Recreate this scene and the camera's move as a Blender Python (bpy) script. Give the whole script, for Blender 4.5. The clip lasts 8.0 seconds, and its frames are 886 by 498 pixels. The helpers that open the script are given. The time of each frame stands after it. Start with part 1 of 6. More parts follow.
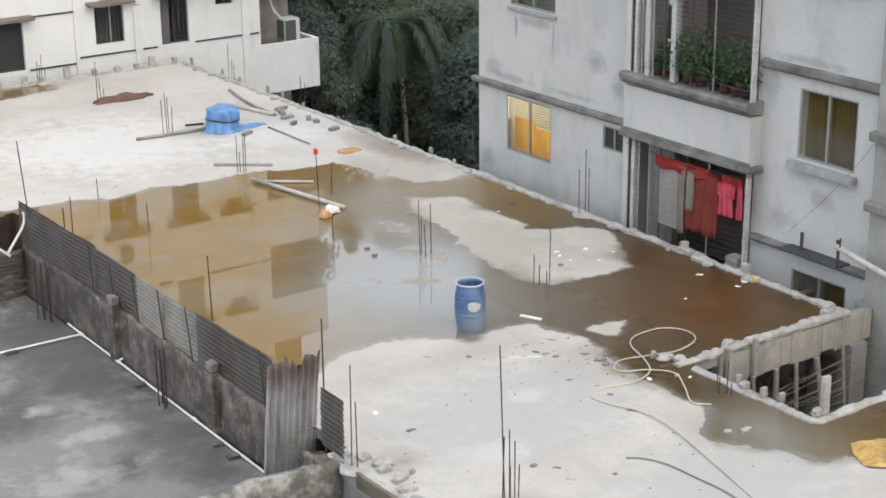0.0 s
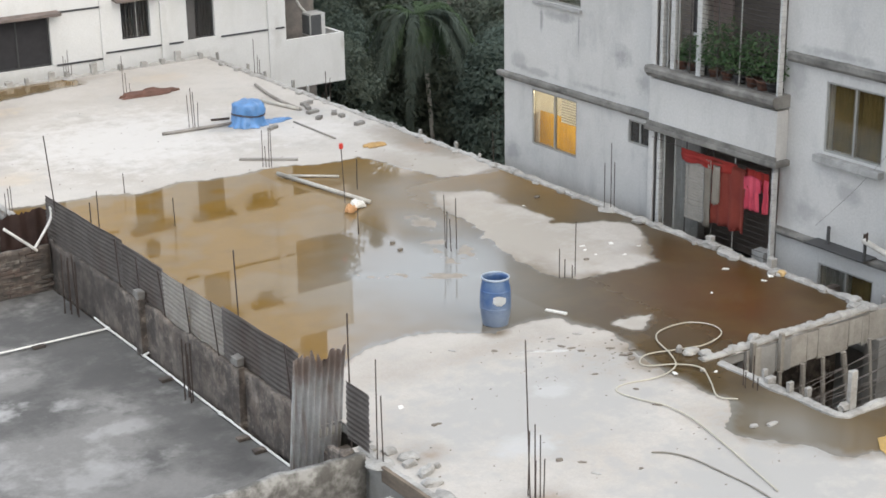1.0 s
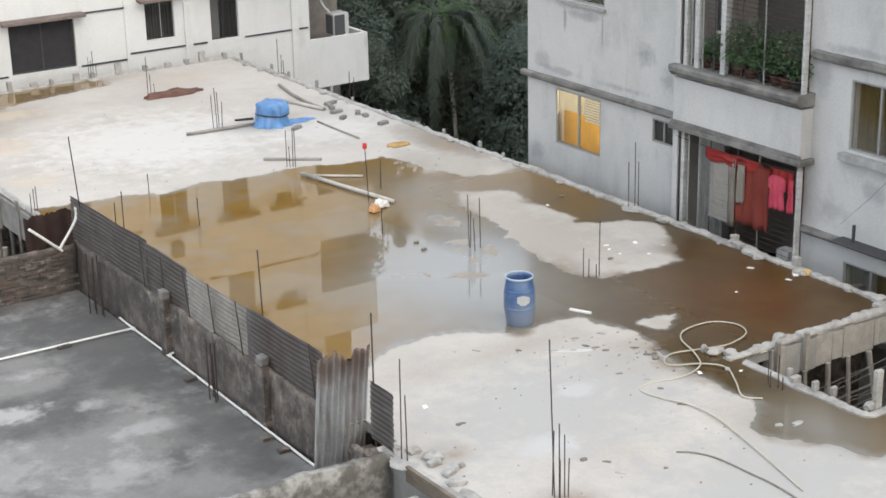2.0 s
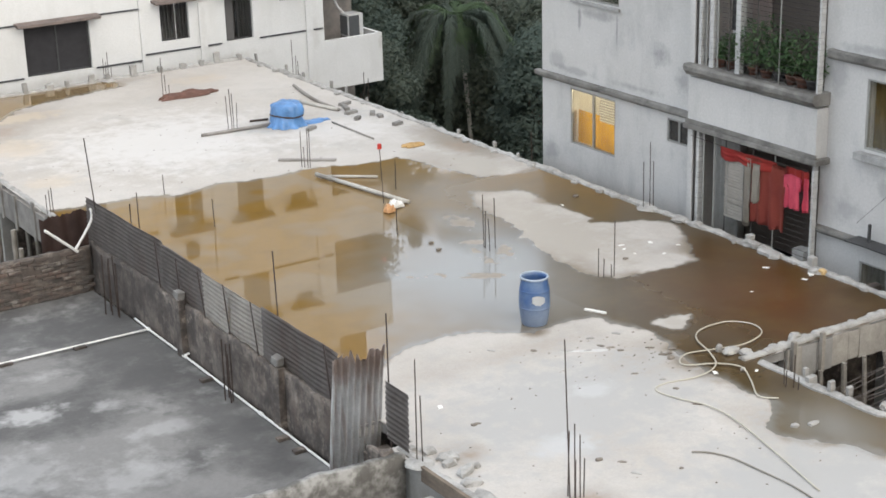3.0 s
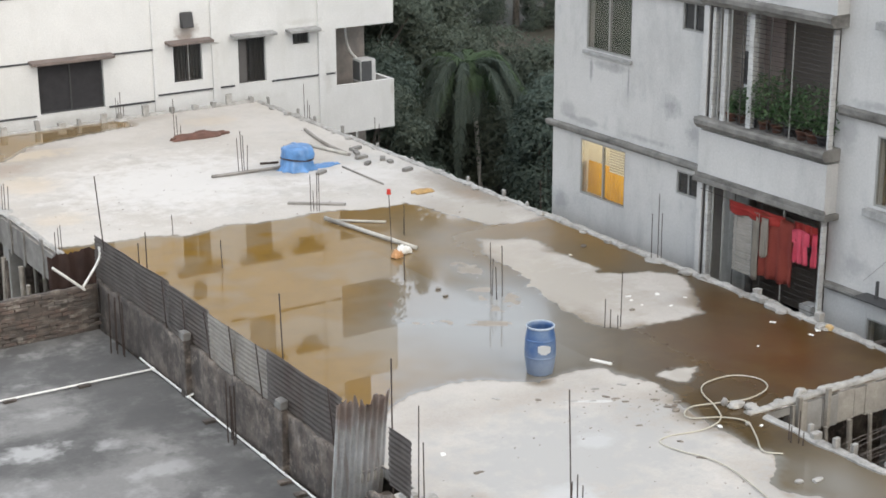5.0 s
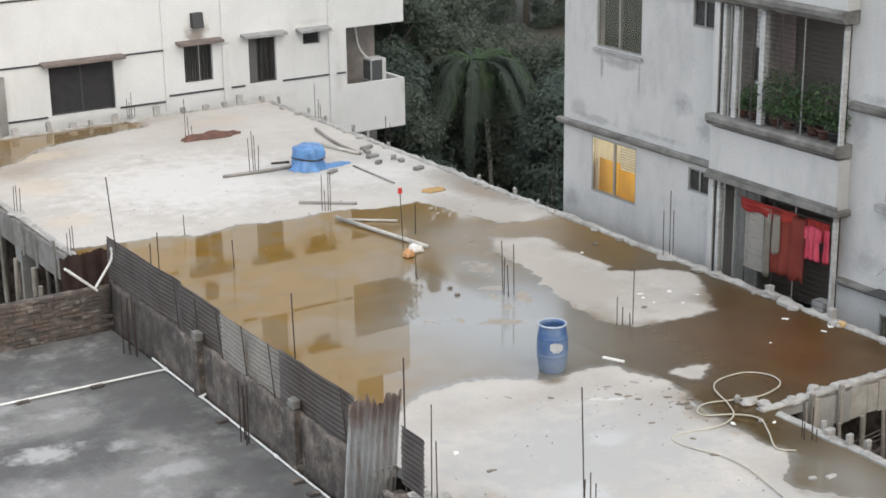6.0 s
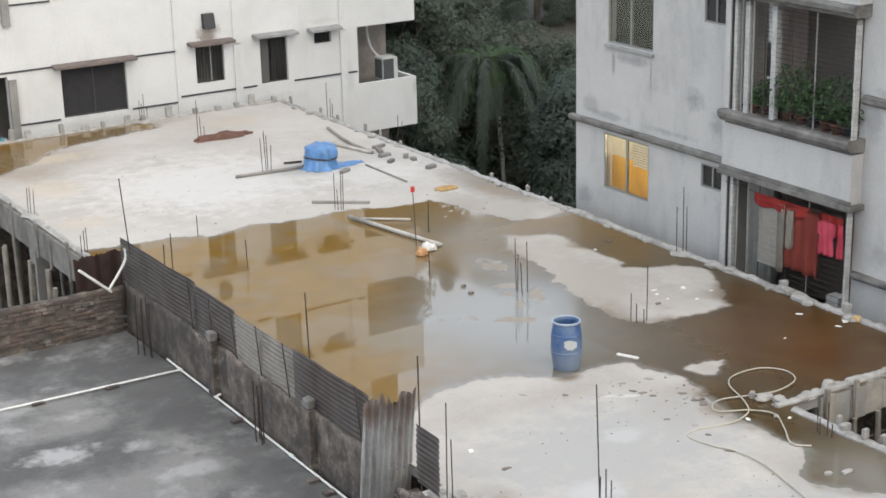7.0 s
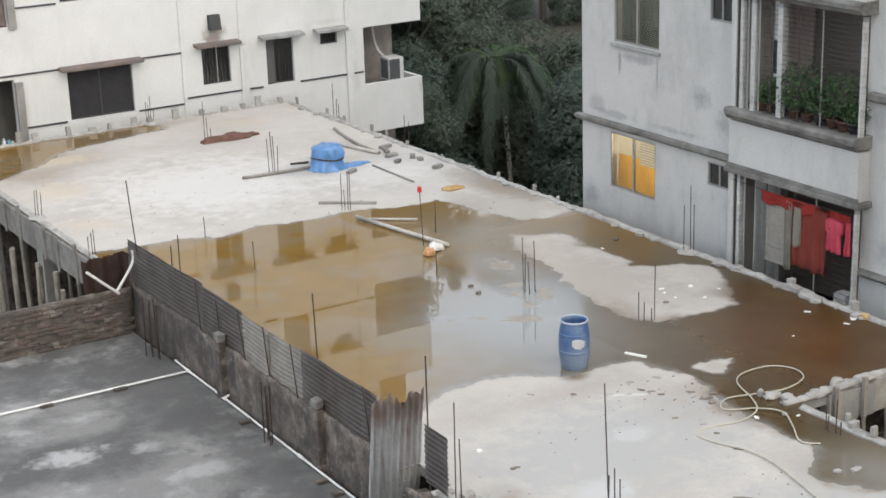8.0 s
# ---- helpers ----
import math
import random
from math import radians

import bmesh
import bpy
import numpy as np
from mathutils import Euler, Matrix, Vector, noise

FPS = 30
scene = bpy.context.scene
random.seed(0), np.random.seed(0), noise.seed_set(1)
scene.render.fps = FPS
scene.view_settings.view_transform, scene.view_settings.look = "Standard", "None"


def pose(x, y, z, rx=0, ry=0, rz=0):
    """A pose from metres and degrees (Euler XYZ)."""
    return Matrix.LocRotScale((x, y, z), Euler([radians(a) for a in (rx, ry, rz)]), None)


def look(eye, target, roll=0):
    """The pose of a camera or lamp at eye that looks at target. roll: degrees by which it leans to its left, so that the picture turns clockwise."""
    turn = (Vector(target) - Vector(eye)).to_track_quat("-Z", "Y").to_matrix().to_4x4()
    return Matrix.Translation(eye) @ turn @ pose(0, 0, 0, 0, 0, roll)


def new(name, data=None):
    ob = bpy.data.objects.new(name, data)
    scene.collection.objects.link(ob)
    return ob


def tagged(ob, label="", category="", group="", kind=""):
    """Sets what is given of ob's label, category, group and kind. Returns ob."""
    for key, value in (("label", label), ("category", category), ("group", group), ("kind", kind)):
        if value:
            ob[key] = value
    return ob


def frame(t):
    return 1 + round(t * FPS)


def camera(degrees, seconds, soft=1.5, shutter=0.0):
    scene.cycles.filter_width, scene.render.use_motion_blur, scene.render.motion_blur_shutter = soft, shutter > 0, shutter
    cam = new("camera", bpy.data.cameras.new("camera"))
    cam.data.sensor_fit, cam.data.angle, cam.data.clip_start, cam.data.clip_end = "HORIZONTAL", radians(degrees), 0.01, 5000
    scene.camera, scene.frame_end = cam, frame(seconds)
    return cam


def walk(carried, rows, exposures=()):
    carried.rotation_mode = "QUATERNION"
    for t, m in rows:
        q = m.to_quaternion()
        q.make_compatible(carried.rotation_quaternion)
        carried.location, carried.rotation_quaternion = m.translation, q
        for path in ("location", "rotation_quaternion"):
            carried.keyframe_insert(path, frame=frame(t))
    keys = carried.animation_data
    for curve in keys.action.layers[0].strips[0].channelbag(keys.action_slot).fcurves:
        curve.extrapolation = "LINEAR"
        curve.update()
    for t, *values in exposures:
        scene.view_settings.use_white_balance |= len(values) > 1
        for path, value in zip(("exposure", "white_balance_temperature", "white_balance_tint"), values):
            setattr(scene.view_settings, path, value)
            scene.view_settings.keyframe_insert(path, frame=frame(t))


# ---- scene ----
EYE = (0.0, 0.0, 9.6)
cam = camera(30.22, 8.0, soft=1.7)
# seconds, yaw, pitch, roll: held by hand from one spot
ROWS = [
    (0.0, -35.241, -18.996, -0.565),
    (0.5, -35.252, -19.126, -0.565),
    (1.0, -34.302, -19.182, -0.906),
    (1.5, -33.877, -19.197, -1.122),
    (1.7, -33.691, -19.192, -1.182),
    (2.8, -32.944, -19.160, -1.570),
    (3.0, -32.871, -19.158, -1.599),
    (3.5, -32.722, -19.152, -1.650),
    (4.0, -32.780, -18.836, -1.359),
    (4.5, -32.773, -17.628, -0.205),
    (4.7, -32.713, -17.535, -0.220),
    (5.8, -32.288, -17.561, -0.685),
    (6.0, -32.205, -17.567, -0.788),
    (6.5, -31.974, -17.595, -1.140),
    (7.0, -31.721, -17.620, -1.449),
    (7.5, -31.535, -17.633, -1.670),
    (8.0, -31.458, -17.617, -1.875),
]
walk(cam, [(t, pose(*EYE, 90 + pitch, 0, yaw) @ pose(0, 0, 0, 0, 0, roll)) for t, yaw, pitch, roll in ROWS],
     exposures=((0.0, 1.04, 6850, 11), (4.5, 1.06, 6850, 11), (6.0, 0.97, 6850, 11), (8.0, 0.93, 6850, 11)))

# ---- light: an overcast evening sky with a very soft sun ----
world = bpy.data.worlds.new("sky")
scene.world = world
world.use_nodes = True
wn = world.node_tree
sky = wn.nodes.new("ShaderNodeTexSky")
sky.sky_type, sky.sun_disc = "NISHITA", False
sky.sun_elevation, sky.sun_rotation = radians(39), radians(180)
sky.air_density, sky.dust_density, sky.ozone_density = 1.0, 1.0, 1.0
wn.nodes["Background"].inputs["Strength"].default_value = 0.14
cloud = wn.nodes.new("ShaderNodeMix")  # even cloud cover over the sky
cloud.data_type = "RGBA"
cloud.inputs[0].default_value = 0.85
cloud.inputs[7].default_value = (5.7, 6.5, 7.5, 1)
wn.links.new(sky.outputs[0], cloud.inputs[6])
wn.links.new(cloud.outputs[2], wn.nodes["Background"].inputs["Color"])
sun = new("sun", bpy.data.lights.new("sun", "SUN"))
sun.data.energy, sun.data.angle, sun.data.color = 1.1, radians(80), (1.0, 0.86, 0.64)
sun.matrix_world = look((10, -20, 36), (12, 24, 0))


# ---- materials ----
def nodes_of(name):
    m = bpy.data.materials.new(name)
    m.use_nodes = True
    nt = m.node_tree
    return m, nt, nt.nodes["Principled BSDF"]


def ramp(nt, fac, stops):
    r = nt.nodes.new("ShaderNodeValToRGB")
    el = r.color_ramp.elements
    while len(el) < len(stops):
        el.new(0.5)
    for e, (at, c) in zip(el, stops):
        e.position, e.color = at, (*c, 1) if len(c) == 3 else c
    nt.links.new(fac, r.inputs[0])
    return r.outputs[0]


def grey(v):
    return (v, v, v)


def noise_tex(nt, scale, detail=6, rough=0.6, vec=None, stretch=None):
    n = nt.nodes.new("ShaderNodeTexNoise")
    n.inputs["Scale"].default_value, n.inputs["Detail"].default_value, n.inputs["Roughness"].default_value = scale, detail, rough
    if vec is None:
        vec = nt.nodes.new("ShaderNodeNewGeometry").outputs["Position"]
    if stretch:
        mp = nt.nodes.new("ShaderNodeMapping")
        mp.inputs["Scale"].default_value = stretch
        nt.links.new(vec, mp.inputs[0])
        vec = mp.outputs[0]
    nt.links.new(vec, n.inputs["Vector"])
    return n.outputs["Fac"]


def mixc(nt, fac, a, b, mode="MIX"):
    m = nt.nodes.new("ShaderNodeMix")
    m.data_type, m.blend_type = "RGBA", mode
    for sock, v in ((m.inputs[0], fac), (m.inputs[6], a), (m.inputs[7], b)):
        if hasattr(v, "links"):
            nt.links.new(v, sock)
        else:
            sock.default_value = v if isinstance(v, (int, float)) else (*v, 1)
    return m.outputs[2]


def bump(nt, bsdf, height, strength=0.3, dist=0.02):
    b = nt.nodes.new("ShaderNodeBump")
    b.inputs["Strength"].default_value, b.inputs["Distance"].default_value = strength, dist
    nt.links.new(height, b.inputs["Height"])
    nt.links.new(b.outputs[0], bsdf.inputs["Normal"])


def stone(name, light, dark, stain=None, rough=0.85, scale=1.2, grain=25.0, stretch=None, relief=0.3, lo=0.35, hi=0.7):
    """Mineral surface: broad patches, fine grain and optional stains that may run down."""
    m, nt, b = nodes_of(name)
    col = mixc(nt, ramp(nt, noise_tex(nt, scale), [(lo, grey(0)), (hi, grey(1))]), light, dark)
    fine = noise_tex(nt, grain, 4, 0.7)
    col = mixc(nt, 0.35, col, ramp(nt, fine, [(0.3, grey(0.55)), (0.7, grey(1.0))]), "MULTIPLY")
    if stain:
        col = mixc(nt, ramp(nt, noise_tex(nt, 0.9, 8, 0.65, stretch=stretch or (1, 1, 1)), [(0.52, grey(0)), (0.72, grey(0.85))]), col, stain)
    nt.links.new(col, b.inputs["Base Color"])
    b.inputs["Roughness"].default_value = rough
    bump(nt, b, fine, relief, 0.015)
    return m


def soak_and_shade(m, spots, tint):
    """Damp blotches, soot and runs soaked into a wall, and shade painted on a roof: place, reach (one over metres),
    strength.
    """
    nt, b = m.node_tree, m.node_tree.nodes["Principled BSDF"]
    col = b.inputs["Base Color"].links[0].from_socket
    for place, reach, force in spots:
        mp = nt.nodes.new("ShaderNodeMapping")
        mp.inputs["Scale"].default_value = reach
        mp.inputs["Location"].default_value = [-p * r for p, r in zip(place, reach)]
        nt.links.new(nt.nodes.new("ShaderNodeNewGeometry").outputs["Position"], mp.inputs[0])
        ln = nt.nodes.new("ShaderNodeVectorMath")
        ln.operation = "LENGTH"
        nt.links.new(mp.outputs[0], ln.inputs[0])
        ad = nt.nodes.new("ShaderNodeMath")
        ad.operation = "MULTIPLY_ADD"
        nt.links.new(noise_tex(nt, 2.6, 6, 0.65), ad.inputs[0])
        ad.inputs[1].default_value = 1.1
        nt.links.new(ln.outputs["Value"], ad.inputs[2])
        col = mixc(nt, ramp(nt, ad.outputs[0], [(0.72, grey(force)), (1.0, grey(0))]), col, tint)
    nt.links.new(col, b.inputs["Base Color"])


def plain(name, col, rough=0.5, metal=0.0, var=0.25, scale=9.0):
    m, nt, b = nodes_of(name)
    n = noise_tex(nt, scale)
    c = mixc(nt, ramp(nt, n, [(0.3, grey(0)), (0.75, grey(1))]), col, tuple(v * (1 - var) for v in col))
    nt.links.new(c, b.inputs["Base Color"])
    b.inputs["Roughness"].default_value, b.inputs["Metallic"].default_value = rough, metal
    bump(nt, b, noise_tex(nt, scale * 8, 3), 0.12, 0.01)
    return m


def glass(name, tint=(0.9, 0.92, 0.9)):
    m, nt, b = nodes_of(name)
    b.inputs["Base Color"].default_value = (*tint, 1)
    b.inputs["Roughness"].default_value, b.inputs["Transmission Weight"].default_value = 0.04, 1.0
    b.inputs["IOR"].default_value = 1.45
    return m


def leafy(name, a, b_, trans=0.3):
    m, nt, b = nodes_of(name)
    g = nt.nodes.new("ShaderNodeNewGeometry")
    c = ramp(nt, g.outputs["Random Per Island"], [(0.0, a), (1.0, b_)])
    nt.links.new(c, b.inputs["Base Color"])
    b.inputs["Roughness"].default_value, b.inputs["Specular IOR Level"].default_value = 0.75, 0.15
    # light that passes through the blades
    tl, mx = nt.nodes.new("ShaderNodeBsdfTranslucent"), nt.nodes.new("ShaderNodeMixShader")
    nt.links.new(c, tl.inputs["Color"])
    mx.inputs[0].default_value = trans
    nt.links.new(b.outputs[0], mx.inputs[1])
    nt.links.new(tl.outputs[0], mx.inputs[2])
    outs = [n for n in nt.nodes if n.type == "OUTPUT_MATERIAL"]
    nt.links.new(mx.outputs[0], outs[0].inputs["Surface"])
    return m


M_WHITE = stone("white_wash", (0.65, 0.65, 0.642), (0.60, 0.60, 0.592), (0.50, 0.50, 0.485), stretch=(1, 1, 0.25), relief=0.1)
soak_and_shade(M_WHITE, (((17.73, 40.4, 1.95), (1.6, 0, 1.8), 0.5), ((17.75, 40.4, 1.95), (2.6, 0, 3.2), 0.6), ((24.15, 40.4, -0.4), (5.0, 0, 1.6), 0.75), ((21.2, 40.4, 1.9), (0.8, 0, 4.0), 0.45), ((22.0, 40.4, 0.2), (3.0, 0, 0.9), 0.35), ((19.6, 40.4, -0.1), (0.5, 0, 2.5), 0.4),
               ((14.4, 40.4, 0.0), (0.3, 0, 3.2), 0.35), ((18.55, 40.4, 1.0), (4.0, 0, 0.5), 0.3)), (0.42, 0.405, 0.38))
soak_and_shade(M_WHITE, (((17.75, 40.4, 1.98), (1.1, 0, 1.5), 0.6), ((17.72, 40.4, 1.82), (1.3, 0, 3.5), 0.5)), (0.22, 0.175, 0.15))  # soot under the exhaust hood
M_SILL = stone("grey_sill", (0.34, 0.34, 0.335), (0.22, 0.22, 0.215), (0.10, 0.10, 0.098), scale=4.0)


def weathered_plaster():
    m = stone("cement_plaster", (0.505, 0.500, 0.490), (0.445, 0.440, 0.430), (0.305, 0.302, 0.298), stretch=(1, 1, 0.45), scale=0.7, relief=0.15)
    nt, b = m.node_tree, m.node_tree.nodes["Principled BSDF"]
    col = b.inputs["Base Color"].links[0].from_socket
    drip = ramp(nt, noise_tex(nt, 1.1, 6, 0.6, stretch=(6, 6, 0.35)), [(0.62, grey(0)), (0.82, grey(0.34))])
    col = mixc(nt, drip, col, (0.20, 0.20, 0.20))
    blot = ramp(nt, noise_tex(nt, 0.75, 9, 0.72, stretch=(1, 1, 0.8)), [(0.56, grey(0)), (0.66, grey(0.5))])
    col = mixc(nt, blot, col, (0.29, 0.295, 0.305))
    nt.links.new(col, b.inputs["Base Color"])
    soak_and_shade(m, (((20.2, 23.45, 2.75), (1, 1.3, 1.7), 0.6), ((20.2, 22.8, 2.3), (1, 1.6, 1.5), 0.5), ((20.2, 24.2, 1.95), (1, 0.5, 5.0), 0.5), ((20.2, 26.0, 1.95), (1, 0.6, 5.0), 0.45), ((20.2, 18.0, 3.68), (1, 0.5, 5.0), 0.45), ((20.2, 25.95, 3.05), (1, 7.0, 1.6), 0.7), ((20.2, 24.76, 2.95), (1, 14.0, 1.3), 0.7), ((20.2, 26.7, 2.1), (1, 1.5, 2.4), 0.4),
                                ((20.2, 25.3, 3.2), (1, 0.9, 4.0), 0.5), ((20.2, 18.6, 0.9), (1, 1.0, 1.4), 0.4), ((20.2, 17.6, 1.4), (1, 1.2, 2.2), 0.4), ((20.2, 21.8, 0.2), (1, 1, 1), 0.3), ((20.2, 26.9, 0.1), (1, 1.3, 1.6), 0.5), ((20.2, 18.9, 3.1), (1, 2.2, 1.3), 0.4)), (0.19, 0.19, 0.195))
    return m


M_GREY = weathered_plaster()
M_LEDGE = stone("mouldy_ledge", (0.225, 0.218, 0.204), (0.115, 0.110, 0.103), (0.04, 0.039, 0.036), scale=2.2, relief=0.9, stretch=(2.5, 2.0, 4), lo=0.36, hi=0.66)
M_RAW = stone("raw_concrete", (0.320, 0.312, 0.296), (0.232, 0.224, 0.212), (0.144, 0.136, 0.120), scale=2.0, stretch=(1, 1, 0.4))
M_MORTAR = stone("mortar_lump", (0.42, 0.41, 0.39), (0.27, 0.26, 0.245), (0.12, 0.11, 0.10), scale=6.0, relief=0.7)


def flaking_wall():
    m = stone("old_mossy_plaster", (0.205, 0.174, 0.150), (0.084, 0.069, 0.060), (0.034, 0.028, 0.025), stretch=(1.6, 1.6, 0.6), scale=3.0, grain=16, relief=0.9, lo=0.4, hi=0.6)
    nt, b = m.node_tree, m.node_tree.nodes["Principled BSDF"]
    col = b.inputs["Base Color"].links[0].from_socket
    flake = ramp(nt, noise_tex(nt, 5.5, 9, 0.75), [(0.53, grey(0)), (0.62, grey(0.8))])
    col = mixc(nt, flake, col, (0.28, 0.238, 0.203))
    brown = ramp(nt, noise_tex(nt, 2.1, 8, 0.7), [(0.48, grey(0)), (0.62, grey(0.6))])
    col = mixc(nt, brown, col, (0.105, 0.078, 0.062))
    soot = ramp(nt, noise_tex(nt, 3.4, 9, 0.72, stretch=(1, 1, 0.8)), [(0.49, grey(0)), (0.58, grey(0.8))])
    col = mixc(nt, soot, col, (0.048, 0.041, 0.037))
    run = ramp(nt, noise_tex(nt, 1.5, 6, 0.6, stretch=(5, 5, 0.5)), [(0.56, grey(0)), (0.74, grey(0.6))])
    col = mixc(nt, run, col, (0.03, 0.027, 0.025))
    nt.links.new(col, b.inputs["Base Color"])
    return m


M_OLDWALL = flaking_wall()
soak_and_shade(M_OLDWALL, (((9.8, 25.6, -0.2), (0, 0.2, 0.3), 0.5), ((9.8, 21.5, -0.6), (0, 0.2, 0.8), 0.4)), (0.045, 0.039, 0.036))
M_DARKROOF = stone("dark_roof_screed", (0.182, 0.176, 0.170), (0.085, 0.082, 0.080), (0.33, 0.325, 0.315), scale=0.55, grain=14, lo=0.42, hi=0.58)
# wet band by the side parapet; the far brick wall's shadow is painted in too
soak_and_shade(M_DARKROOF, (((9.2, 24.4, 0), (0.34, 0.15, 0), 0.8), ((7.6, 25.6, 0), (0.2, 0.45, 0), 0.75), ((9.3, 20.4, 0), (0.7, 0.2, 0), 0.7)), (0.072, 0.070, 0.069))
soak_and_shade(M_DARKROOF, (((6.95, 22.43, 0), (0.75, 1.2, 0), 0.9), ((8.05, 22.1, 0), (1.3, 2.0, 0), 0.6), ((8.4, 20.8, 0), (0.7, 1.3, 0), 0.55), ((7.6, 19.6, 0), (0.5, 0.8, 0), 0.5), ((6.0, 20.6, 0), (0.4, 0.5, 0), 0.5)), (0.33, 0.325, 0.32))
M_IRON = plain("rusty_iron", (0.06, 0.042, 0.035), 0.8, 0.2, 0.4)
M_DARK = plain("dark_void_paint", (0.046, 0.046, 0.048), 0.7)
M_SHADE = stone("brown_sunshade", (0.20, 0.155, 0.138), (0.12, 0.10, 0.092), (0.06, 0.055, 0.05), scale=4.0)
M_LINE = plain("groove_line", (0.05, 0.05, 0.055), 0.9)
M_GLASS = glass("window_glass")
M_PVC = plain("white_pvc", (0.72, 0.71, 0.68), 0.45, 0, 0.15)
M_EARTH = stone("earth", (0.062, 0.050, 0.034), (0.042, 0.038, 0.026), (0.03, 0.036, 0.02), scale=0.5)


def make_slab_material():
    m, nt, b = nodes_of("pale_roof_slab")
    col = mixc(nt, ramp(nt, noise_tex(nt, 0.45, 7, 0.6), [(0.4, grey(0)), (0.68, grey(1))]), (0.455, 0.425, 0.395), (0.39, 0.355, 0.32))
    col = mixc(nt, ramp(nt, noise_tex(nt, 2.2, 8, 0.7), [(0.5, grey(0)), (0.75, grey(0.35))]), col, (0.35, 0.325, 0.29))
    col = mixc(nt, ramp(nt, noise_tex(nt, 0.8, 10, 0.72), [(0.50, grey(0)), (0.66, grey(0.38))]), col, (0.335, 0.325, 0.315))
    col = mixc(nt, ramp(nt, noise_tex(nt, 9.0, 6, 0.8), [(0.64, grey(0)), (0.72, grey(0.5))]), col, (0.22, 0.195, 0.17))
    col = mixc(nt, ramp(nt, noise_tex(nt, 2.6, 12, 0.8), [(0.55, grey(0)), (0.66, grey(0.22))]), col, (0.31, 0.30, 0.29))
    col = mixc(nt, ramp(nt, noise_tex(nt, 1.7, 12, 0.78, stretch=(1.0, 2.2, 1)), [(0.54, grey(0)), (0.70, grey(0.28))]), col, (0.51, 0.50, 0.49))
    col = mixc(nt, ramp(nt, noise_tex(nt, 14.0, 8, 0.8), [(0.66, grey(0)), (0.71, grey(0.55))]), col, (0.17, 0.155, 0.14))
    fine = noise_tex(nt, 30, 4, 0.7)
    col = mixc(nt, 0.25, col, ramp(nt, fine, [(0.25, grey(0.5)), (0.6, grey(1))]), "MULTIPLY")
    at = nt.nodes.new("ShaderNodeAttribute")
    at.attribute_name = "damp"
    col = mixc(nt, at.outputs["Fac"], col, (0.160, 0.122, 0.080))
    nt.links.new(col, b.inputs["Base Color"])
    nt.links.new(ramp(nt, at.outputs["Fac"], [(0.2, grey(0.85)), (1.0, grey(0.35))]), b.inputs["Roughness"])
    bump(nt, b, fine, 0.25, 0.012)
    return m


def make_water_material():
    """Muddy rain water: silty ochre on one side of the roof, rust by the iron on the other, grey where sky is mirrored.
    """
    m, nt, b = nodes_of("muddy_rain_water")
    pos = nt.nodes.new("ShaderNodeNewGeometry").outputs["Position"]
    far = nt.nodes.new("ShaderNodeVectorMath")  # distance from the heart of the rust stain
    far.operation = "DISTANCE"
    mp = nt.nodes.new("ShaderNodeMapping")
    mp.inputs["Scale"].default_value = (0.62, 0.5, 0)
    nt.links.new(pos, mp.inputs[0])
    nt.links.new(mp.outputs[0], far.inputs[0])
    far.inputs[1].default_value = (17.9 * 0.62, 18.2 * 0.5, 0)
    add = nt.nodes.new("ShaderNodeMath")
    add.operation = "MULTIPLY_ADD"
    nt.links.new(noise_tex(nt, 0.6, 5, 0.55), add.inputs[0])
    add.inputs[1].default_value = 1.6
    nt.links.new(far.outputs["Value"], add.inputs[2])
    f = ramp(nt, nt_scale(nt, add.outputs[0], 0.2), [(0.2, (0.080, 0.034, 0.009)), (0.42, (0.060, 0.034, 0.011)), (0.62, (0.066, 0.044, 0.018)), (1.0, (0.188, 0.108, 0.026))])
    col = mixc(nt, ramp(nt, noise_tex(nt, 1.3, 7, 0.65), [(0.45, grey(0)), (0.7, grey(0.5))]), f, (0.115, 0.072, 0.024))
    silt_and_sky = nt.nodes.new("ShaderNodeAttribute")
    silt_and_sky.attribute_name = "silt_and_sky"
    # the pale grey stands in for clear shallows and for mirrored sky
    col = mixc(nt, silt_and_sky.outputs["Fac"], (0.195, 0.188, 0.172), col)
    nt.links.new(col, b.inputs["Base Color"])
    nt.links.new(ramp(nt, nt_scale(nt, add.outputs[0], 0.2), [(0.3, grey(0.12)), (0.62, grey(0.018))]), b.inputs["Roughness"])
    murk = nt.nodes.new("ShaderNodeAttribute")  # scum dulls the surface near the house
    murk.attribute_name = "murk"
    still = b.inputs["Roughness"].links[0].from_socket
    nt.links.new(mixc(nt, murk.outputs["Fac"], still, (0.34, 0.34, 0.34)), b.inputs["Roughness"])
    b.inputs["IOR"].default_value = 1.45
    bump(nt, b, noise_tex(nt, 1.6, 2, 0.4), 0.018, 0.01)
    return m


def nt_scale(nt, sock, k):
    n = nt.nodes.new("ShaderNodeMath")
    n.operation = "MULTIPLY"
    nt.links.new(sock, n.inputs[0])
    n.inputs[1].default_value = k
    return n.outputs[0]


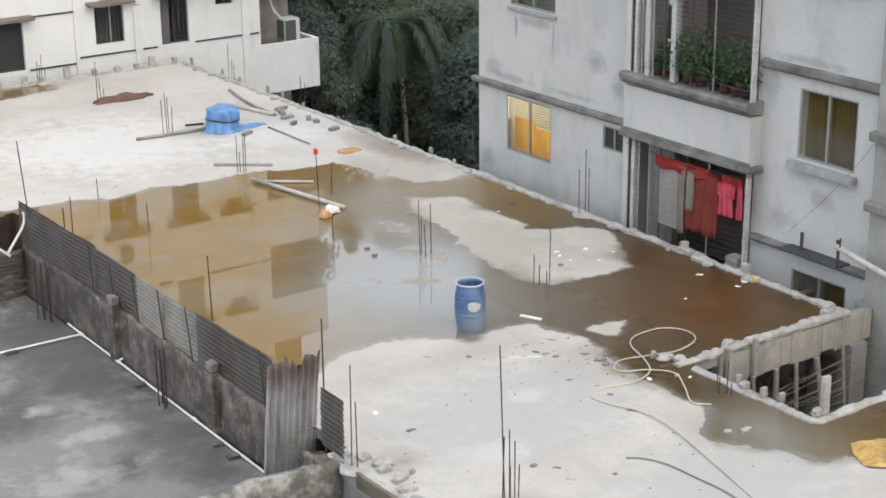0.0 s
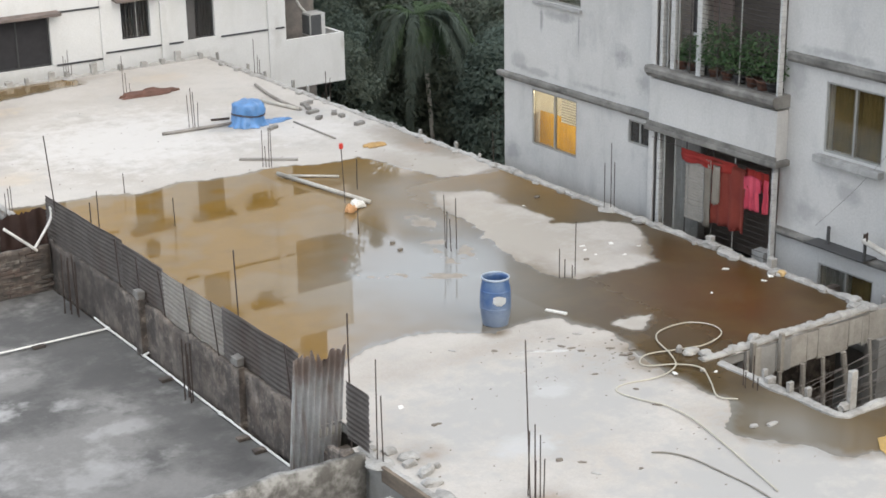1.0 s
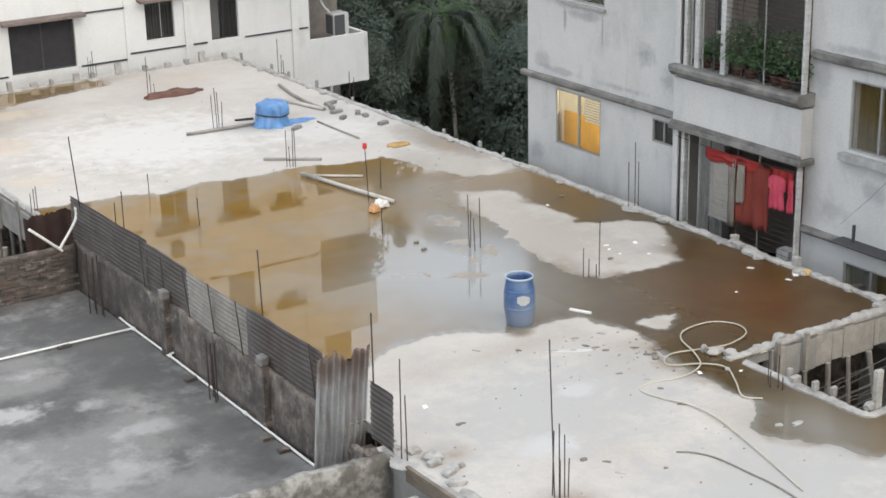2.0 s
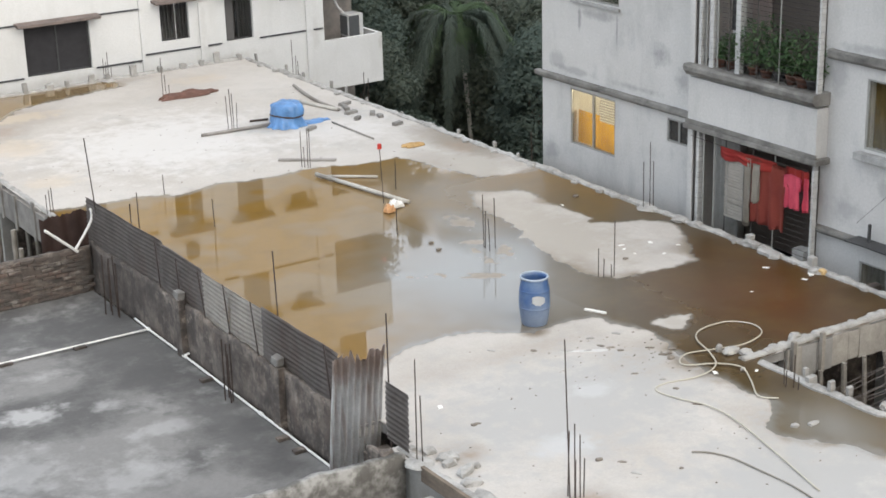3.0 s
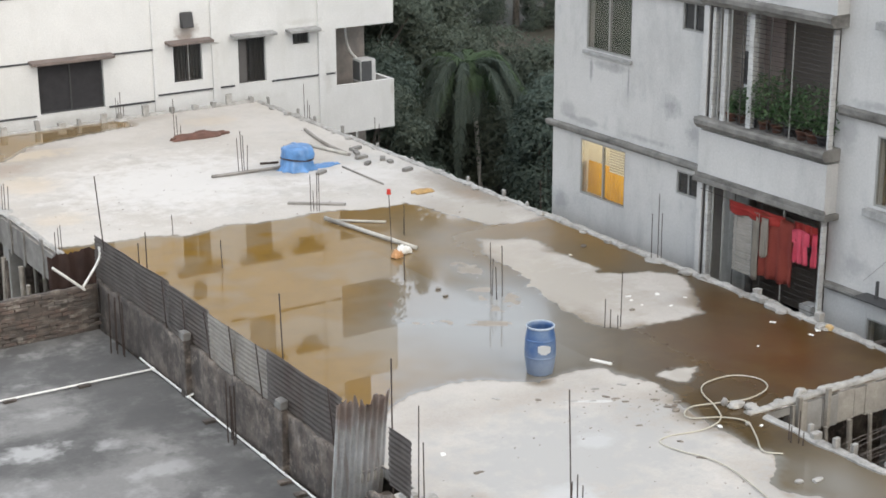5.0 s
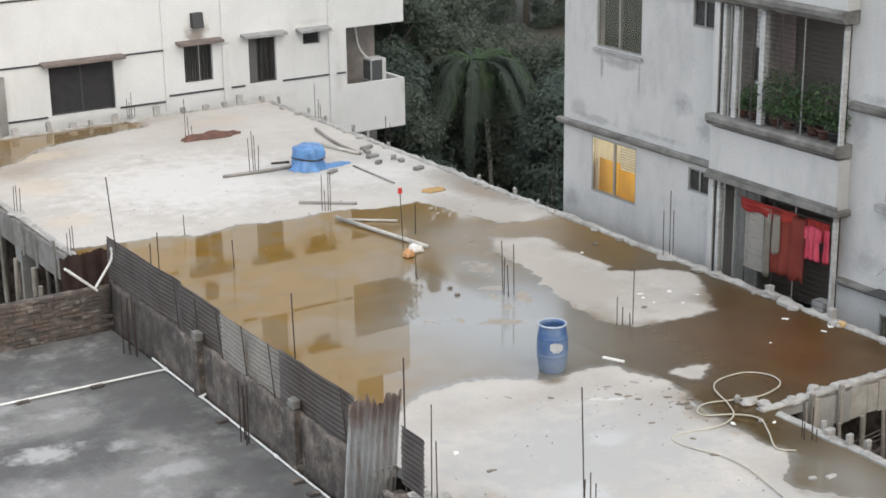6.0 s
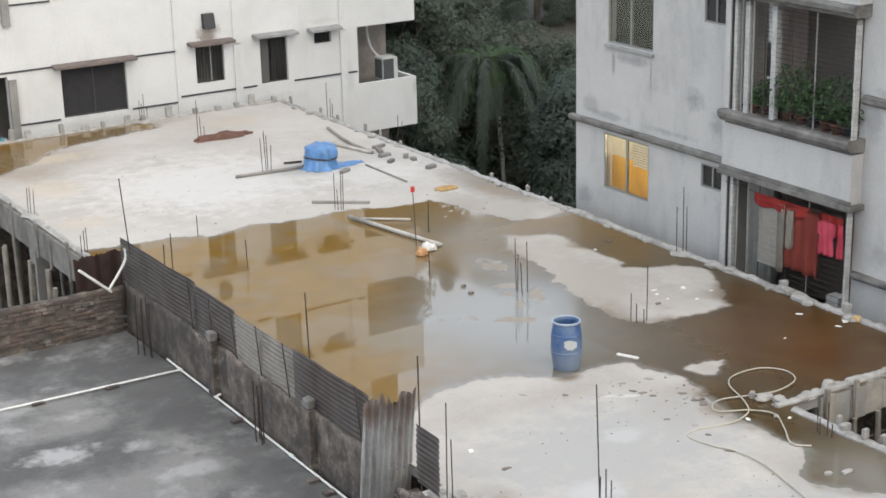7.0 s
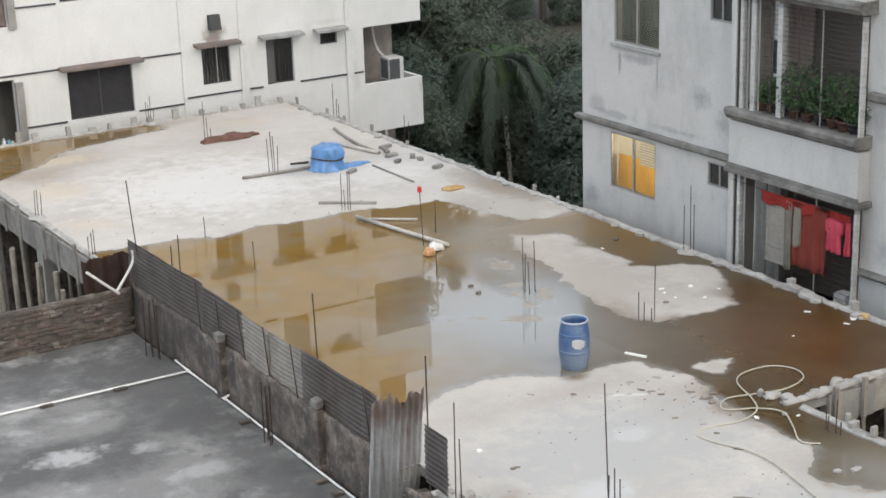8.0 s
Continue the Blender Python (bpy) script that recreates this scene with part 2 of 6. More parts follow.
M_SLAB = make_slab_material()
soak_and_shade(M_SLAB, (((10.75, 16.1, 0), (2.2, 2.6, 0), 0.4), ((11.1, 14.1, 0), (1.0, 1.3, 0), 0.55), ((12.0, 13.2, 0), (1.3, 1.6, 0), 0.4), ((19.0, 28.6, 0), (1.4, 0.7, 0), 0.5), ((11.2, 36.2, 0), (0.55, 0.6, 0), 0.3)), (0.25, 0.165, 0.105))
soak_and_shade(M_SLAB, (((14.0, 33.0, 0), (0.14, 0.15, 0), 0.75), ((17.6, 31.6, 0), (0.3, 0.3, 0), 0.5)), (0.53, 0.510, 0.493))  # bleached dry
soak_and_shade(M_SLAB, (((12.8, 16.6, 0), (0.16, 0.22, 0), 0.9), ((13.6, 13.0, 0), (0.18, 0.25, 0), 0.9), ((16.5, 32.8, 0), (0.42, 0.6, 0), 0.9), ((18.6, 32.8, 0), (0.7, 0.5, 0), 0.6)), (0.338, 0.331, 0.321))  # greyer screed
soak_and_shade(M_SLAB, (((11.9, 15.6, 0), (0.8, 1.2, 0), 0.55), ((13.3, 16.8, 0), (1.0, 1.6, 0), 0.5)), (0.45, 0.45, 0.455))  # lime bloom
soak_and_shade(M_SLAB, (((17.2, 22.6, 0), (0.34, 0.2, 0), 0.95), ((18.4, 27.3, 0), (0.6, 0.4, 0), 0.95), ((15.95, 18.1, 0), (1.6, 1.8, 0), 0.8)), (0.345, 0.315, 0.278))  # silt dried on the hump
soak_and_shade(M_SLAB, (((11.2, 34.6, 0), (0.5, 0.5, 0), 0.5), ((12.2, 37.2, 0), (0.35, 0.9, 0), 0.6), ((17.3, 38.2, 0), (0.6, 0.7, 0), 0.4), ((10.9, 31.6, 0), (0.6, 0.8, 0), 0.45)), (0.47, 0.385, 0.29))  # ochre tide marks
M_WATER = make_water_material()


# ---- building blocks ----
def link_mesh(name, bm, mat, parent=None, label="", smooth=False):
    me = bpy.data.meshes.new(name)
    bm.normal_update()
    bm.to_mesh(me)
    bm.free()
    me.materials.append(mat)
    if smooth:
        for poly in me.polygons:
            poly.use_smooth = True
    ob = new(name, me)
    if parent:
        ob.parent = parent
    if label:
        tagged(ob, label)
    return ob


def part(name, bm, mat, parent, label="", smooth=False):
    return link_mesh(name, bm, mat, parent, label, smooth)


def thing(name, label, category, group="", kind="", at=None):
    ob = new(name)
    if at:
        ob.location = at
    return tagged(ob, label, category, group, kind)


def box(x0, y0, z0, x1, y1, z1, bevel=0.0, bm=None, jitter=0.0):
    own = bm is None
    bm = bm or bmesh.new()
    made = bmesh.ops.create_cube(bm, size=1, matrix=Matrix.Translation(((x0 + x1) / 2, (y0 + y1) / 2, (z0 + z1) / 2)) @ Matrix.Diagonal((abs(x1 - x0), abs(y1 - y0), abs(z1 - z0), 1)))
    if jitter:
        for v in made["verts"]:
            v.co += Vector([random.uniform(-jitter, jitter) for _ in range(3)])
    if bevel and own:
        bmesh.ops.bevel(bm, geom=bm.edges[:], offset=bevel, segments=2, affect="EDGES", profile=0.6)
    return bm


def rod(a, b, r, sides=8, bm=None, r2=None):
    bm = bm or bmesh.new()
    a, b = Vector(a), Vector(b)
    d = b - a
    m = Matrix.Translation((a + b) / 2) @ d.to_track_quat("Z", "Y").to_matrix().to_4x4()
    bmesh.ops.create_cone(bm, cap_ends=True, segments=sides, radius1=r, radius2=r if r2 is None else r2, depth=d.length, matrix=m)
    return bm


def tube(points, r, sides=8, bm=None, hollow=False):
    """A round tube along a smooth line through points."""
    bm = bm or bmesh.new()
    pts = [Vector(q) for q in points]
    if len(pts) > 2:
        fine = []
        for i in range(len(pts) - 1):
            p0, p1, p2, p3 = pts[max(i - 1, 0)], pts[i], pts[i + 1], pts[min(i + 2, len(pts) - 1)]
            for k in range(6):
                t = k / 6
                fine.append(0.5 * ((2 * p1) + (p2 - p0) * t + (2 * p0 - 5 * p1 + 4 * p2 - p3) * t * t + (3 * p1 - p0 - 3 * p2 + p3) * t ** 3))
        pts = fine + [pts[-1]]
    rings = []
    for i, q in enumerate(pts):
        d = (pts[min(i + 1, len(pts) - 1)] - pts[max(i - 1, 0)]).normalized()
        u = d.cross(Vector((0, 0, 1)))
        u = u.normalized() if u.length > 0.01 else Vector((1, 0, 0))
        v = u.cross(d)
        rings.append([bm.verts.new(q + (u * math.cos(a) + v * math.sin(a)) * r) for a in (2 * math.pi * k / sides for k in range(sides))])
    for s, e in zip(rings, rings[1:]):
        for k in range(sides):
            bm.faces.new((s[k], s[(k + 1) % sides], e[(k + 1) % sides], e[k]))
    bm.faces.new(rings[0][::-1])
    bm.faces.new(rings[-1])
    return bm


def wall_mesh(u0, u1, v0, v1, th, holes, place):
    """A wall with real openings. place(u, w, v) turns along / depth / up into the world."""
    us = sorted({u0, u1, *[h[0] for h in holes], *[h[1] for h in holes]})
    vs = sorted({v0, v1, *[h[2] for h in holes], *[h[3] for h in holes]})
    us, vs = [u for u in us if u0 <= u <= u1], [v for v in vs if v0 <= v <= v1]

    def solid(i, j):
        if not (0 <= i < len(us) - 1 and 0 <= j < len(vs) - 1):
            return False
        cu, cv = (us[i] + us[i + 1]) / 2, (vs[j] + vs[j + 1]) / 2
        return not any(h[0] < cu < h[1] and h[2] < cv < h[3] for h in holes)
    bm = bmesh.new()
    seen = {}

    def vert(u, w, v):
        k = (round(u, 4), w, round(v, 4))
        if k not in seen:
            seen[k] = bm.verts.new(place(u, w, v))
        return seen[k]
    for i in range(len(us) - 1):
        for j in range(len(vs) - 1):
            if not solid(i, j):
                continue
            a, b, c, d = us[i], us[i + 1], vs[j], vs[j + 1]
            bm.faces.new([vert(a, 0, c), vert(b, 0, c), vert(b, 0, d), vert(a, 0, d)])
            bm.faces.new([vert(a, th, d), vert(b, th, d), vert(b, th, c), vert(a, th, c)])
            for near, p, q in (((i - 1, j), (a, d), (a, c)), ((i + 1, j), (b, c), (b, d)), ((i, j - 1), (a, c), (b, c)), ((i, j + 1), (b, d), (a, d))):
                if not solid(*near):
                    bm.faces.new([vert(p[0], 0, p[1]), vert(p[0], th, p[1]), vert(q[0], th, q[1]), vert(q[0], 0, q[1])])
    bmesh.ops.recalc_face_normals(bm, faces=bm.faces[:])
    return bm


# ---- the ground and the flooded roof slab ----
XL, XR, YF, YN = 10.0, 19.5, 39.7, 4.0
PIT = (15.98, 19.5, 13.82, 16.22)
GROUND = -7.0


def flat_sheet(z, cells):
    bm = bmesh.new()
    for ax, bx, ay, by in cells:
        bm.faces.new([bm.verts.new((px, py, z)) for px, py in ((ax, ay), (bx, ay), (bx, by), (ax, by))])
    return bm


ground = link_mesh("ground", flat_sheet(GROUND, [(-400, 500, -300, 900)]), M_EARTH)
tagged(ground, "dark damp earth and undergrowth between the houses", "ground", kind="structure")

POOL = [(9.9, 29.9), (11.35, 29.61), (12.06, 29.55), (12.64, 29.19), (13.17, 29.27), (13.58, 29.45), (14.07, 29.27), (14.78, 29.13), (15.37, 29.24), (15.85, 29.13), (16.5, 28.83), (17.01, 28.76), (17.46, 28.79), (17.65, 28.5), (17.75, 27.9),
        (17.9, 27.1), (18.1, 26.5), (18.5, 26.25), (19.8, 26.2), (19.8, 16.3), (16.1, 16.2), (16.2, 13.9), (19.8, 13.9), (19.8, 11.2), (17.5, 11.6)]
POOL += [(15.79, 12.43), (15.54, 12.76), (15.37, 12.8), (15.16, 12.8), (15.04, 12.98), (14.99, 13.33), (14.82, 13.57), (14.64, 13.81), (14.46, 14.05), (14.39, 14.25), (14.45, 14.49), (14.68, 14.65), (14.85, 14.75), (15.04, 14.96), (15.04, 15.2), (14.89, 15.38)]
POOL += [(14.99, 15.6), (15.1, 16.01), (15.04, 16.26), (15.01, 16.59), (15.05, 16.83), (15.18, 17.1), (15.18, 17.27), (15.31, 17.51), (15.32, 17.72), (15.4, 18.01), (15.38, 18.26), (15.25, 18.45), (15.14, 18.67), (15.11, 18.91), (14.96, 19.02), (14.5, 19.07),
         (13.93, 19.05), (13.69, 19.17), (13.44, 19.42), (13.13, 19.59), (12.89, 19.69), (12.19, 19.73), (11.74, 19.57), (10.8, 18.9), (9.9, 18.7)]
# the dry hump in the middle, and a small one by the hose
HUMP = [(17.33, 25.76), (17.69, 25.49), (18.11, 25.31), (18.27, 24.96), (18.09, 24.35), (18.14, 23.86), (18.18, 23.3), (18.14, 22.91), (17.68, 22.92), (18.24, 22.61), (18.81, 22.31), (19.08, 21.98), (19.14, 21.65), (18.83, 21.14), (18.56, 20.76),
        (18.3, 20.39), (18.17, 20.04), (17.62, 19.98), (17.22, 20.11), (16.81, 20.06), (16.49, 20.2), (16.28, 20.47), (16.19, 20.82), (16.37, 22.35), (16.70, 23.13), (16.79, 23.73), (16.89, 24.42), (16.94, 25.01)]
HUMP_SMALL = [(15.63, 18.22), (15.86, 18.35), (16.15, 18.28), (16.36, 18.19), (16.05, 17.9), (15.84, 17.86), (15.73, 18.0)]
POOL_FAR = [(9.8, 36.0), (10.42, 36.43), (11.09, 36.85), (11.79, 37.29), (12.5, 38.11), (13.48, 38.41), (14.61, 38.62), (15.4, 38.8), (15.7, 40), (9.8, 40)]


def outline_distance(px, py, poly):
    """Signed distance to an outline, negative inside."""
    best, inside = np.full(px.shape, 1e9), np.zeros(px.shape, bool)
    for (ax, ay), (bx, by) in zip(poly, poly[1:] + poly[:1]):
        dx, dy = bx - ax, by - ay
        t = np.clip(((px - ax) * dx + (py - ay) * dy) / (dx * dx + dy * dy), 0, 1)
        best = np.minimum(best, np.hypot(px - ax - t * dx, py - ay - t * dy))
        cross = ((ay > py) != (by > py)) & (px < (bx - ax) * (py - ay) / (by - ay + 1e-12) + ax)
        inside ^= cross
    return np.where(inside, -best, best)


def build_slab():
    nx, ny = 190, 560
    xs, ys = np.linspace(XL, XR, nx), np.linspace(YN, YF, ny)
    # grid lines snap to the edges of the opening
    for lim in PIT[:2]:
        xs[np.argmin(abs(xs - lim))] = lim
    for lim in PIT[2:]:
        ys[np.argmin(abs(ys - lim))] = lim
    gx, gy = np.meshgrid(xs, ys)
    def field(*octaves):
        return np.array([sum(k * noise.noise((a * f, b * f, o)) for f, k, o in octaves) for a, b in zip(gx.ravel(), gy.ravel())]).reshape(gx.shape)

    rough = field((1.6, 0.06, 0), (3.7, 0.07, 3), (8.5, 0.07, 5))
    fine = field((2.2, 0.16, 21), (6.0, 0.09, 22), (12.0, 0.05, 23))
    sd = np.minimum(outline_distance(gx, gy, POOL), outline_distance(gx, gy, POOL_FAR))
    sd = np.maximum(sd, np.maximum(-outline_distance(gx, gy, HUMP), -outline_distance(gx, gy, HUMP_SMALL))) + rough
    # scum and grit that just break the surface in the clear water
    run = np.clip(((gx - 13.6) * 1.9 - (gy - 22.5) * 1.4) / 5.57, 0, 1)
    film = np.maximum(np.exp(-((gx - 15.6) / 0.75) ** 2 - ((gy - 22.6) / 1.0) ** 2), 0.8 * np.exp(-((gx - 13.6 - 1.9 * run) ** 2 + (gy - 22.5 + 1.4 * run) ** 2) / 0.06))
    film = np.maximum(film, 0.8 * np.exp(-((gx - 16.1) / 0.45) ** 2 - ((gy - 24.2) / 1.0) ** 2))
    film = np.where(sd < 0, np.clip(1.9 * film - 0.15, 0, 1), 0)
    sd = sd + film * (-sd - 0.03 + 2.0 * fine)
    gz = np.where(sd > 0, np.minimum(sd * 0.03, 0.010 + 0.004 * np.tanh(sd)), np.maximum(sd * 0.03, -0.03))
    patch = np.array([noise.noise((a * 0.5, b * 0.5, 11)) + 0.4 * noise.noise((a * 1.9, b * 1.9, 12)) for a, b in zip(gx.ravel(), gy.ravel())]).reshape(gx.shape)
    damp = np.clip(1 - (sd + 0.02) / (0.07 + 0.9 * np.clip(patch - 0.05, 0, 1)), 0, 1) ** 1.5
    # silt left where the water has drawn back along the long edge
    damp = np.maximum(damp, np.clip(1.2 - np.hypot((gx - 19.2) * 1.5, (gy - 28.8) * 0.5) + 2.2 * rough, 0, 0.8))
    # drying patches: round the tarpaulin, by the far pool, at the near corner and along the shaft
    for cx, cy, rx, ry, force in ((17.3, 32.9, 1.0, 0.9, 0.30), (11.4, 36.9, 2.0, 1.4, 0.36), (10.7, 16.2, 0.4, 0.35, 0.55), (14.6, 14.6, 0.7, 0.8, 0.35), (11.2, 14.2, 0.5, 0.4, 0.3), (15.2, 17.4, 0.5, 0.5, 0.4), (17.2, 24.6, 1.1, 0.7, 0.22), (16.35, 24.9, 0.9, 1.5, 0.85), (17.6, 25.7, 0.7, 0.5, 0.5), (16.3, 22.4, 0.5, 1.2, 0.45), (18.0, 27.6, 0.5, 1.3, 0.4), (19.3, 28.6, 0.35, 1.6, 0.6), (14.6, 39.3, 2.2, 0.35, 0.35), (13.0, 18.6, 2.0, 0.5, 0.24), (14.9, 17.2, 0.9, 0.8, 0.22), (13.6, 13.4, 1.1, 0.7, 0.16), (16.6, 11.9, 1.6, 0.5, 0.35)):
        damp = np.maximum(damp, force * np.clip(1.3 - np.hypot((gx - cx) / rx, (gy - cy) / ry) + 1.6 * rough + 0.5 * patch, 0, 1))
    damp = np.where(film > 0.3, np.clip(damp, 0.5, 0.8), damp)
    damp = np.maximum(damp, 0.95 * np.clip(1.4 - np.hypot((gx - 13.95) / 0.2, (gy - 19.04) / 0.2) + 2 * rough, 0, 1))
    verts = list(zip(gx.ravel(), gy.ravel(), gz.ravel()))
    faces = []
    for j in range(ny - 1):
        for i in range(nx - 1):
            cx, cy = (xs[i] + xs[i + 1]) / 2, (ys[j] + ys[j + 1]) / 2
            if (PIT[0] < cx < PIT[1] and PIT[2] < cy < PIT[3]) or (cx < 10.36 and 16.92 < cy < 17.72):
                continue
            a = j * nx + i
            faces.append((a, a + 1, a + nx + 1, a + nx))
    me = bpy.data.meshes.new("roof_slab")
    me.from_pydata(verts, [], faces)
    at = me.attributes.new("damp", "FLOAT", "POINT")
    at.data.foreach_set("value", damp.ravel().astype(np.float32))
    for poly in me.polygons:
        poly.use_smooth = True
    me.materials.append(M_SLAB)
    ob = new("roof_slab", me)
    tagged(ob, "pale unfinished concrete roof slab, half under rain water", "roof slab", kind="structure")
    bm = bmesh.new()
    for e in ((XL + 0.02, YN, PIT[0] - 0.05, 16.9), (10.38, 16.9, PIT[0] - 0.05, 17.74), (XL + 0.02, 17.74, PIT[0] - 0.05, YF - 0.02), (PIT[0] - 0.05, YN, XR, PIT[2] - 0.03), (PIT[0] - 0.05, PIT[3] + 0.05, XR - 0.02, YF - 0.02)):
        box(e[0], e[1], -0.17, e[2], e[3], -0.035, bm=bm)
    part("slab_body", bm, M_RAW, ob)
    # the water: one level sheet over the hollows, clearer where it is shallow
    # mirrored sky is painted in as well: grey tint round (14.6, 21.6)
    silt_and_sky = np.clip(-sd / np.where(gx > 15.4, 0.05, 0.16), 0, 1) ** 0.8 * (1 - 0.6 * film) * (1 - 0.75 * np.exp(-((gx - 15.1) / 0.75) ** 2 - ((gy - 13.9) / 1.1) ** 2)) * (1 - 0.95 * np.exp(-((gx - 14.6) / 1.9) ** 2 - ((gy - 21.6) / 2.3) ** 2)) * (1 - 0.5 * np.exp(-((gx - 16.7) / 1.3) ** 2 - ((gy - 26.6) / 1.6) ** 2)) * np.clip(0.9 + patch, np.where(gx > 15.2, 0.95, 0.72), 1)
    wet = sd.ravel() < 0.25
    wf = [q for q in faces if wet[q[0]] or wet[q[1]] or wet[q[2]] or wet[q[3]]]
    wm = bpy.data.meshes.new("water")
    wm.from_pydata([(a, b_, 0.0) for a, b_, _ in verts], [], wf)
    wa = wm.attributes.new("silt_and_sky", "FLOAT", "POINT")
    wa.data.foreach_set("value", silt_and_sky.ravel().astype(np.float32))
    wk = wm.attributes.new("murk", "FLOAT", "POINT")
    wk.data.foreach_set("value", np.clip((gx - 14.9) * 0.42 + 1.2 * rough, 0, 1).ravel().astype(np.float32) * np.clip((27.5 - gy) / 1.5, 0, 1).ravel().astype(np.float32))
    wm.materials.append(M_WATER)
    tagged(new("water", wm), "shallow muddy rain water lying on the roof slab", "water", kind="structure")
    return ob


slab = build_slab()


# ---- the whitewashed house at the far end ----
M_CURTAIN_DARK = plain("dark_curtain", (0.066, 0.064, 0.064), 0.9, 0, 0.3, 3)
M_SHUTTER = plain("dark_shutter", (0.042, 0.041, 0.044), 0.85, 0, 0.3, 4)
M_SHUTTER.node_tree.nodes["Principled BSDF"].inputs["Specular IOR Level"].default_value = 0.15
WY, STOREY = 40.4, 3.06
W_COLS = [("window", 13.59, 15.35, 0.21, 1.54), ("window", 17.34, 18.17, 0.62, 1.67), ("window", 19.25, 20.08, 0.37, 1.67), ("vent", 20.93, 21.46, 1.28, 1.65)]
FLOORS = (-2, -1, 0, 1, 2, 3)


def sunshade(x0, x1, z, parent, bare=False):
    bm = box(x0, WY - 0.31, z, x1, WY + 0.03, z + 0.075, 0.012)
    for v in bm.verts:
        if v.co.y < WY - 0.15:
            v.co.z -= 0.035
    return part("sunshade", bm, M_SILL if bare else M_SHADE, parent, "weathered grey concrete sunshade" if bare else "weathered brown concrete sunshade")


def white_house():
    holes = [(a, b, c + k * STOREY, d + k * STOREY) for k in FLOORS for _, a, b, c, d in W_COLS]
    holes += [(11.55, 12.2, -0.25 + k * STOREY, 1.48 + k * STOREY) for k in FLOORS]
    top = 12.6
    front = link_mesh("wall_white_house", wall_mesh(4.0, 22.3, GROUND, top, 0.2, holes, lambda u, w, v: (u, WY + w, v)), M_WHITE)
    tagged(front, "whitewashed house wall with dark string lines and streaks", "house wall", kind="structure")
    bm = bmesh.new()
    box(22.1, WY + 0.203, GROUND, 22.3, 41.75, top, bm=bm)
    box(23.8, 41.953, GROUND, 24.0, 52, top, bm=bm)
    box(4.0, 51.8, GROUND, 23.8, 52, top, bm=bm)
    box(4.0, WY + 0.203, GROUND, 4.2, 51.8, top, bm=bm)
    box(4.2, WY + 0.203, top - 0.9, 22.1, 51.8, top - 0.75, bm=bm)
    part("side_wall", bm, M_WHITE, front)
    part("recess_wall", box(22.303, 41.75, GROUND, 24.0, 41.95, top, bm=bmesh.new()), stone("stained_recess", (0.30, 0.26, 0.23), (0.19, 0.17, 0.155), (0.08, 0.075, 0.07), scale=2.5), front, "stained beige plaster")
    for k in FLOORS:
        o = k * STOREY
        bm = box(4.2, WY + 0.2, -0.95 + o - 0.12, 22.1, 51.8, -0.95 + o, bm=bmesh.new())
        part("storey_floor", bm, M_RAW, front)
        bm = bmesh.new()
        for a, b, z in ((4.0, 13.37, 1.58), (15.62, 16.75, 1.58), (4.0, 11.5, 0.2), (12.42, 13.48, 0.2), (15.45, 16.75, 0.2), (16.85, 19.1, 0.34), (20.25, 22.25, 0.34)):
            box(a, WY - 0.025, z + o - 0.02, b, WY - 0.002, z + o + 0.025, bm=bm)
        part("string_line", bm, M_LINE, front)
        for a, b in ((16.74, 16.82), (18.45, 18.66), (21.72, 21.94)):
            part("pilaster", box(a, WY - 0.05, -1.45 + o, b, WY - 0.002, 1.55 + o, bm=bmesh.new()), M_WHITE, front)
        part("doorway_pier", box(12.2, WY - 0.09, -0.3 + o, 12.4, WY - 0.002, 1.4 + o, bm=bmesh.new()), M_RAW, front)
    for k in FLOORS:
        o = k * STOREY
        for i, (kind, a, b, c, d) in enumerate(W_COLS):
            win = thing("window_far", "dark barred window under a weathered brown sunshade" if kind == "window" else "small dark vent opening under a sunshade", "window", "windows of the white house", "structure")
            c, d = c + o, d + o
            bm = bmesh.new()
            for e in ((a, c, a + 0.04, d), (b - 0.04, c, b, d), (a, c, b, c + 0.04), (a, d - 0.04, b, d), ((a + b) / 2 - 0.02, c, (a + b) / 2 + 0.02, d)):
                box(e[0], WY + 0.09, e[1], e[2], WY + 0.14, e[3], bm=bm)
            fr = part("window_frame", bm, M_DARK, win)
            n = max(2, round((b - a) / 0.13))
            bm = bmesh.new()
            for s in range(1, n):
                x = a + (b - a) * s / n
                rod((x, WY + 0.06, c), (x, WY + 0.06, d), 0.007, 5, bm)
            if i:
                part("window_bars", bm, M_IRON, win)
            else:
                bm.free()
            part("pane", box(a + 0.03, WY + 0.11, c + 0.03, b - 0.03, WY + 0.116, d - 0.03, bm=bmesh.new()), M_GLASS if i else M_SHUTTER, fr)
            bm = bmesh.new()
            m = 24
            for s in range(m):
                x0, x1 = a - 0.1 + (b - a + 0.2) * s / m, a - 0.1 + (b - a + 0.2) * (s + 1) / m
                y0, y1 = WY + 0.27 + 0.025 * (s % 2), WY + 0.27 + 0.025 * ((s + 1) % 2)
                bm.faces.new([bm.verts.new(q) for q in ((x0, y0, c - 0.1), (x1, y1, c - 0.1), (x1, y1, d + 0.1), (x0, y0, d + 0.1))])
            part("curtain", bm, M_CURTAIN_DARK, win)
            if i == 3:
                sunshade(20.71, 21.69, d + 0.03, win, True)
            else:
                sunshade(a - 0.23, b + 0.24, d + 0.03, win, i == 2)
        # corner balcony
        balc = thing("corner_balcony", "open whitewashed corner balcony with a solid parapet", "balcony", "corner balconies", "structure")
        part("balcony_floor", box(22.3, WY + 0.1, -1.46 + o, 24.2, 41.747, -1.30 + o, bm=bmesh.new()), M_WHITE, balc)
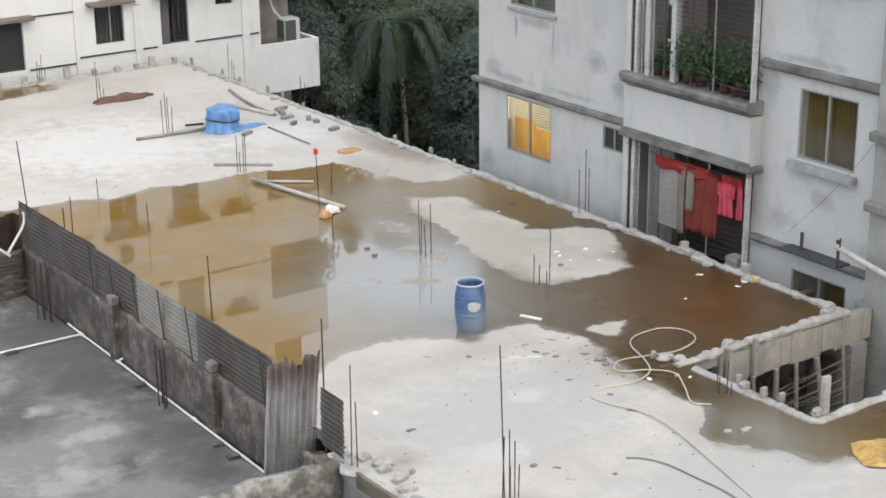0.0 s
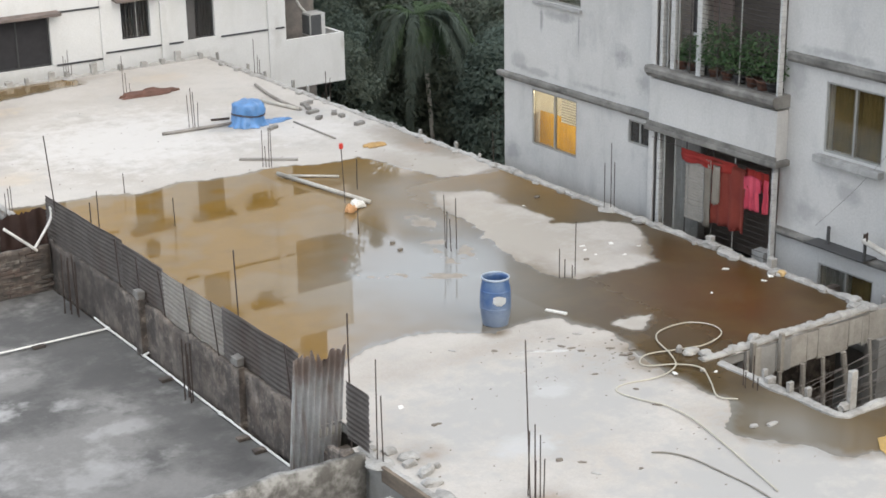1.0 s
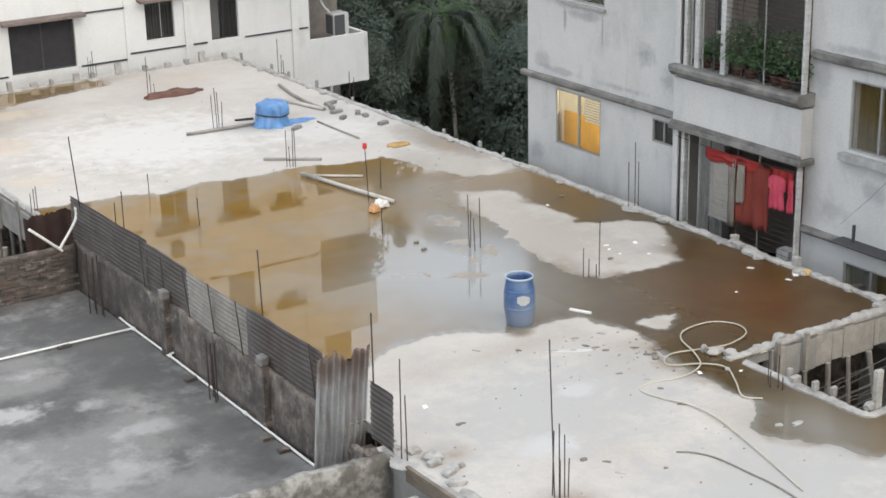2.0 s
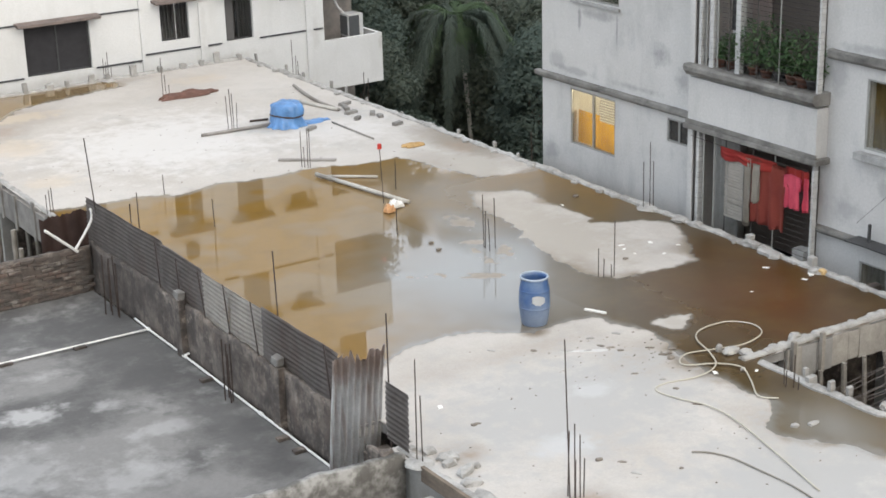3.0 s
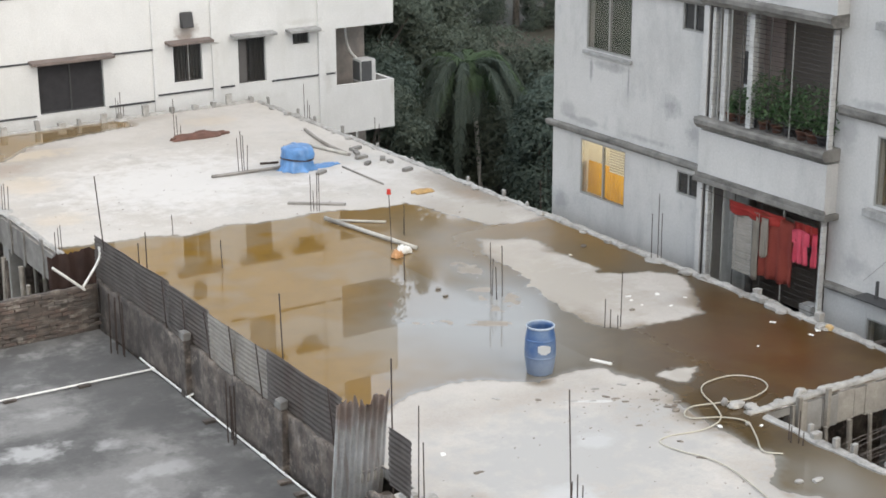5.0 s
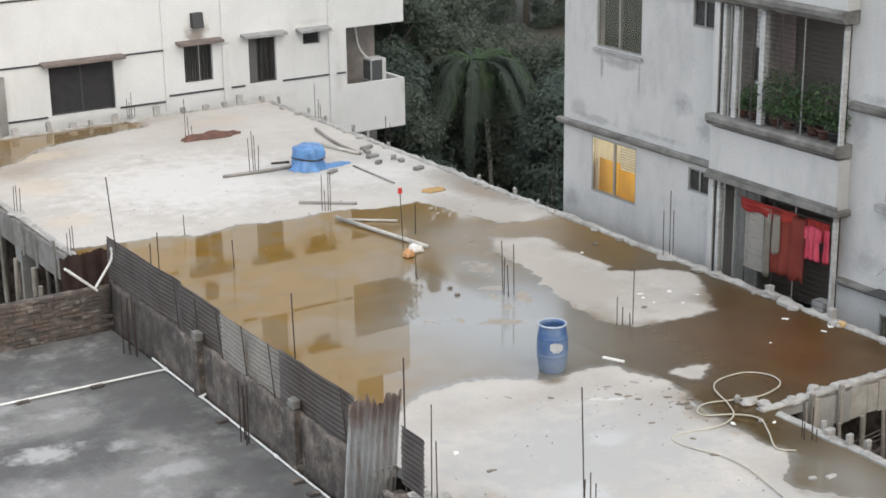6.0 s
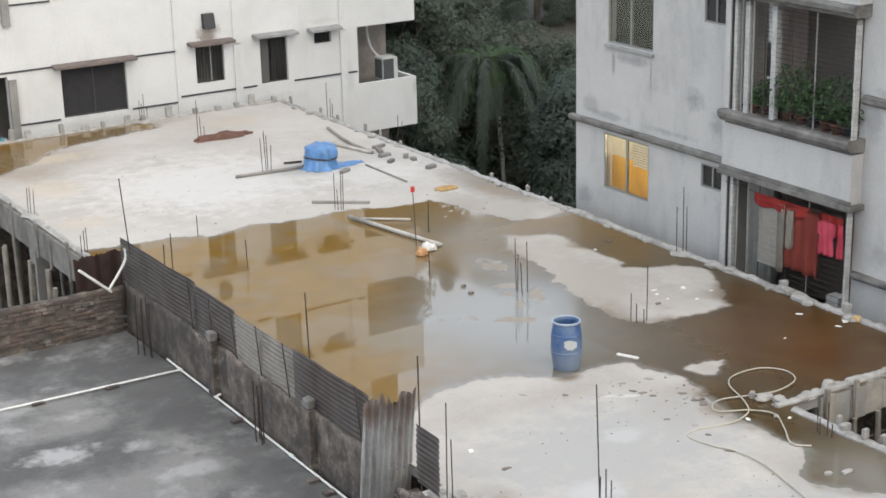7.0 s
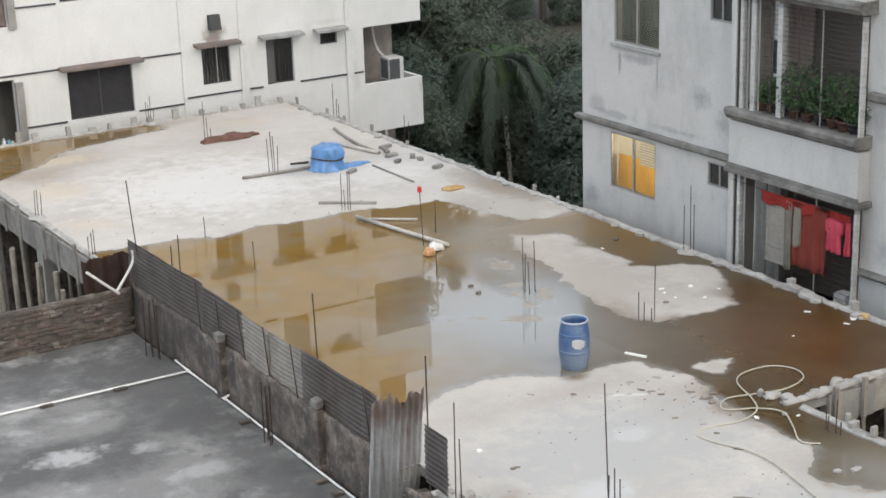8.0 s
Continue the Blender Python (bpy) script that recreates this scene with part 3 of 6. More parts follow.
        bm = box(22.3, WY, -1.46 + o, 24.2, WY + 0.1, -0.04 + o, bm=bmesh.new())
        box(24.1, WY + 0.1, -1.30 + o, 24.2, 41.747, -0.04 + o, bm=bm)
        part("parapet", bm, M_WHITE, balc)
    # a pale strip of cloth in one window, a half-drawn drape in the next
    for k in (0, 1):
        o = k * STOREY
        tagged(link_mesh("hanging_cloth", box(17.775, WY + 0.02, 0.66 + o, 17.792, WY + 0.03, 1.62 + o, 0.003, jitter=0.004), M_WHITE), "narrow pale cloth hung on the window bars", "cloth", "cloths at the white house")
        tagged(link_mesh("window_drape", box(19.27, WY + 0.03, 0.40 + o, 19.50, WY + 0.05, 1.64 + o, 0.006, jitter=0.01), plain("grey_drape", (0.095, 0.09, 0.088), 0.9)), "grey drape half drawn across a dark window", "drape", "drapes at the white house")
    part("room_wall", box(4.3, 41.7, -0.95, 13.0, 41.8, 2.0, bm=bmesh.new()), M_RAW, front, "grey plaster wall inside the doorway")
    part("brown_panel", box(11.6, WY + 0.12, 2.84, 12.18, WY + 0.15, 4.5, bm=bmesh.new()), M_SHADE, front, "brown wooden door panel")
    for x, h, c in ((11.80, 0.26, (0.55, 0.58, 0.60)), (11.93, 0.20, (0.10, 0.30, 0.42)), (12.02, 0.16, (0.45, 0.43, 0.40))):
        bot = tagged(link_mesh("bottle", rod((x, WY + 0.10, -0.25), (x, WY + 0.10, -0.25 + h * 0.75), 0.05, 14), plain("bottle_plastic", c, 0.4), smooth=True), "small plastic bottle standing in the doorway", "bottle", "bottles in the doorway")
        part("neck", rod((x, WY + 0.10, -0.25 + h * 0.75), (x, WY + 0.10, -0.25 + h), 0.045, 12, r2=0.018), plain("bottle_neck", tuple(v * 0.8 for v in c), 0.4), bot)
    unit = thing("air_conditioner", "grey and white outdoor air conditioner unit on the balcony", "air conditioner")
    part("stand", box(23.3, 40.72, -1.295, 23.7, 41.2, -0.10, bm=bmesh.new()), M_RAW, unit)
    case = part("casing", box(23.22, 40.62, -0.095, 23.72, 41.1, 0.56, 0.02), plain("white_casing", (0.5, 0.5, 0.49), 0.4), unit)
    part("grille", box(23.24, 40.60, -0.06, 23.58, 40.616, 0.52, 0.005), plain("grey_grille", (0.06, 0.063, 0.066), 0.6), case, "dark grey front grille")
    part("side_panel", box(23.208, 40.66, -0.05, 23.217, 41.06, 0.50, bm=bmesh.new()), plain("grey_side_panel", (0.085, 0.087, 0.09), 0.6), case, "dark grey side panel")
    part("refrigerant_pipe", tube([(23.3, 41.0, 0.56), (23.25, 41.3, 0.75), (23.3, 41.6, 1.1), (23.32, 41.68, 1.6)], 0.035, 8), M_PVC, unit, "white lagged pipe")
    for k in FLOORS:
        ex = thing("exhaust_hood", "black exhaust fan hood on the white wall", "exhaust hood", "exhaust hoods")
        bm = box(17.57, WY - 0.22, 2.1 + k * STOREY, 17.89, WY - 0.003, 2.5 + k * STOREY, 0.015)
        for v in bm.verts:
            if v.co.z > 2.4 + k * STOREY and v.co.y < WY - 0.1:
                v.co.y += 0.07
        part("hood", bm, M_DARK, ex)
    return front


white_house()

# ---- the plastered grey house beside the roof ----
GX = 20.2
M_FRAME = plain("steel_frame_paint", (0.26, 0.26, 0.25), 0.45)
M_DARKGLASS = plain("dark_pane", (0.022, 0.024, 0.026), 0.25)


def cloth_material(name, a, b, trans=0.0):
    m, nt, bs = nodes_of(name)
    c = mixc(nt, ramp(nt, noise_tex(nt, 2.5, 3), [(0.35, grey(0)), (0.65, grey(1))]), a, b)
    nt.links.new(c, bs.inputs["Base Color"])
    bs.inputs["Roughness"].default_value = 0.9
    if trans:
        tr = nt.nodes.new("ShaderNodeBsdfTranslucent")
        nt.links.new(c, tr.inputs[0])
        mx = nt.nodes.new("ShaderNodeMixShader")
        mx.inputs[0].default_value = trans
        nt.links.new(bs.outputs[0], mx.inputs[1])
        nt.links.new(tr.outputs[0], mx.inputs[2])
        nt.links.new(mx.outputs[0], nt.nodes["Material Output"].inputs[0])
    return m


M_ORANGE = cloth_material("orange_curtain", (0.62, 0.38, 0.045), (0.46, 0.26, 0.03), 0.55)
M_OLIVE = cloth_material("olive_curtain", (0.12, 0.085, 0.026), (0.085, 0.06, 0.018))
M_GREEN = cloth_material("grey_green_curtain", (0.038, 0.052, 0.033), (0.022, 0.032, 0.02))


def pleats(y0, y1, z0, z1, x, depth=0.03, step=0.09, bm=None):
    bm = bm or bmesh.new()
    n = max(4, int((y1 - y0) / step) * 4)
    cols = []
    for i in range(n + 1):
        y = y0 + (y1 - y0) * i / n
        w = depth * math.sin(i * math.pi / 2 + 0.4 * math.sin(i * 0.7))
        cols.append([bm.verts.new((x + w * (0.6 + 0.4 * k), y, z1 + (z0 - z1) * k)) for k in (0, 0.5, 1)])
    for a, b in zip(cols, cols[1:]):
        for k in range(2):
            bm.faces.new((a[k], b[k], b[k + 1], a[k + 1]))
    return bm


GREY_WINDOWS = [(24.79, 26.25, 0.40, 1.58, "orange"), (24.70, 26.13, 3.46, 4.75, "green"), (22.56, 23.22, 1.09, 1.56, "dark"), (22.56, 23.22, 4.26, 4.80, "dark"),
                (17.01, 18.26, 2.02, 3.22, "olive"), (17.0, 18.21, -1.0, 0.06, "olive"), (17.01, 18.26, 5.14, 6.3, "olive")]


def grey_house():
    holes = [w[:4] for w in GREY_WINDOWS] + [(19.22, 22.38, -1.1, 1.60), (19.22, 22.38, 2.80, 4.86)]
    y0, y1, top = 9.0, 27.21, 9.0
    front = link_mesh("wall_grey_house", wall_mesh(y0, y1, GROUND, top, 0.22, holes, lambda u, w, v: (GX + w, u, v)), M_GREY)
    tagged(front, "pale grey cement plaster house wall with water stains", "house wall", kind="structure")
    bm = bmesh.new()
    box(GX + 0.223, y1 - 0.22, GROUND, 31, y1, top, bm=bm)
    box(GX + 0.223, y0, GROUND, 31, y0 + 0.2, top, bm=bm)
    box(30.8, y0 + 0.2, GROUND, 31, y1 - 0.22, top, bm=bm)
    box(GX + 0.223, y0 + 0.2, top - 0.2, 30.8, y1 - 0.22, top, bm=bm)
    # rooms behind the openings
    box(22.0, y0 + 0.2, GROUND, 22.12, 24.0, top - 0.2, bm=bm)
    box(23.5, 24.12, GROUND, 23.6, y1 - 0.22, top - 0.2, bm=bm)
    for y in (16.6, 19.1, 22.42, 24.0):
        box(GX + 0.223, y, GROUND, 23.6 if y > 23 else 22.0, y + 0.12, top - 0.2, bm=bm)
    part("side_wall", bm, M_GREY, front)
    for z in (-1.25, 1.78, 4.9, 7.9):
        part("storey_floor", box(GX + 0.223, y0 + 0.21, z, 30.79, y1 - 0.23, z + 0.13, bm=bmesh.new()), M_RAW, front)
    # string courses and ledges, weathered almost black
    for a, b, z0, z1, d in ((22.4, y1 + 0.12, 1.67, 1.80, 0.12), (22.4, y1 + 0.12, 4.79, 4.92, 0.12), (y0, 19.08, 3.43, 3.59, 0.12), (y0, 19.2, 0.36, 0.47, 0.16), (y0, 19.08, 6.5, 6.65, 0.12)):
        n = int((b - a) / 0.25)
        bm = bmesh.new()
        prof = ((0, z0), (-d * 0.7, z0), (-d, z0 + 0.05), (-d, z1 - 0.02), (-d * 0.8, z1), (0, z1))
        rings = [[bm.verts.new((GX - 0.002 + q[0] + random.uniform(-0.006, 0.006), a + (b - a) * i / n, q[1] + random.uniform(-0.007, 0.007))) for q in prof] for i in range(n + 1)]
        for r, s in zip(rings, rings[1:]):
            for k in range(5):
                bm.faces.new((r[k], r[k + 1], s[k + 1], s[k]))
        bm.faces.new(rings[0])
        bm.faces.new(rings[-1][::-1])
        part("string_course", bm, M_LEDGE, front, "dark weathered plaster moulding")
    for a, b, c, d, look_ in GREY_WINDOWS:
        lit = look_ == "orange"
        win = thing("window_near", {"orange": "lit sliding window with orange curtains", "green": "sliding window with grey-green curtains", "dark": "small dark bathroom window with two panes", "olive": "two-pane sliding window with olive brown curtains"}[look_], "window", "windows of the grey house", "structure")
        bm = bmesh.new()
        for e in ((a, c, a + 0.035, d), (b - 0.035, c, b, d), (a + 0.035, c, b - 0.035, c + 0.035), (a + 0.035, d - 0.035, b - 0.035, d), ((a + b) / 2 - 0.020, c + 0.035, (a + b) / 2 + 0.020, d - 0.035)):
            box(GX + 0.012, e[0], e[1], GX + 0.07, e[2], e[3], bm=bm)
        fr = part("window_frame", bm, M_FRAME, win, "grey painted metal frame")
        mid = (a + b) / 2
        for p, q, w in ((a + 0.04, mid - 0.02, 0.035), (mid + 0.02, b - 0.04, 0.045)):
            pane = part("pane", box(GX + w, p, c + 0.04, GX + w + 0.005, q, d - 0.04, bm=bmesh.new()), M_GLASS if look_ != "dark" else M_DARKGLASS, fr)
            pane.visible_shadow = False
        if look_ == "dark":
            part("dark_blind", box(GX + 0.20, a, c, GX + 0.215, b, d, bm=bmesh.new()), M_DARK, win)
        else:
            mat = {"orange": M_ORANGE, "green": M_GREEN, "olive": M_OLIVE}[look_]
            z1 = c + (d - c) * 0.5 if lit else d - 0.02
            part("curtain", pleats(a + 0.02, mid - 0.02, c - 0.05, z1, GX + 0.17), mat, win)  # far half
            part("curtain", pleats(mid + 0.0, b - 0.02, c - 0.05, z1 + (0.1 if lit else 0), GX + 0.2), M_FRAME if c < -0.5 else mat, win)
        if d - c > 0.9 and a < 19:
            part("window_sill", box(GX - 0.16, a - 0.08, c - 0.17, GX - 0.003, b + 0.1, c - 0.04, 0.015), M_SILL, win)
        elif d - c > 0.9 and not lit:
            part("window_sill", box(GX - 0.07, a - 0.05, c - 0.09, GX - 0.003, b + 0.05, c - 0.02, 0.012), M_SILL, win)
    return front


grey_house()
lamp = new("room_lamp", bpy.data.lights.new("room_lamp", "POINT"))
lamp.data.energy, lamp.data.color, lamp.data.shadow_soft_size = 62, (1.0, 0.83, 0.52), 0.12
lamp.location = (21.6, 25.5, 1.45)


# ---- trees behind the roof ----
M_LEAF = leafy("tree_leaves", (0.118, 0.146, 0.124), (0.146, 0.172, 0.136), 0.5)
M_DEEP = leafy("shrub_leaves", (0.098, 0.132, 0.116), (0.124, 0.156, 0.130), 0.5)
M_PALM = leafy("palm_leaflets", (0.078, 0.102, 0.088), (0.105, 0.130, 0.108), 0.4)
M_FRESH = leafy("young_palm_leaflets", (0.078, 0.122, 0.072), (0.105, 0.150, 0.088), 0.4)
M_BARK = stone("bark", (0.16, 0.14, 0.12), (0.08, 0.07, 0.06), scale=6)


def crown_mesh(rnd, clumps, per, size):
    """Leaves laid like shingles over many small boughs, so that each bough keeps its own rounded light and shade."""
    n = len(clumps) * per
    gen = np.random.default_rng(rnd.randrange(1 << 30))
    cen = np.repeat(np.array([c[:3] for c in clumps]), per, 0)
    rad = np.repeat(np.array([c[3] for c in clumps]), per)[:, None]
    out = gen.normal(size=(n, 3))
    out /= np.linalg.norm(out, axis=1)[:, None]
    out[:, 2] = np.where(out[:, 2] < -0.35, -out[:, 2], out[:, 2])
    pos = cen + out * rad * np.array([1, 1, 0.75]) * gen.uniform(0.55, 1.12, (n, 1))
    nor = out + gen.normal(scale=0.38, size=(n, 3)) + np.array([0, 0, 0.3])
    nor /= np.linalg.norm(nor, axis=1)[:, None]
    side = np.cross(nor, gen.normal(size=(n, 3)))
    side /= np.linalg.norm(side, axis=1)[:, None]
    run = np.cross(nor, side)
    ln, wd = size * gen.uniform(0.7, 1.4, (n, 1)), size * gen.uniform(0.35, 0.6, (n, 1))
    verts = np.stack([pos - run * ln, pos + side * wd, pos + run * ln - nor * ln * 0.25, pos - side * wd], 1).reshape(-1, 3)
    me = bpy.data.meshes.new("crown")
    me.from_pydata(verts.tolist(), [], np.arange(4 * n).reshape(-1, 4).tolist())
    return me


def tree(x, y, h, r, seed, mat=None, bare=0.28):
    rnd = random.Random(seed)
    ob = thing("tree", "dense dark green broadleaf tree behind the roof", "tree", "trees behind the roof", at=(x, y, GROUND))
    bm = rod((0, 0, 0), (rnd.uniform(-0.3, 0.3), 0, h * 0.6), 0.22, 9, r2=0.12)
    clumps = []
    for i in range(9):
        a, l = i * 2.4 + rnd.random(), r * rnd.uniform(0.45, 0.8)
        s = (0, 0, h * rnd.uniform(0.3, 0.6))
        e = (math.cos(a) * l, math.sin(a) * l, s[2] + rnd.uniform(0.12, 0.35) * h)
        rod(s, e, 0.08, 6, bm, 0.025)
        clumps.append((*e, rnd.uniform(0.5, 0.9)))
    part("trunk", bm, M_BARK, ob)
    # boughs over an egg-shaped crown, a few standing out
    for i in range(80 if h < 12 else 130):
        u, a = rnd.random(), rnd.random() * 6.283
        z = bare + (1 - bare) * u
        belly = r * math.sqrt(max(0.05, 1 - ((u - 0.42) / 0.62) ** 2)) * rnd.uniform(0.72, 1.08)
        clumps.append((math.cos(a) * belly, math.sin(a) * belly, h * z - 0.4, rnd.uniform(0.40, 0.95)))
    me = crown_mesh(rnd, clumps, 330 if h < 12 else 300, 0.075 if h < 12 else 0.095)
    me.materials.append(mat or M_LEAF)
    cr = new("crown", me)
    cr.parent = ob
    return ob


def palm(x, y, top, fronds, reach, seed):
    """A date palm: a slim trunk and long fronds that rise a little and then hang down like curtains."""
    rnd = random.Random(seed)
    ob = thing("palm_tree", "palm with long drooping feathery fronds behind the roof", "palm tree", at=(x, y, GROUND))
    h = top - GROUND
    part("trunk", tube([(0.62, -0.1, 0), (0.46, -0.08, h * 0.4), (0.28, -0.05, h * 0.75), (0.08, 0, h * 0.92), (0, 0, h)], 0.075, 9), stone("palm_bark", (0.42, 0.41, 0.38), (0.29, 0.28, 0.255), scale=5), ob)
    for i in range(fronds):
        a = i * 2.399 + rnd.uniform(-0.2, 0.2)
        age = i / fronds  # 0: young and upright, 1: old and hanging
        l = reach * rnd.uniform(0.85, 1.12) * (0.72 + 0.28 * min(1, age * 3))
        if abs((a + 2.0) % 6.283 - 0.15) < 0.42 or abs((a + 2.0) % 6.283 - 6.283) < 0.25:
            l *= 0.5  # short fronds in front of the trunk
        out_r, rise = l * (0.46 + 0.22 * rnd.random()) * (1 if l > 0.6 * reach else 0.7), l * (0.13 - 0.08 * age)
        pts = []
        for k in range(12):
            t = k / 11
            o = out_r * (1 - (1 - t) ** 1.8)
            z = rise * math.sin(math.pi * min(1, t * 1.9)) - l * (0.34 + 0.46 * min(1, age * 1.6)) * t ** 1.9
            pts.append(Vector((math.cos(a) * o, math.sin(a) * o, h + z)))
        bm = tube(pts, 0.012, 4)
        fine = [pts[j].lerp(pts[j + 1], q / 8) for j in range(11) for q in range(8)]
        for j in range(4, len(fine) - 1):
            q, t = fine[j], j / len(fine)
            along = (fine[min(j + 1, len(fine) - 1)] - fine[j - 1]).normalized()
            side = Vector((-math.sin(a), math.cos(a), 0))
            ll = 0.58 * math.sin(math.pi * (0.10 + 0.80 * t)) * rnd.uniform(0.8, 1.2)
            for sgn in (-1, 1):
                spread = 0.55 * rnd.uniform(0.7, 1.1)
                mid_ = q + side * sgn * ll * spread * 0.6 + along * ll * 0.30
                tip = q + side * sgn * ll * spread + along * ll * 0.55 + Vector((0, 0, -ll * 0.45))
                w = along * 0.017
                bm.faces.new([bm.verts.new(v) for v in (q - w, q + w, mid_ + w * 1.3, tip, mid_ - w * 1.3)])
        part("frond", bm, M_FRESH if age < 0.3 else M_PALM, ob)
    return ob


for i, (tx, ty, th, tr) in enumerate(((26.5, 46.5, 9.4, 2.4), (33.5, 44.5, 6.6, 2.0), (30, 51, 14.0, 3.4), (27.4, 47.9, 17.6, 1.3), (26.3, 54, 16.6, 3.6), (41.5, 48, 14.5, 4), (31.5, 57, 18.0, 4.2), (38, 58.5, 21.0, 3.4),
                                      (45, 55, 19.5, 4.4), (28, 61, 18.2, 4.4), (34, 66, 20, 4.6), (41.2, 67.6, 22.5, 3.0), (52, 62, 20, 4.8), (24.9, 43.8, 6.3, 2.0), (24, 67, 17.6, 4.6), (29, 47.6, 8.6, 2.2), (48, 50, 17, 4), (31.6, 47.0, 6.8, 2.0), (31.3, 50.6, 8.8, 1.5),
                                      (30.6, 45.4, 5.0, 1.7), (61, 83, 32, 7.0), (54, 86, 32, 6.5), (69, 86, 32, 6.5), (55.5, 78.6, 9, 2.8), (58.6, 77.4, 9, 2.8), (52.6, 80.6, 9, 2.8), (62, 76.5, 9, 2.8))):
    tree(tx, ty, th, tr, 11 + i, bare=0.02 if ty > 75 else 0.28)
for i, (tx, ty, th, tr) in enumerate(((29.6, 40.2, 6.3, 0.8), (31.0, 41.4, 6.0, 0.8), (27.4, 40.8, 2.4, 1.2), (25.8, 42.6, 3.8, 1.3), (27.4, 46.0, 6.2, 1.7), (31.6, 45.4, 5.2, 1.6), (25.6, 44.6, 7.4, 1.4))):
    tree(tx, ty, th, tr, 71 + i, M_DEEP, 0.1)
palm(29.06, 43.9, -0.75, 30, 4.6, 5)

# the viewer's own house, unseen behind the eye, added to dim window reflections
tagged(link_mesh("wall_own_house_unseen", box(-9, -10, GROUND, 4, -0.8, 12.8, bm=bmesh.new()), M_WHITE), "unseen plain plastered house added behind the viewpoint", "house wall", kind="structure")
tagged(link_mesh("balcony_floor_own", box(-3, -0.797, 8.0, 3, 0.15, 8.15, bm=bmesh.new()), M_RAW), "plain concrete balcony floor under the viewpoint", "balcony floor", kind="structure")

# slatted blind in the lit window
blind = thing("window_blind", "cream slatted blind in the lit window", "blind")
for k in range(9):
    sl = part("slat", box(GX + 0.125, 24.88, 1.02 + 0.055 * k, GX + 0.150, 25.44, 1.028 + 0.055 * k, bm=bmesh.new()), M_PVC, blind)
shelf = thing("wall_shelf", "pale shelf with jars in the lit room", "shelf")
for z in (0.75, 1.15):
    part("board", box(23.25, 25.2, z, 23.49, 26.6, z + 0.03, bm=bmesh.new()), M_PVC, shelf)
for k in range(7):
    part("jar", rod((23.36, 25.3 + k * 0.18, 1.182), (23.36, 25.3 + k * 0.18, 1.33 + 0.04 * (k % 3)), 0.05, 10), M_PVC if k % 2 else M_WHITE, shelf)
part("back", box(23.47, 25.15, 0.2, 23.495, 26.65, 1.5, bm=bmesh.new()), plain("brown_board", (0.22, 0.16, 0.10), 0.7), shelf)


# ---- the lower neighbouring roof, its walls and the tin fence ----
LOW = -0.74
M_STUB = stone("old_stub", (0.25, 0.24, 0.225), (0.14, 0.13, 0.12), (0.06, 0.055, 0.05), scale=5)


def brick_material(name, a, b, dirt):
    m, nt, bs = nodes_of(name)
    info = nt.nodes.new("ShaderNodeObjectInfo")
    col = ramp(nt, info.outputs["Random"], [(0.0, a), (1.0, b)])
    col = mixc(nt, ramp(nt, noise_tex(nt, 2.0, 8, 0.7), [(0.36, grey(0)), (0.60, grey(0.85))]), col, dirt)
    col = mixc(nt, ramp(nt, noise_tex(nt, 3.3, 7, 0.7, stretch=(0.6, 1, 1.4)), [(0.54, grey(0)), (0.63, grey(0.7))]), col, (0.26, 0.235, 0.21))
    nt.links.new(col, bs.inputs["Base Color"])
    bs.inputs["Roughness"].default_value = 0.9
    bump(nt, bs, noise_tex(nt, 30, 4, 0.7), 0.4, 0.01)
    return m


M_BRICK = brick_material("sooty_brick", (0.135, 0.090, 0.073), (0.100, 0.080, 0.068), (0.062, 0.056, 0.051))

low_roof = link_mesh("floor_low_roof", box(-14, 2, LOW - 0.16, 9.84, 27.0, LOW, bm=bmesh.new()), M_DARKROOF)
tagged(low_roof, "dark patchy cement screed of the lower neighbouring roof", "roof floor", kind="structure")
tagged(link_mesh("wall_low_house", box(-14, 2.1, GROUND, 9.80, 26.9, LOW - 0.163, bm=bmesh.new()), M_OLDWALL), "old dark house under the lower roof", "house wall", kind="structure")


def rough_wall(x0, y0, x1, y1, th, z0, z1, mat, name, label, uneven=0.05):
    """A plastered wall with a worn, uneven top, from one plan point to the other."""
    a, b = Vector((x0, y0, 0)), Vector((x1, y1, 0))
    d = (b - a).normalized()
    nrm = Vector((-d.y, d.x, 0)) * th
    n, mrow = max(6, int((b - a).length / 0.12)), 10
    bm = bmesh.new()
    cols = []
    for i in range(n + 1):
        q = a + (b - a) * i / n
        top = z1 + uneven * (noise.noise((q.x * 1.3, q.y * 1.3, 1)) * 1.6 + noise.noise((q.x * 5, q.y * 5, 2)))
        side = []
        for off in (Vector((0, 0, 0)), nrm):
            for k in range(mrow + 1):
                z = z0 + (top - z0) * k / mrow
                dent = noise.noise((q.x * 2.5, q.y * 2.5, z * 2.5 + (7 if off.length else 0))) * 0.018
                side.append(bm.verts.new(q + off + nrm.normalized() * dent + Vector((0, 0, z))))
        cols.append(side)
    w = mrow + 1
    for s, e in zip(cols, cols[1:]):
        for k in range(mrow):
            bm.faces.new((s[k], e[k], e[k + 1], s[k + 1]))
            bm.faces.new((s[w + k + 1], e[w + k + 1], e[w + k], s[w + k]))
        bm.faces.new((s[mrow], e[mrow], e[w + mrow], s[w + mrow]))
    for c in (cols[0], cols[-1]):
        bm.faces.new(c[:w] + c[w:][::-1])
    bmesh.ops.recalc_face_normals(bm, faces=bm.faces[:])
    return tagged(link_mesh(name, bm, mat, smooth=True), label, "wall", kind="structure")


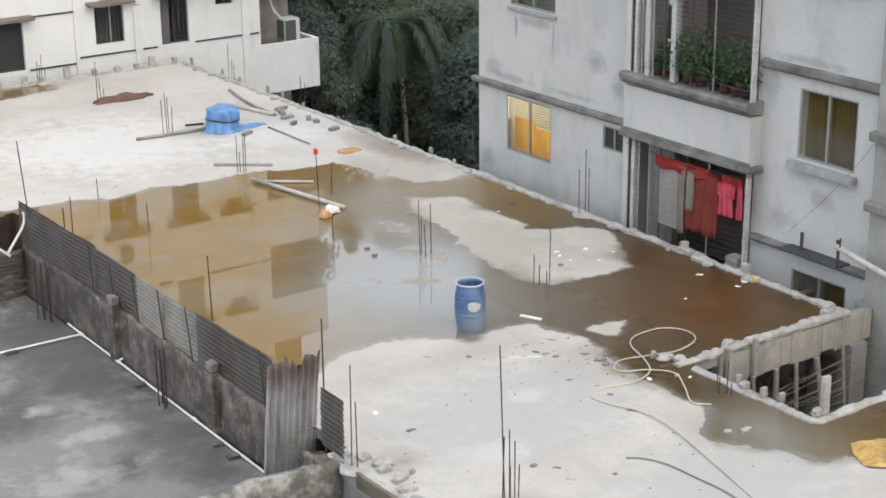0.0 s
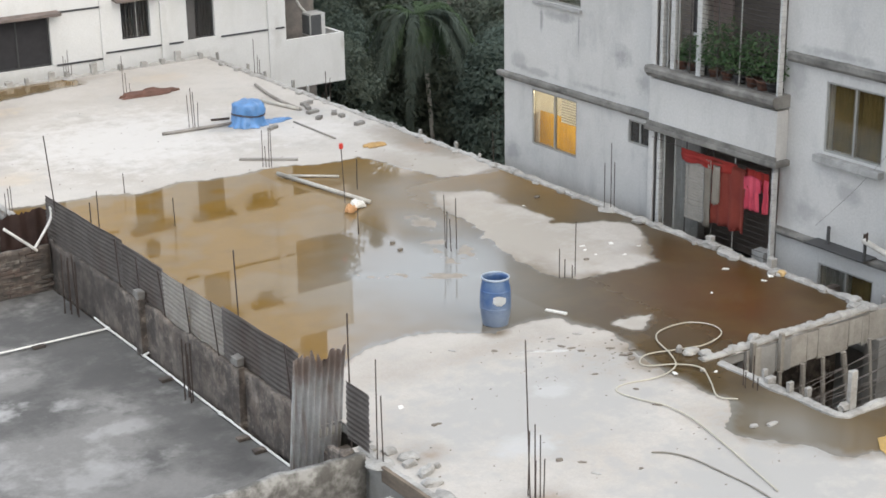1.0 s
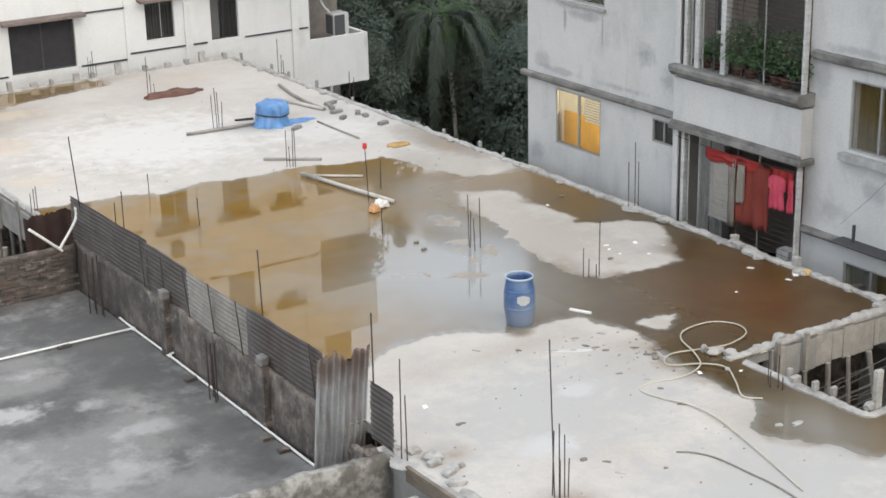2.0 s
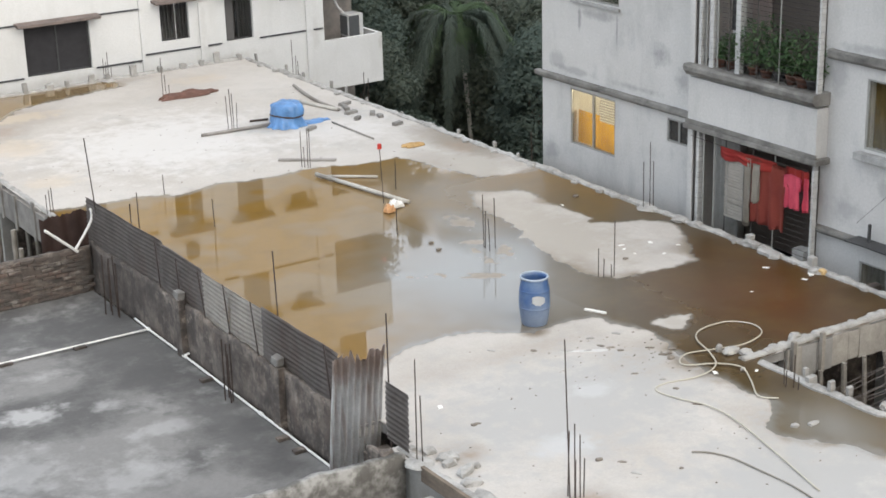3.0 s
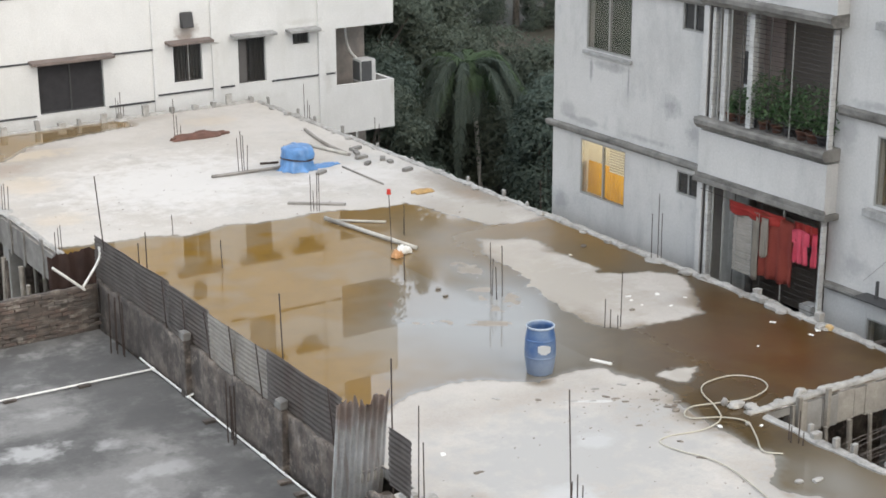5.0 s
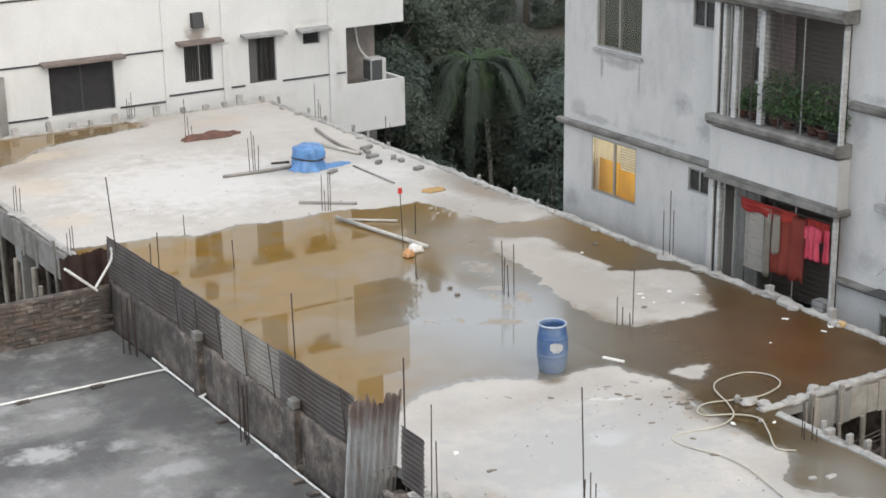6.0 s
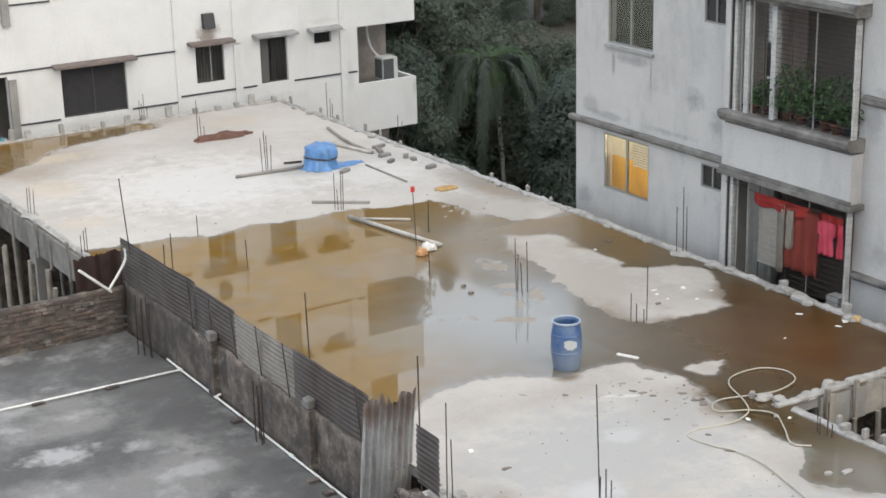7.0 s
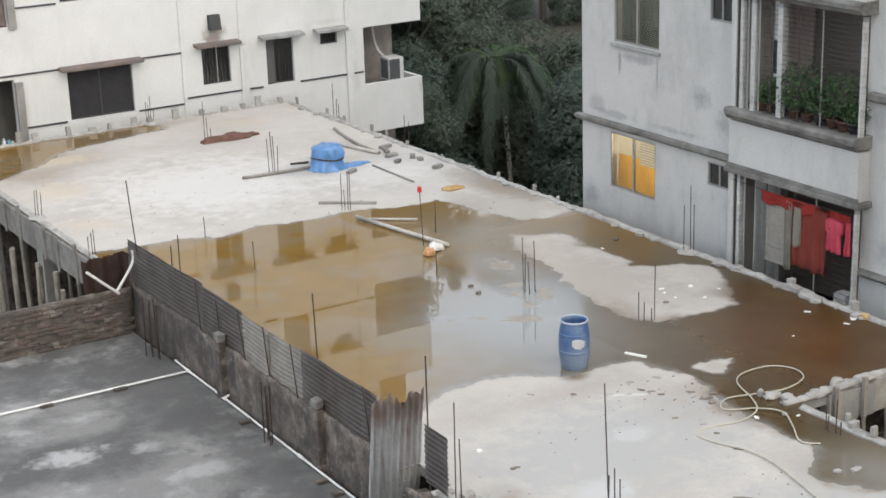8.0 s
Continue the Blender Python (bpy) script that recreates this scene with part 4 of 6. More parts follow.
wall_side = rough_wall(9.905, 17.76, 9.905, 27.06, -0.075, LOW - 0.02, 0.16, M_OLDWALL, "wall_parapet_side", "old blackened plaster parapet wall with moss and stains", 0.05)
wall_near = rough_wall(-6.0, 16.48, 10.0, 16.52, 0.12, LOW - 1.4, 0.10, stone("streaky_wall", (0.31, 0.30, 0.28), (0.12, 0.112, 0.10), (0.05, 0.045, 0.04), stretch=(2.2, 1, 0.6), scale=3.6, relief=0.7, lo=0.40, hi=0.56), "wall_parapet_near", "grey mossy parapet wall with black streaks", 0.04)
wall_far = rough_wall(1.0, 26.98, 9.86, 26.98, 0.08, LOW - 0.02, 0.12, M_OLDWALL, "wall_parapet_far", "sooty brick parapet wall with worn plaster", 0.03)
for y in (23.16, 19.77):
    pil = thing("stub_pillar", "short broken concrete pillar stub on the parapet", "pillar", "parapet pillars")
    bm = box(9.80, y - 0.11, LOW, 9.93, y + 0.11, 0.26, 0.015, jitter=0.012)
    part("shaft", bm, M_OLDWALL, pil)
    part("cap", box(9.80, y - 0.10, 0.262, 9.93, y + 0.10, 0.40, 0.025, jitter=0.015), M_STUB, pil, "grey broken concrete cap")

M_TIN = []
for nm, a, b, r in (("tin_dark", (0.200, 0.180, 0.168), (0.130, 0.112, 0.102), (0.115, 0.074, 0.058)), ("tin_light", (0.50, 0.475, 0.44), (0.34, 0.315, 0.285), (0.17, 0.13, 0.10)),
                    ("tin_rusty", (0.52, 0.53, 0.54), (0.34, 0.34, 0.34), (0.20, 0.15, 0.125))):
    mt = stone(nm, a, b, r, rough=0.62, scale=2.5, stretch=(1, 1, 0.4), relief=0.1)
    mt.node_tree.nodes["Principled BSDF"].inputs["Metallic"].default_value = 0.2
    if nm == "tin_rusty":
        tnt, tb = mt.node_tree, mt.node_tree.nodes["Principled BSDF"]
        old = tb.inputs["Base Color"].links[0].from_socket
        sp = tnt.nodes.new("ShaderNodeSeparateXYZ")
        tnt.links.new(tnt.nodes.new("ShaderNodeNewGeometry").outputs["Position"], sp.inputs[0])
        ma = tnt.nodes.new("ShaderNodeMath")
        ma.operation = "MULTIPLY_ADD"
        tnt.links.new(noise_tex(tnt, 4.0, 6, 0.7, stretch=(1, 1, 0.4)), ma.inputs[0])
        ma.inputs[1].default_value = 0.9
        tnt.links.new(sp.outputs["Z"], ma.inputs[2])
        stripe = ramp(tnt, noise_tex(tnt, 4.2, 3, 0.6, stretch=(3.2, 0.2, 0.14)), [(0.52, grey(0)), (0.62, grey(0.42))])
        old = mixc(tnt, stripe, old, (0.17, 0.105, 0.078))
        tnt.links.new(mixc(tnt, ramp(tnt, nt_scale(tnt, ma.outputs[0], 0.5), [(0.54, grey(0)), (0.70, grey(0.75))]), old, (0.16, 0.10, 0.075)), tb.inputs["Base Color"])
    M_TIN.append(mt)


def tin_sheet(corner, along, up, length, height, pitch=0.076, across=False, torn=0.0, seed=0):
    """Corrugated sheet with waves along its length (or upright if across), slightly buckled, with a ragged edge."""
    corner, along, up = Vector(corner), Vector(along).normalized(), Vector(up).normalized()
    nrm = along.cross(up)
    wave_len = length if across else height
    nw = int(wave_len / pitch * 8)
    ns = 10
    bm = bmesh.new()
    grid = []
    for i in range(nw + 1):
        w = wave_len * i / nw
        row = []
        for k in range(ns + 1):
            s = k / ns
            u, v = (w, s * height) if across else (s * length, w)
            if across and k == ns:
                v += torn * (noise.noise((w * 3.5, seed, 0)) + 0.6 * noise.noise((w * 19, seed, 4)) - 0.3)
            if not across and k in (0, ns):
                u += (torn + 0.015) * noise.noise((w * 9, seed, k))
            off = (0.030 if across else 0.0075) * math.sin(2 * math.pi * w / pitch) + 0.03 * noise.noise((u * 1.3, v * 1.3, seed))
            row.append(bm.verts.new(corner + along * u + up * v + nrm * off))
        grid.append(row)
    for r, s in zip(grid, grid[1:]):
        for k in range(ns):
            bm.faces.new((r[k], r[k + 1], s[k + 1], s[k]))
    # thickness
    bmesh.ops.solidify(bm, geom=bm.faces[:], thickness=0.002)
    return bm


for i, (y0, y1, z0, z1, mi) in enumerate(((23.95, 27.25, 0.02, 1.0, 0), (22.42, 24.05, 0.02, 0.94, 0), (21.5, 22.45, 0.02, 0.90, 1), (20.35, 21.56, 0.02, 0.91, 1), (18.15, 20.42, 0.02, 0.95, 0), (16.36, 16.92, 0.16, 0.985, 0))):
    sh = tagged(link_mesh("tin_sheet", tin_sheet((9.955 + 0.012 * (i % 2), y0, z0), (0, 1, 0.012 * (i % 3 - 1)), (0.02, 0, 1), y1 - y0, z1 - z0, seed=i), M_TIN[mi], smooth=True),
                "dull grey corrugated tin fence sheet" if mi == 0 else "paler weathered corrugated tin fence sheet", "tin sheet", "tin fence sheets")
sh = link_mesh("tin_sheet", tin_sheet((9.50, 17.72, -0.62), (1, 0.02, 0), (0.09, 0, 1), 0.82, 1.78, pitch=0.102, across=True, torn=0.25, seed=3), M_TIN[2], smooth=True)
tagged(sh, "upright rusty corrugated tin sheet with a torn top edge", "tin sheet", "tin fence sheets")


def bar(x, y, z0, z1, lean=(0, 0), r=0.008):
    return rod((x, y, z0), (x + lean[0], y + lean[1], z1), r, 6)


def stake(x, y, z0, z1, lean=(0, 0), r=0.0105):
    tagged(link_mesh("fence_stake", bar(x, y, z0, z1, lean, r), M_IRON), "thin rusty iron bar propping the tin fence", "iron bar", "fence bars")


for x, y, z0, z1, l in ((10.02, 26.8, 0.0, 2.15, (-0.12, 0.05)), (10.02, 24.95, 0.0, 1.6, (-0.02, -0.05)), (10.02, 25.3, 0.0, 1.3, (0, 0)), (10.03, 19.95, 0.0, 1.92, (-0.02, 0.05)), (10.02, 16.9, 0.0, 1.93, (0.0, 0)),
                        (9.93, 18.3, 0.1, 0.98, (0.02, 0.2)), (9.93, 21.45, 0.1, 0.95, (0.0, 0.15)), (9.93, 20.5, 0.05, 0.95, (0.0, 0.18)), (9.93, 22.3, 0.05, 0.9, (0.0, 0.2)), (9.92, 24.0, 0.0, 1.0, (0, 0.1)), (9.92, 23.2, 0.0, 0.9, (0, 0.1))):
    stake(x, y, z0, z1, l)


def rebar_bunch(x, y, tops, z=0.0, seed=0, r=0.0085, foot=False, label="cluster of thin rusty reinforcing bars standing out of the slab"):
    """Upright reinforcing bars of one column; tops: (dx, dy, height)."""
    rnd = random.Random(seed)
    ob = thing("rebar_cluster", label, "rebar", "rebar clusters", at=(x, y, z))
    for dx, dy, h in tops:
        part("bar", bar(dx, dy, -0.03, h, (rnd.uniform(-0.03, 0.03) * h, rnd.uniform(-0.03, 0.03) * h), r), M_IRON, ob)
    if foot:
        bm = bmesh.new()
        bmesh.ops.create_icosphere(bm, subdivisions=3, radius=0.17)
        for v in bm.verts:
            v.co = Vector((v.co.x * 1.2, v.co.y * 1.2, max(v.co.z, -0.02) * 0.35)) * (1 + 0.25 * noise.noise(v.co * 9))
        part("mortar_foot", bm, M_MORTAR, ob)
    return ob


rebar_bunch(11.1, 14.38, [(-0.03, 0.02, 2.12), (-0.02, 0.08, 0.9), (0.0, -0.05, 0.55), (0.03, 0.0, 1.0), (0.08, -0.04, 0.88), (0.12, -0.06, 0.54)], seed=1)
rebar_bunch(10.1, 16.3, [(-0.02, 0.06, 1.43), (0.0, -0.05, 1.0)], seed=2, foot=True)
rebar_bunch(15.66, 22.75, [(-0.02, 0.1, 0.98), (0.1, -0.08, 0.94), (-0.04, 0.03, 0.7), (-0.06, -0.14, 0.6)], seed=3)
rebar_bunch(16.4, 20.3, [(-0.12, 0.09, 0.52), (-0.06, 0.02, 0.34), (0.04, -0.06, 0.24), (0.13, -0.02, 0.97)], seed=4)
rebar_bunch(19.36, 22.76, [(-0.07, 0.05, 0.92), (0.03, -0.02, 1.3), (0.08, -0.06, 0.93)], seed=5, foot=True)
rebar_bunch(16.24, 26.8, [(0, 0, 0.62), (0.03, 0.06, 0.35)], seed=6)
rebar_bunch(15.58, 29.3, [(-0.07, 0.06, 0.80), (0.03, -0.02, 0.82), (0.07, -0.05, 0.84), (-0.02, 0.02, 0.45)], seed=7)
rebar_bunch(15.7, 32.98, [(-0.07, 0.06, 0.81), (0, 0.01, 0.98), (-0.01, -0.11, 0.91), (0.13, 0.03, 0.63)], seed=8)
rebar_bunch(15.86, 36.98, [(-0.08, -0.02, 1.0), (0.03, 0.04, 0.55), (0.1, -0.01, 0.3)], seed=9)
rebar_bunch(15.42, 39.6, [(-0.1, 0, 0.6), (0.02, 0, 0.75), (-0.04, 0, 0.5), (0.1, 0, 0.4)], seed=10, foot=True)
rebar_bunch(19.45, 36.9, [(-0.03, 0.05, 0.95), (0.0, -0.05, 0.55), (0.04, -0.1, 0.42)], seed=11, foot=True)
rebar_bunch(19.46, 33.3, [(-0.03, 0.05, 0.75), (0.03, -0.02, 0.6)], seed=12)
rebar_bunch(12.4, 29.4, [(0, 0, 0.42)], seed=13)
rebar_bunch(12.3, 26.9, [(0, 0, 0.55)], seed=14)
rebar_bunch(10.12, 32.86, [(-0.05, 0.03, 0.6), (0.0, 0.0, 0.62), (0.06, -0.04, 0.56)], seed=15, foot=True)
rebar_bunch(10.08, 29.55, [(-0.06, 0.0, 0.42), (0, -0.02, 0.5), (0.08, 0.06, 0.52)], seed=16)
rebar_bunch(14.78, 24.4, [(0, 0, 0.5)], seed=17)
rebar_bunch(15.62, 15.2, [(0.0, 0.14, 0.36), (0.03, -0.02, 0.5), (-0.05, 0.05, 0.25), (0.02, -0.12, 0.2)], seed=18)
rebar_bunch(9.68, 21.1, [(-0.05, 0.05, 1.0), (0.03, -0.06, 0.95), (-0.02, -0.1, 0.8), (0.04, 0.1, 0.9)], z=LOW, seed=19, r=0.012, label="bunch of dark iron bars standing against the old wall")
rebar_bunch(9.66, 25.6, [(-0.1, 0.1, 1.1), (0.03, -0.2, 1.0), (0.05, -0.1, 1.1), (0.04, 0.2, 0.9), (-0.02, 0, 1.05)], z=LOW, seed=20, r=0.012, label="bunch of dark iron bars standing against the old wall")
rebar_bunch(19.46, 26.6, [(0, 0, 0.7)], seed=21)

flag = thing("marker_bar", "upright iron bar capped with a red plastic cup", "iron bar", at=(15.57, 26.17, 0))
part("bar", bar(0, 0, -0.02, 1.12, (-0.03, 0.03), 0.009), M_IRON, flag)
part("cap", rod((-0.03, 0.03, 1.10), (-0.03, 0.03, 1.20), 0.045, 12, r2=0.038), plain("red_plastic", (0.55, 0.03, 0.02), 0.4), flag, "small red plastic cap")

# plastic pipe on the lower roof
pipe = thing("water_pipe", "white plastic water pipe lying on the lower roof", "pipe")
ZP = LOW + 0.045
part("run", tube([(9.85, 25.1, ZP), (9.835, 24.5, ZP)], 0.018), M_PVC, pipe)
part("run", tube([(9.835, 24.46, ZP), (9.83, 23.05, ZP), (9.80, 20.5, ZP), (9.775, 18.2, ZP), (9.77, 16.7, ZP)], 0.018), M_PVC, pipe)
part("run", tube([(9.83, 24.5, ZP), (6.5, 24.58, ZP), (2.0, 24.75, ZP)], 0.018), M_PVC, pipe)
for x, y in ((9.835, 24.5), (9.83, 23.05), (9.8, 20.3)):
    part("joint", rod((x, y - 0.05, ZP), (x, y + 0.05, ZP), 0.03, 10), M_PVC, pipe)
part("stub", rod((9.83, 23.05, ZP), (9.9, 23.0, ZP + 0.05), 0.02), M_PVC, pipe)
for x, y in ((7.35, 24.55), (8.6, 24.5), (9.72, 22.0), (9.7, 19.4), (9.7, 18.9)):
    tagged(link_mesh("pipe_block", box(x - 0.11, y - 0.06, LOW, x + 0.11, y + 0.06, LOW + 0.05, 0.01, jitter=0.006), M_OLDWALL), "dark brick piece under the white pipe", "brick", "pipe supports")

# ---- under the open edge of the slab ----
M_OLDBEAM = stone("weathered_beam", (0.27, 0.255, 0.235), (0.165, 0.153, 0.14), (0.07, 0.064, 0.057), scale=3.5, relief=0.6, stretch=(1, 1.5, 0.6))
edge_beam = link_mesh("edge_beam", box(9.94, 27.3, -0.62, 10.16, YF, -0.036, bm=bmesh.new()), M_OLDBEAM)
tagged(edge_beam, "raw concrete edge beam under the roof slab", "beam", kind="structure")
for i, y in enumerate((28.2, 29.3, 30.1, 31.2, 32.0, 33.6, 34.6, 35.8, 37.0, 38.4)):
    part("board", box(9.905, y - 0.06, -0.66 - 0.05 * (i % 2), 9.938, y + 0.06, 0.03 + 0.06 * (i % 3), bm=bmesh.new()), M_OLDBEAM, edge_beam)
M_BAMBOO = stone("grey_timber", (0.34, 0.31, 0.27), (0.2, 0.18, 0.155), (0.1, 0.09, 0.08), scale=4, stretch=(3, 3, 0.3))
for y, w in ((32.6, 0.18), (36.6, 0.18), (28.6, 0.16)):
    tagged(link_mesh("column", box(9.98, y - w, GROUND, 10.3, y + w, -0.62, 0.01), M_RAW), "raw concrete column under the roof slab", "column", "columns", kind="structure")
rnd = random.Random(4)
for i in range(22):
    y, x = 27.7 + i * 0.54 + rnd.uniform(-0.15, 0.15), 10.2 + rnd.random() * 1.8
    pr = rod((x, y, GROUND), (x + rnd.uniform(-0.1, 0.1), y + rnd.uniform(-0.25, 0.25), -0.17), rnd.uniform(0.04, 0.065), 8)
    tagged(link_mesh("prop", pr, M_BAMBOO), "grey timber prop holding up the slab", "prop", "timber props")
tagged(link_mesh("wall_inner", box(13.5, 16.4, GROUND, 13.7, YF - 0.3, -0.17, bm=bmesh.new()), M_OLDWALL), "dark wall inside the unfinished storey", "wall", kind="structure")
plate = link_mesh("rusty_plate", tin_sheet((9.1, 27.32, -0.2), (1, 0, 0), (0, 0.05, 1), 0.95, 0.92, pitch=0.3, across=True, torn=0.15, seed=8), plain("rust_sheet", (0.085, 0.05, 0.042), 0.7, 0.1, 0.5, 4))
tagged(plate, "rusty brown sheet closing the gap beside the fence", "metal sheet")
vp = thing("bent_pipe", "two white plastic pipe ends crossing beside the fence", "pipe")
part("run", tube([(9.05, 26.95, 0.58), (9.62, 26.95, 0.06)], 0.025), M_PVC, vp)
part("run", tube([(9.58, 26.97, 0.1), (9.93, 27.0, 0.56), (9.96, 27.02, 0.8)], 0.025), M_PVC, vp)

# ---- the open shaft in the slab ----
M_FORM = stone("pale_formwork", (0.40, 0.375, 0.335), (0.29, 0.265, 0.235), (0.16, 0.14, 0.115), scale=5, stretch=(2, 2, 0.4))
shaft = thing("shaft", "open unfinished shaft in the slab with formwork boards", "shaft", kind="structure")
part("form_beam", box(16.55, 16.24, -0.47, 19.92, 16.40, -0.04, bm=bmesh.new()), M_RAW, shaft)
rnd = random.Random(9)
x = 16.55
while x < 19.85:
    w = rnd.uniform(0.12, 0.5)
    part("board", box(x, 16.195 + rnd.uniform(0, 0.015), -0.50 + rnd.uniform(-0.03, 0.03), min(x + w, 19.92), 16.235, -0.03 + rnd.uniform(-0.02, 0.03), bm=bmesh.new()), M_FORM if rnd.random() < 0.6 else M_RAW, shaft)
    x += w + 0.006
for x in (16.62, 17.22):
    part("upright", box(x - 0.035, 16.12, -0.5, x + 0.035, 16.19, 0.14, 0.006), M_BAMBOO, shaft)
bm = bmesh.new()
box(15.78, 13.6, -3.2, 15.95, 16.2, -0.171, bm=bm)
box(15.95, 13.55, -3.2, 20.1, 13.75, -0.171, bm=bm)
box(15.95, 17.6, -3.2, 20.1, 17.75, -0.171, bm=bm)
part("lining", bm, M_OLDWALL, shaft)
part("bottom", box(15.8, 13.6, -3.3, 20.1, 17.7, -3.2, bm=bmesh.new()), M_DARKROOF, shaft)
tagged(link_mesh("column", box(19.42, 16.12, -3.2, 19.78, 16.42, -0.51, 0.01), M_RAW), "pale raw concrete column beside the open shaft", "column", "columns", kind="structure")
tagged(link_mesh("column", box(19.95, 16.2, -3.2, 20.18, 16.6, 0.0, 0.01), M_RAW), "raw concrete column beside the open shaft", "column", "columns", kind="structure")
for a, b, r in (((17.66, 16.0, -3.2), (17.66, 16.1, -0.45), 0.045), ((18.9, 15.9, -3.2), (18.5, 16.05, -0.45), 0.05), ((18.95, 15.6, -3.2), (19.15, 16.1, -0.4), 0.03), ((18.1, 15.9, -3.2), (18.1, 16.1, -0.45), 0.035), ((17.1, 15.8, -3.2), (17.15, 16.1, -0.45), 0.035)):
    tagged(link_mesh("prop", rod(a, b, r, 8), M_BAMBOO), "grey timber prop in the open shaft", "prop", "timber props")
rnd = random.Random(12)
mesh_bars = thing("rebar_mat", "loose fan of thin reinforcing bars across the open shaft", "rebar")
for i in range(13):
    y = 14.05 + i * 0.10
    part("bar", rod((16.0 + rnd.uniform(0, 0.25), y, -0.33 + rnd.uniform(-0.06, 0.06)), (19.3, y + 0.25 + rnd.uniform(-0.25, 0.25), -0.42 + 0.02 * i + rnd.uniform(-0.05, 0.05)), 0.005, 5), plain("dull_bar", (0.15, 0.13, 0.12), 0.6) if i == 0 else bpy.data.materials["dull_bar"], mesh_bars)
for x, y, h, w, c in ((16.22, 13.87, 0.58, 0.06, "pale"), (15.92, 14.72, 0.19, 0.05, "pale"), (15.92, 15.12, 0.13, 0.08, "pale"), (15.98, 15.28, 0.18, 0.04, "pale"), (16.1, 14.55, 0.12, 0.05, "pale")):
    tagged(link_mesh("post_stub", box(x - w, y - w * 0.6, -0.15, x + w, y + w * 0.6, h, 0.012, jitter=0.006), M_MORTAR), "short pale concrete stub at the shaft edge", "concrete stub", "shaft stubs")

# ---- mortar edges, lumps and stubs round the slab ----
def curb(points, w, h, seed, label):
    """An uneven ridge of mortar laid along the slab edge."""
    bm = bmesh.new()
    rings = []
    pts = []
    for (ax, ay), (bx, by) in zip(points, points[1:]):
        n = max(2, int(math.hypot(bx - ax, by - ay) / 0.07))
        pts += [(ax + (bx - ax) * i / n, ay + (by - ay) * i / n, (bx - ax), (by - ay)) for i in range(n)]
    for i, (px, py, dx, dy) in enumerate(pts):
        l = math.hypot(dx, dy)
        nx, ny = -dy / l, dx / l
        k = 0.55 + 0.75 * abs(noise.noise((px * 2.6, py * 2.6, seed))) + 0.35 * noise.noise((px * 9, py * 9, seed))
        wob = 0.05 * noise.noise((px * 1.7, py * 1.7, seed + 3))
        ring = []
        for u, v in ((-0.5, -0.04), (-0.48, 0.5), (-0.25, 0.95), (0.2, 1.0), (0.46, 0.55), (0.5, -0.04)):
            ring.append(bm.verts.new((px + nx * (u * w * (0.7 + 0.4 * k) + wob), py + ny * (u * w * (0.7 + 0.4 * k) + wob), v * h * k + 0.01 * noise.noise((px * 14, py * 14, u * 9)))))
        rings.append(ring)
    for r, s in zip(rings, rings[1:]):
        for k in range(5):
            bm.faces.new((r[k], r[k + 1], s[k + 1], s[k]))
    bm.faces.new(rings[0])
    bm.faces.new(rings[-1][::-1])
    bmesh.ops.recalc_face_normals(bm, faces=bm.faces[:])
    return tagged(link_mesh("curb", bm, M_MORTAR, smooth=False), label, "curb", kind="structure")


curb([(19.40, 16.35), (19.42, 27.0), (19.40, 39.6)], 0.16, 0.085, 1, "ragged pale mortar ridge along the slab edge")
curb([(10.1, 39.6), (19.4, 39.62)], 0.14, 0.09, 2, "ragged grey mortar ridge along the far slab edge")
curb([(15.75, 16.32), (16.6, 16.34), (19.4, 16.36)], 0.15, 0.07, 3, "broken mortar ridge along the shaft edge")
curb([(15.9, 16.1), (15.9, 13.85), (15.98, 13.74), (19.5, 13.74)], 0.16, 0.075, 4, "pale mortar ridge round the open shaft")
curb([(10.08, 28.2), (10.08, 39.5)], 0.12, 0.07, 5, "crumbling mortar ridge on the open slab edge")
curb([(10.08, 8.0), (10.10, 16.9)], 0.14, 0.07, 6, "crumbling mortar ridge on the near slab edge")


def lump(x, y, z, sx, sy, sz, seed, mat=None, name="mortar_lump", label="pale broken mortar lump on the slab edge", cat="mortar lump", group="mortar lumps", turn=0.0):
    bm = bmesh.new()
    bmesh.ops.create_icosphere(bm, subdivisions=2, radius=1)
    for v in bm.verts:
        k = 1 + 0.35 * noise.noise(v.co * 1.8 + Vector((seed * 3.1, 0, 0)))
        c = Vector((max(-0.8, min(0.8, v.co.x)), max(-0.8, min(0.8, v.co.y)), max(-0.6, min(0.75, v.co.z)))) * k
        v.co = Vector((c.x * sx, c.y * sy, c.z * sz + sz * 0.6))
    ob = link_mesh(name, bm, mat or M_MORTAR)
    ob.location, ob.rotation_euler = (x, y, z), (0, 0, turn)
    return tagged(ob, label, cat, group)


lump(19.33, 18.22, 0.0, 0.07, 0.09, 0.07, 410, plain('ochre_lump', (0.52, 0.36, 0.17), 0.8), 'brick_bit', 'broken ochre brick bit on the slab edge', 'brick', '')
rnd = random.Random(21)
for i in range(30):
    y = 16.5 + i * 0.76 + rnd.uniform(-0.35, 0.35)
    s = rnd.uniform(0.03, 0.095)
    lump(19.36 + rnd.uniform(-0.1, 0.06), y, 0.0, s * rnd.uniform(0.8, 1.5), s * rnd.uniform(1, 2.2), s * rnd.uniform(0.5, 0.9), i, turn=rnd.random())
for i in range(24):
    x = 15.8 + i * 0.155 + rnd.uniform(-0.05, 0.05)
    s = rnd.uniform(0.04, 0.075)
    lump(x, 16.36 + rnd.uniform(-0.05, 0.05), 0.0, s * 1.5, s, s * 0.7, 60 + i, turn=rnd.uniform(-0.4, 0.4))
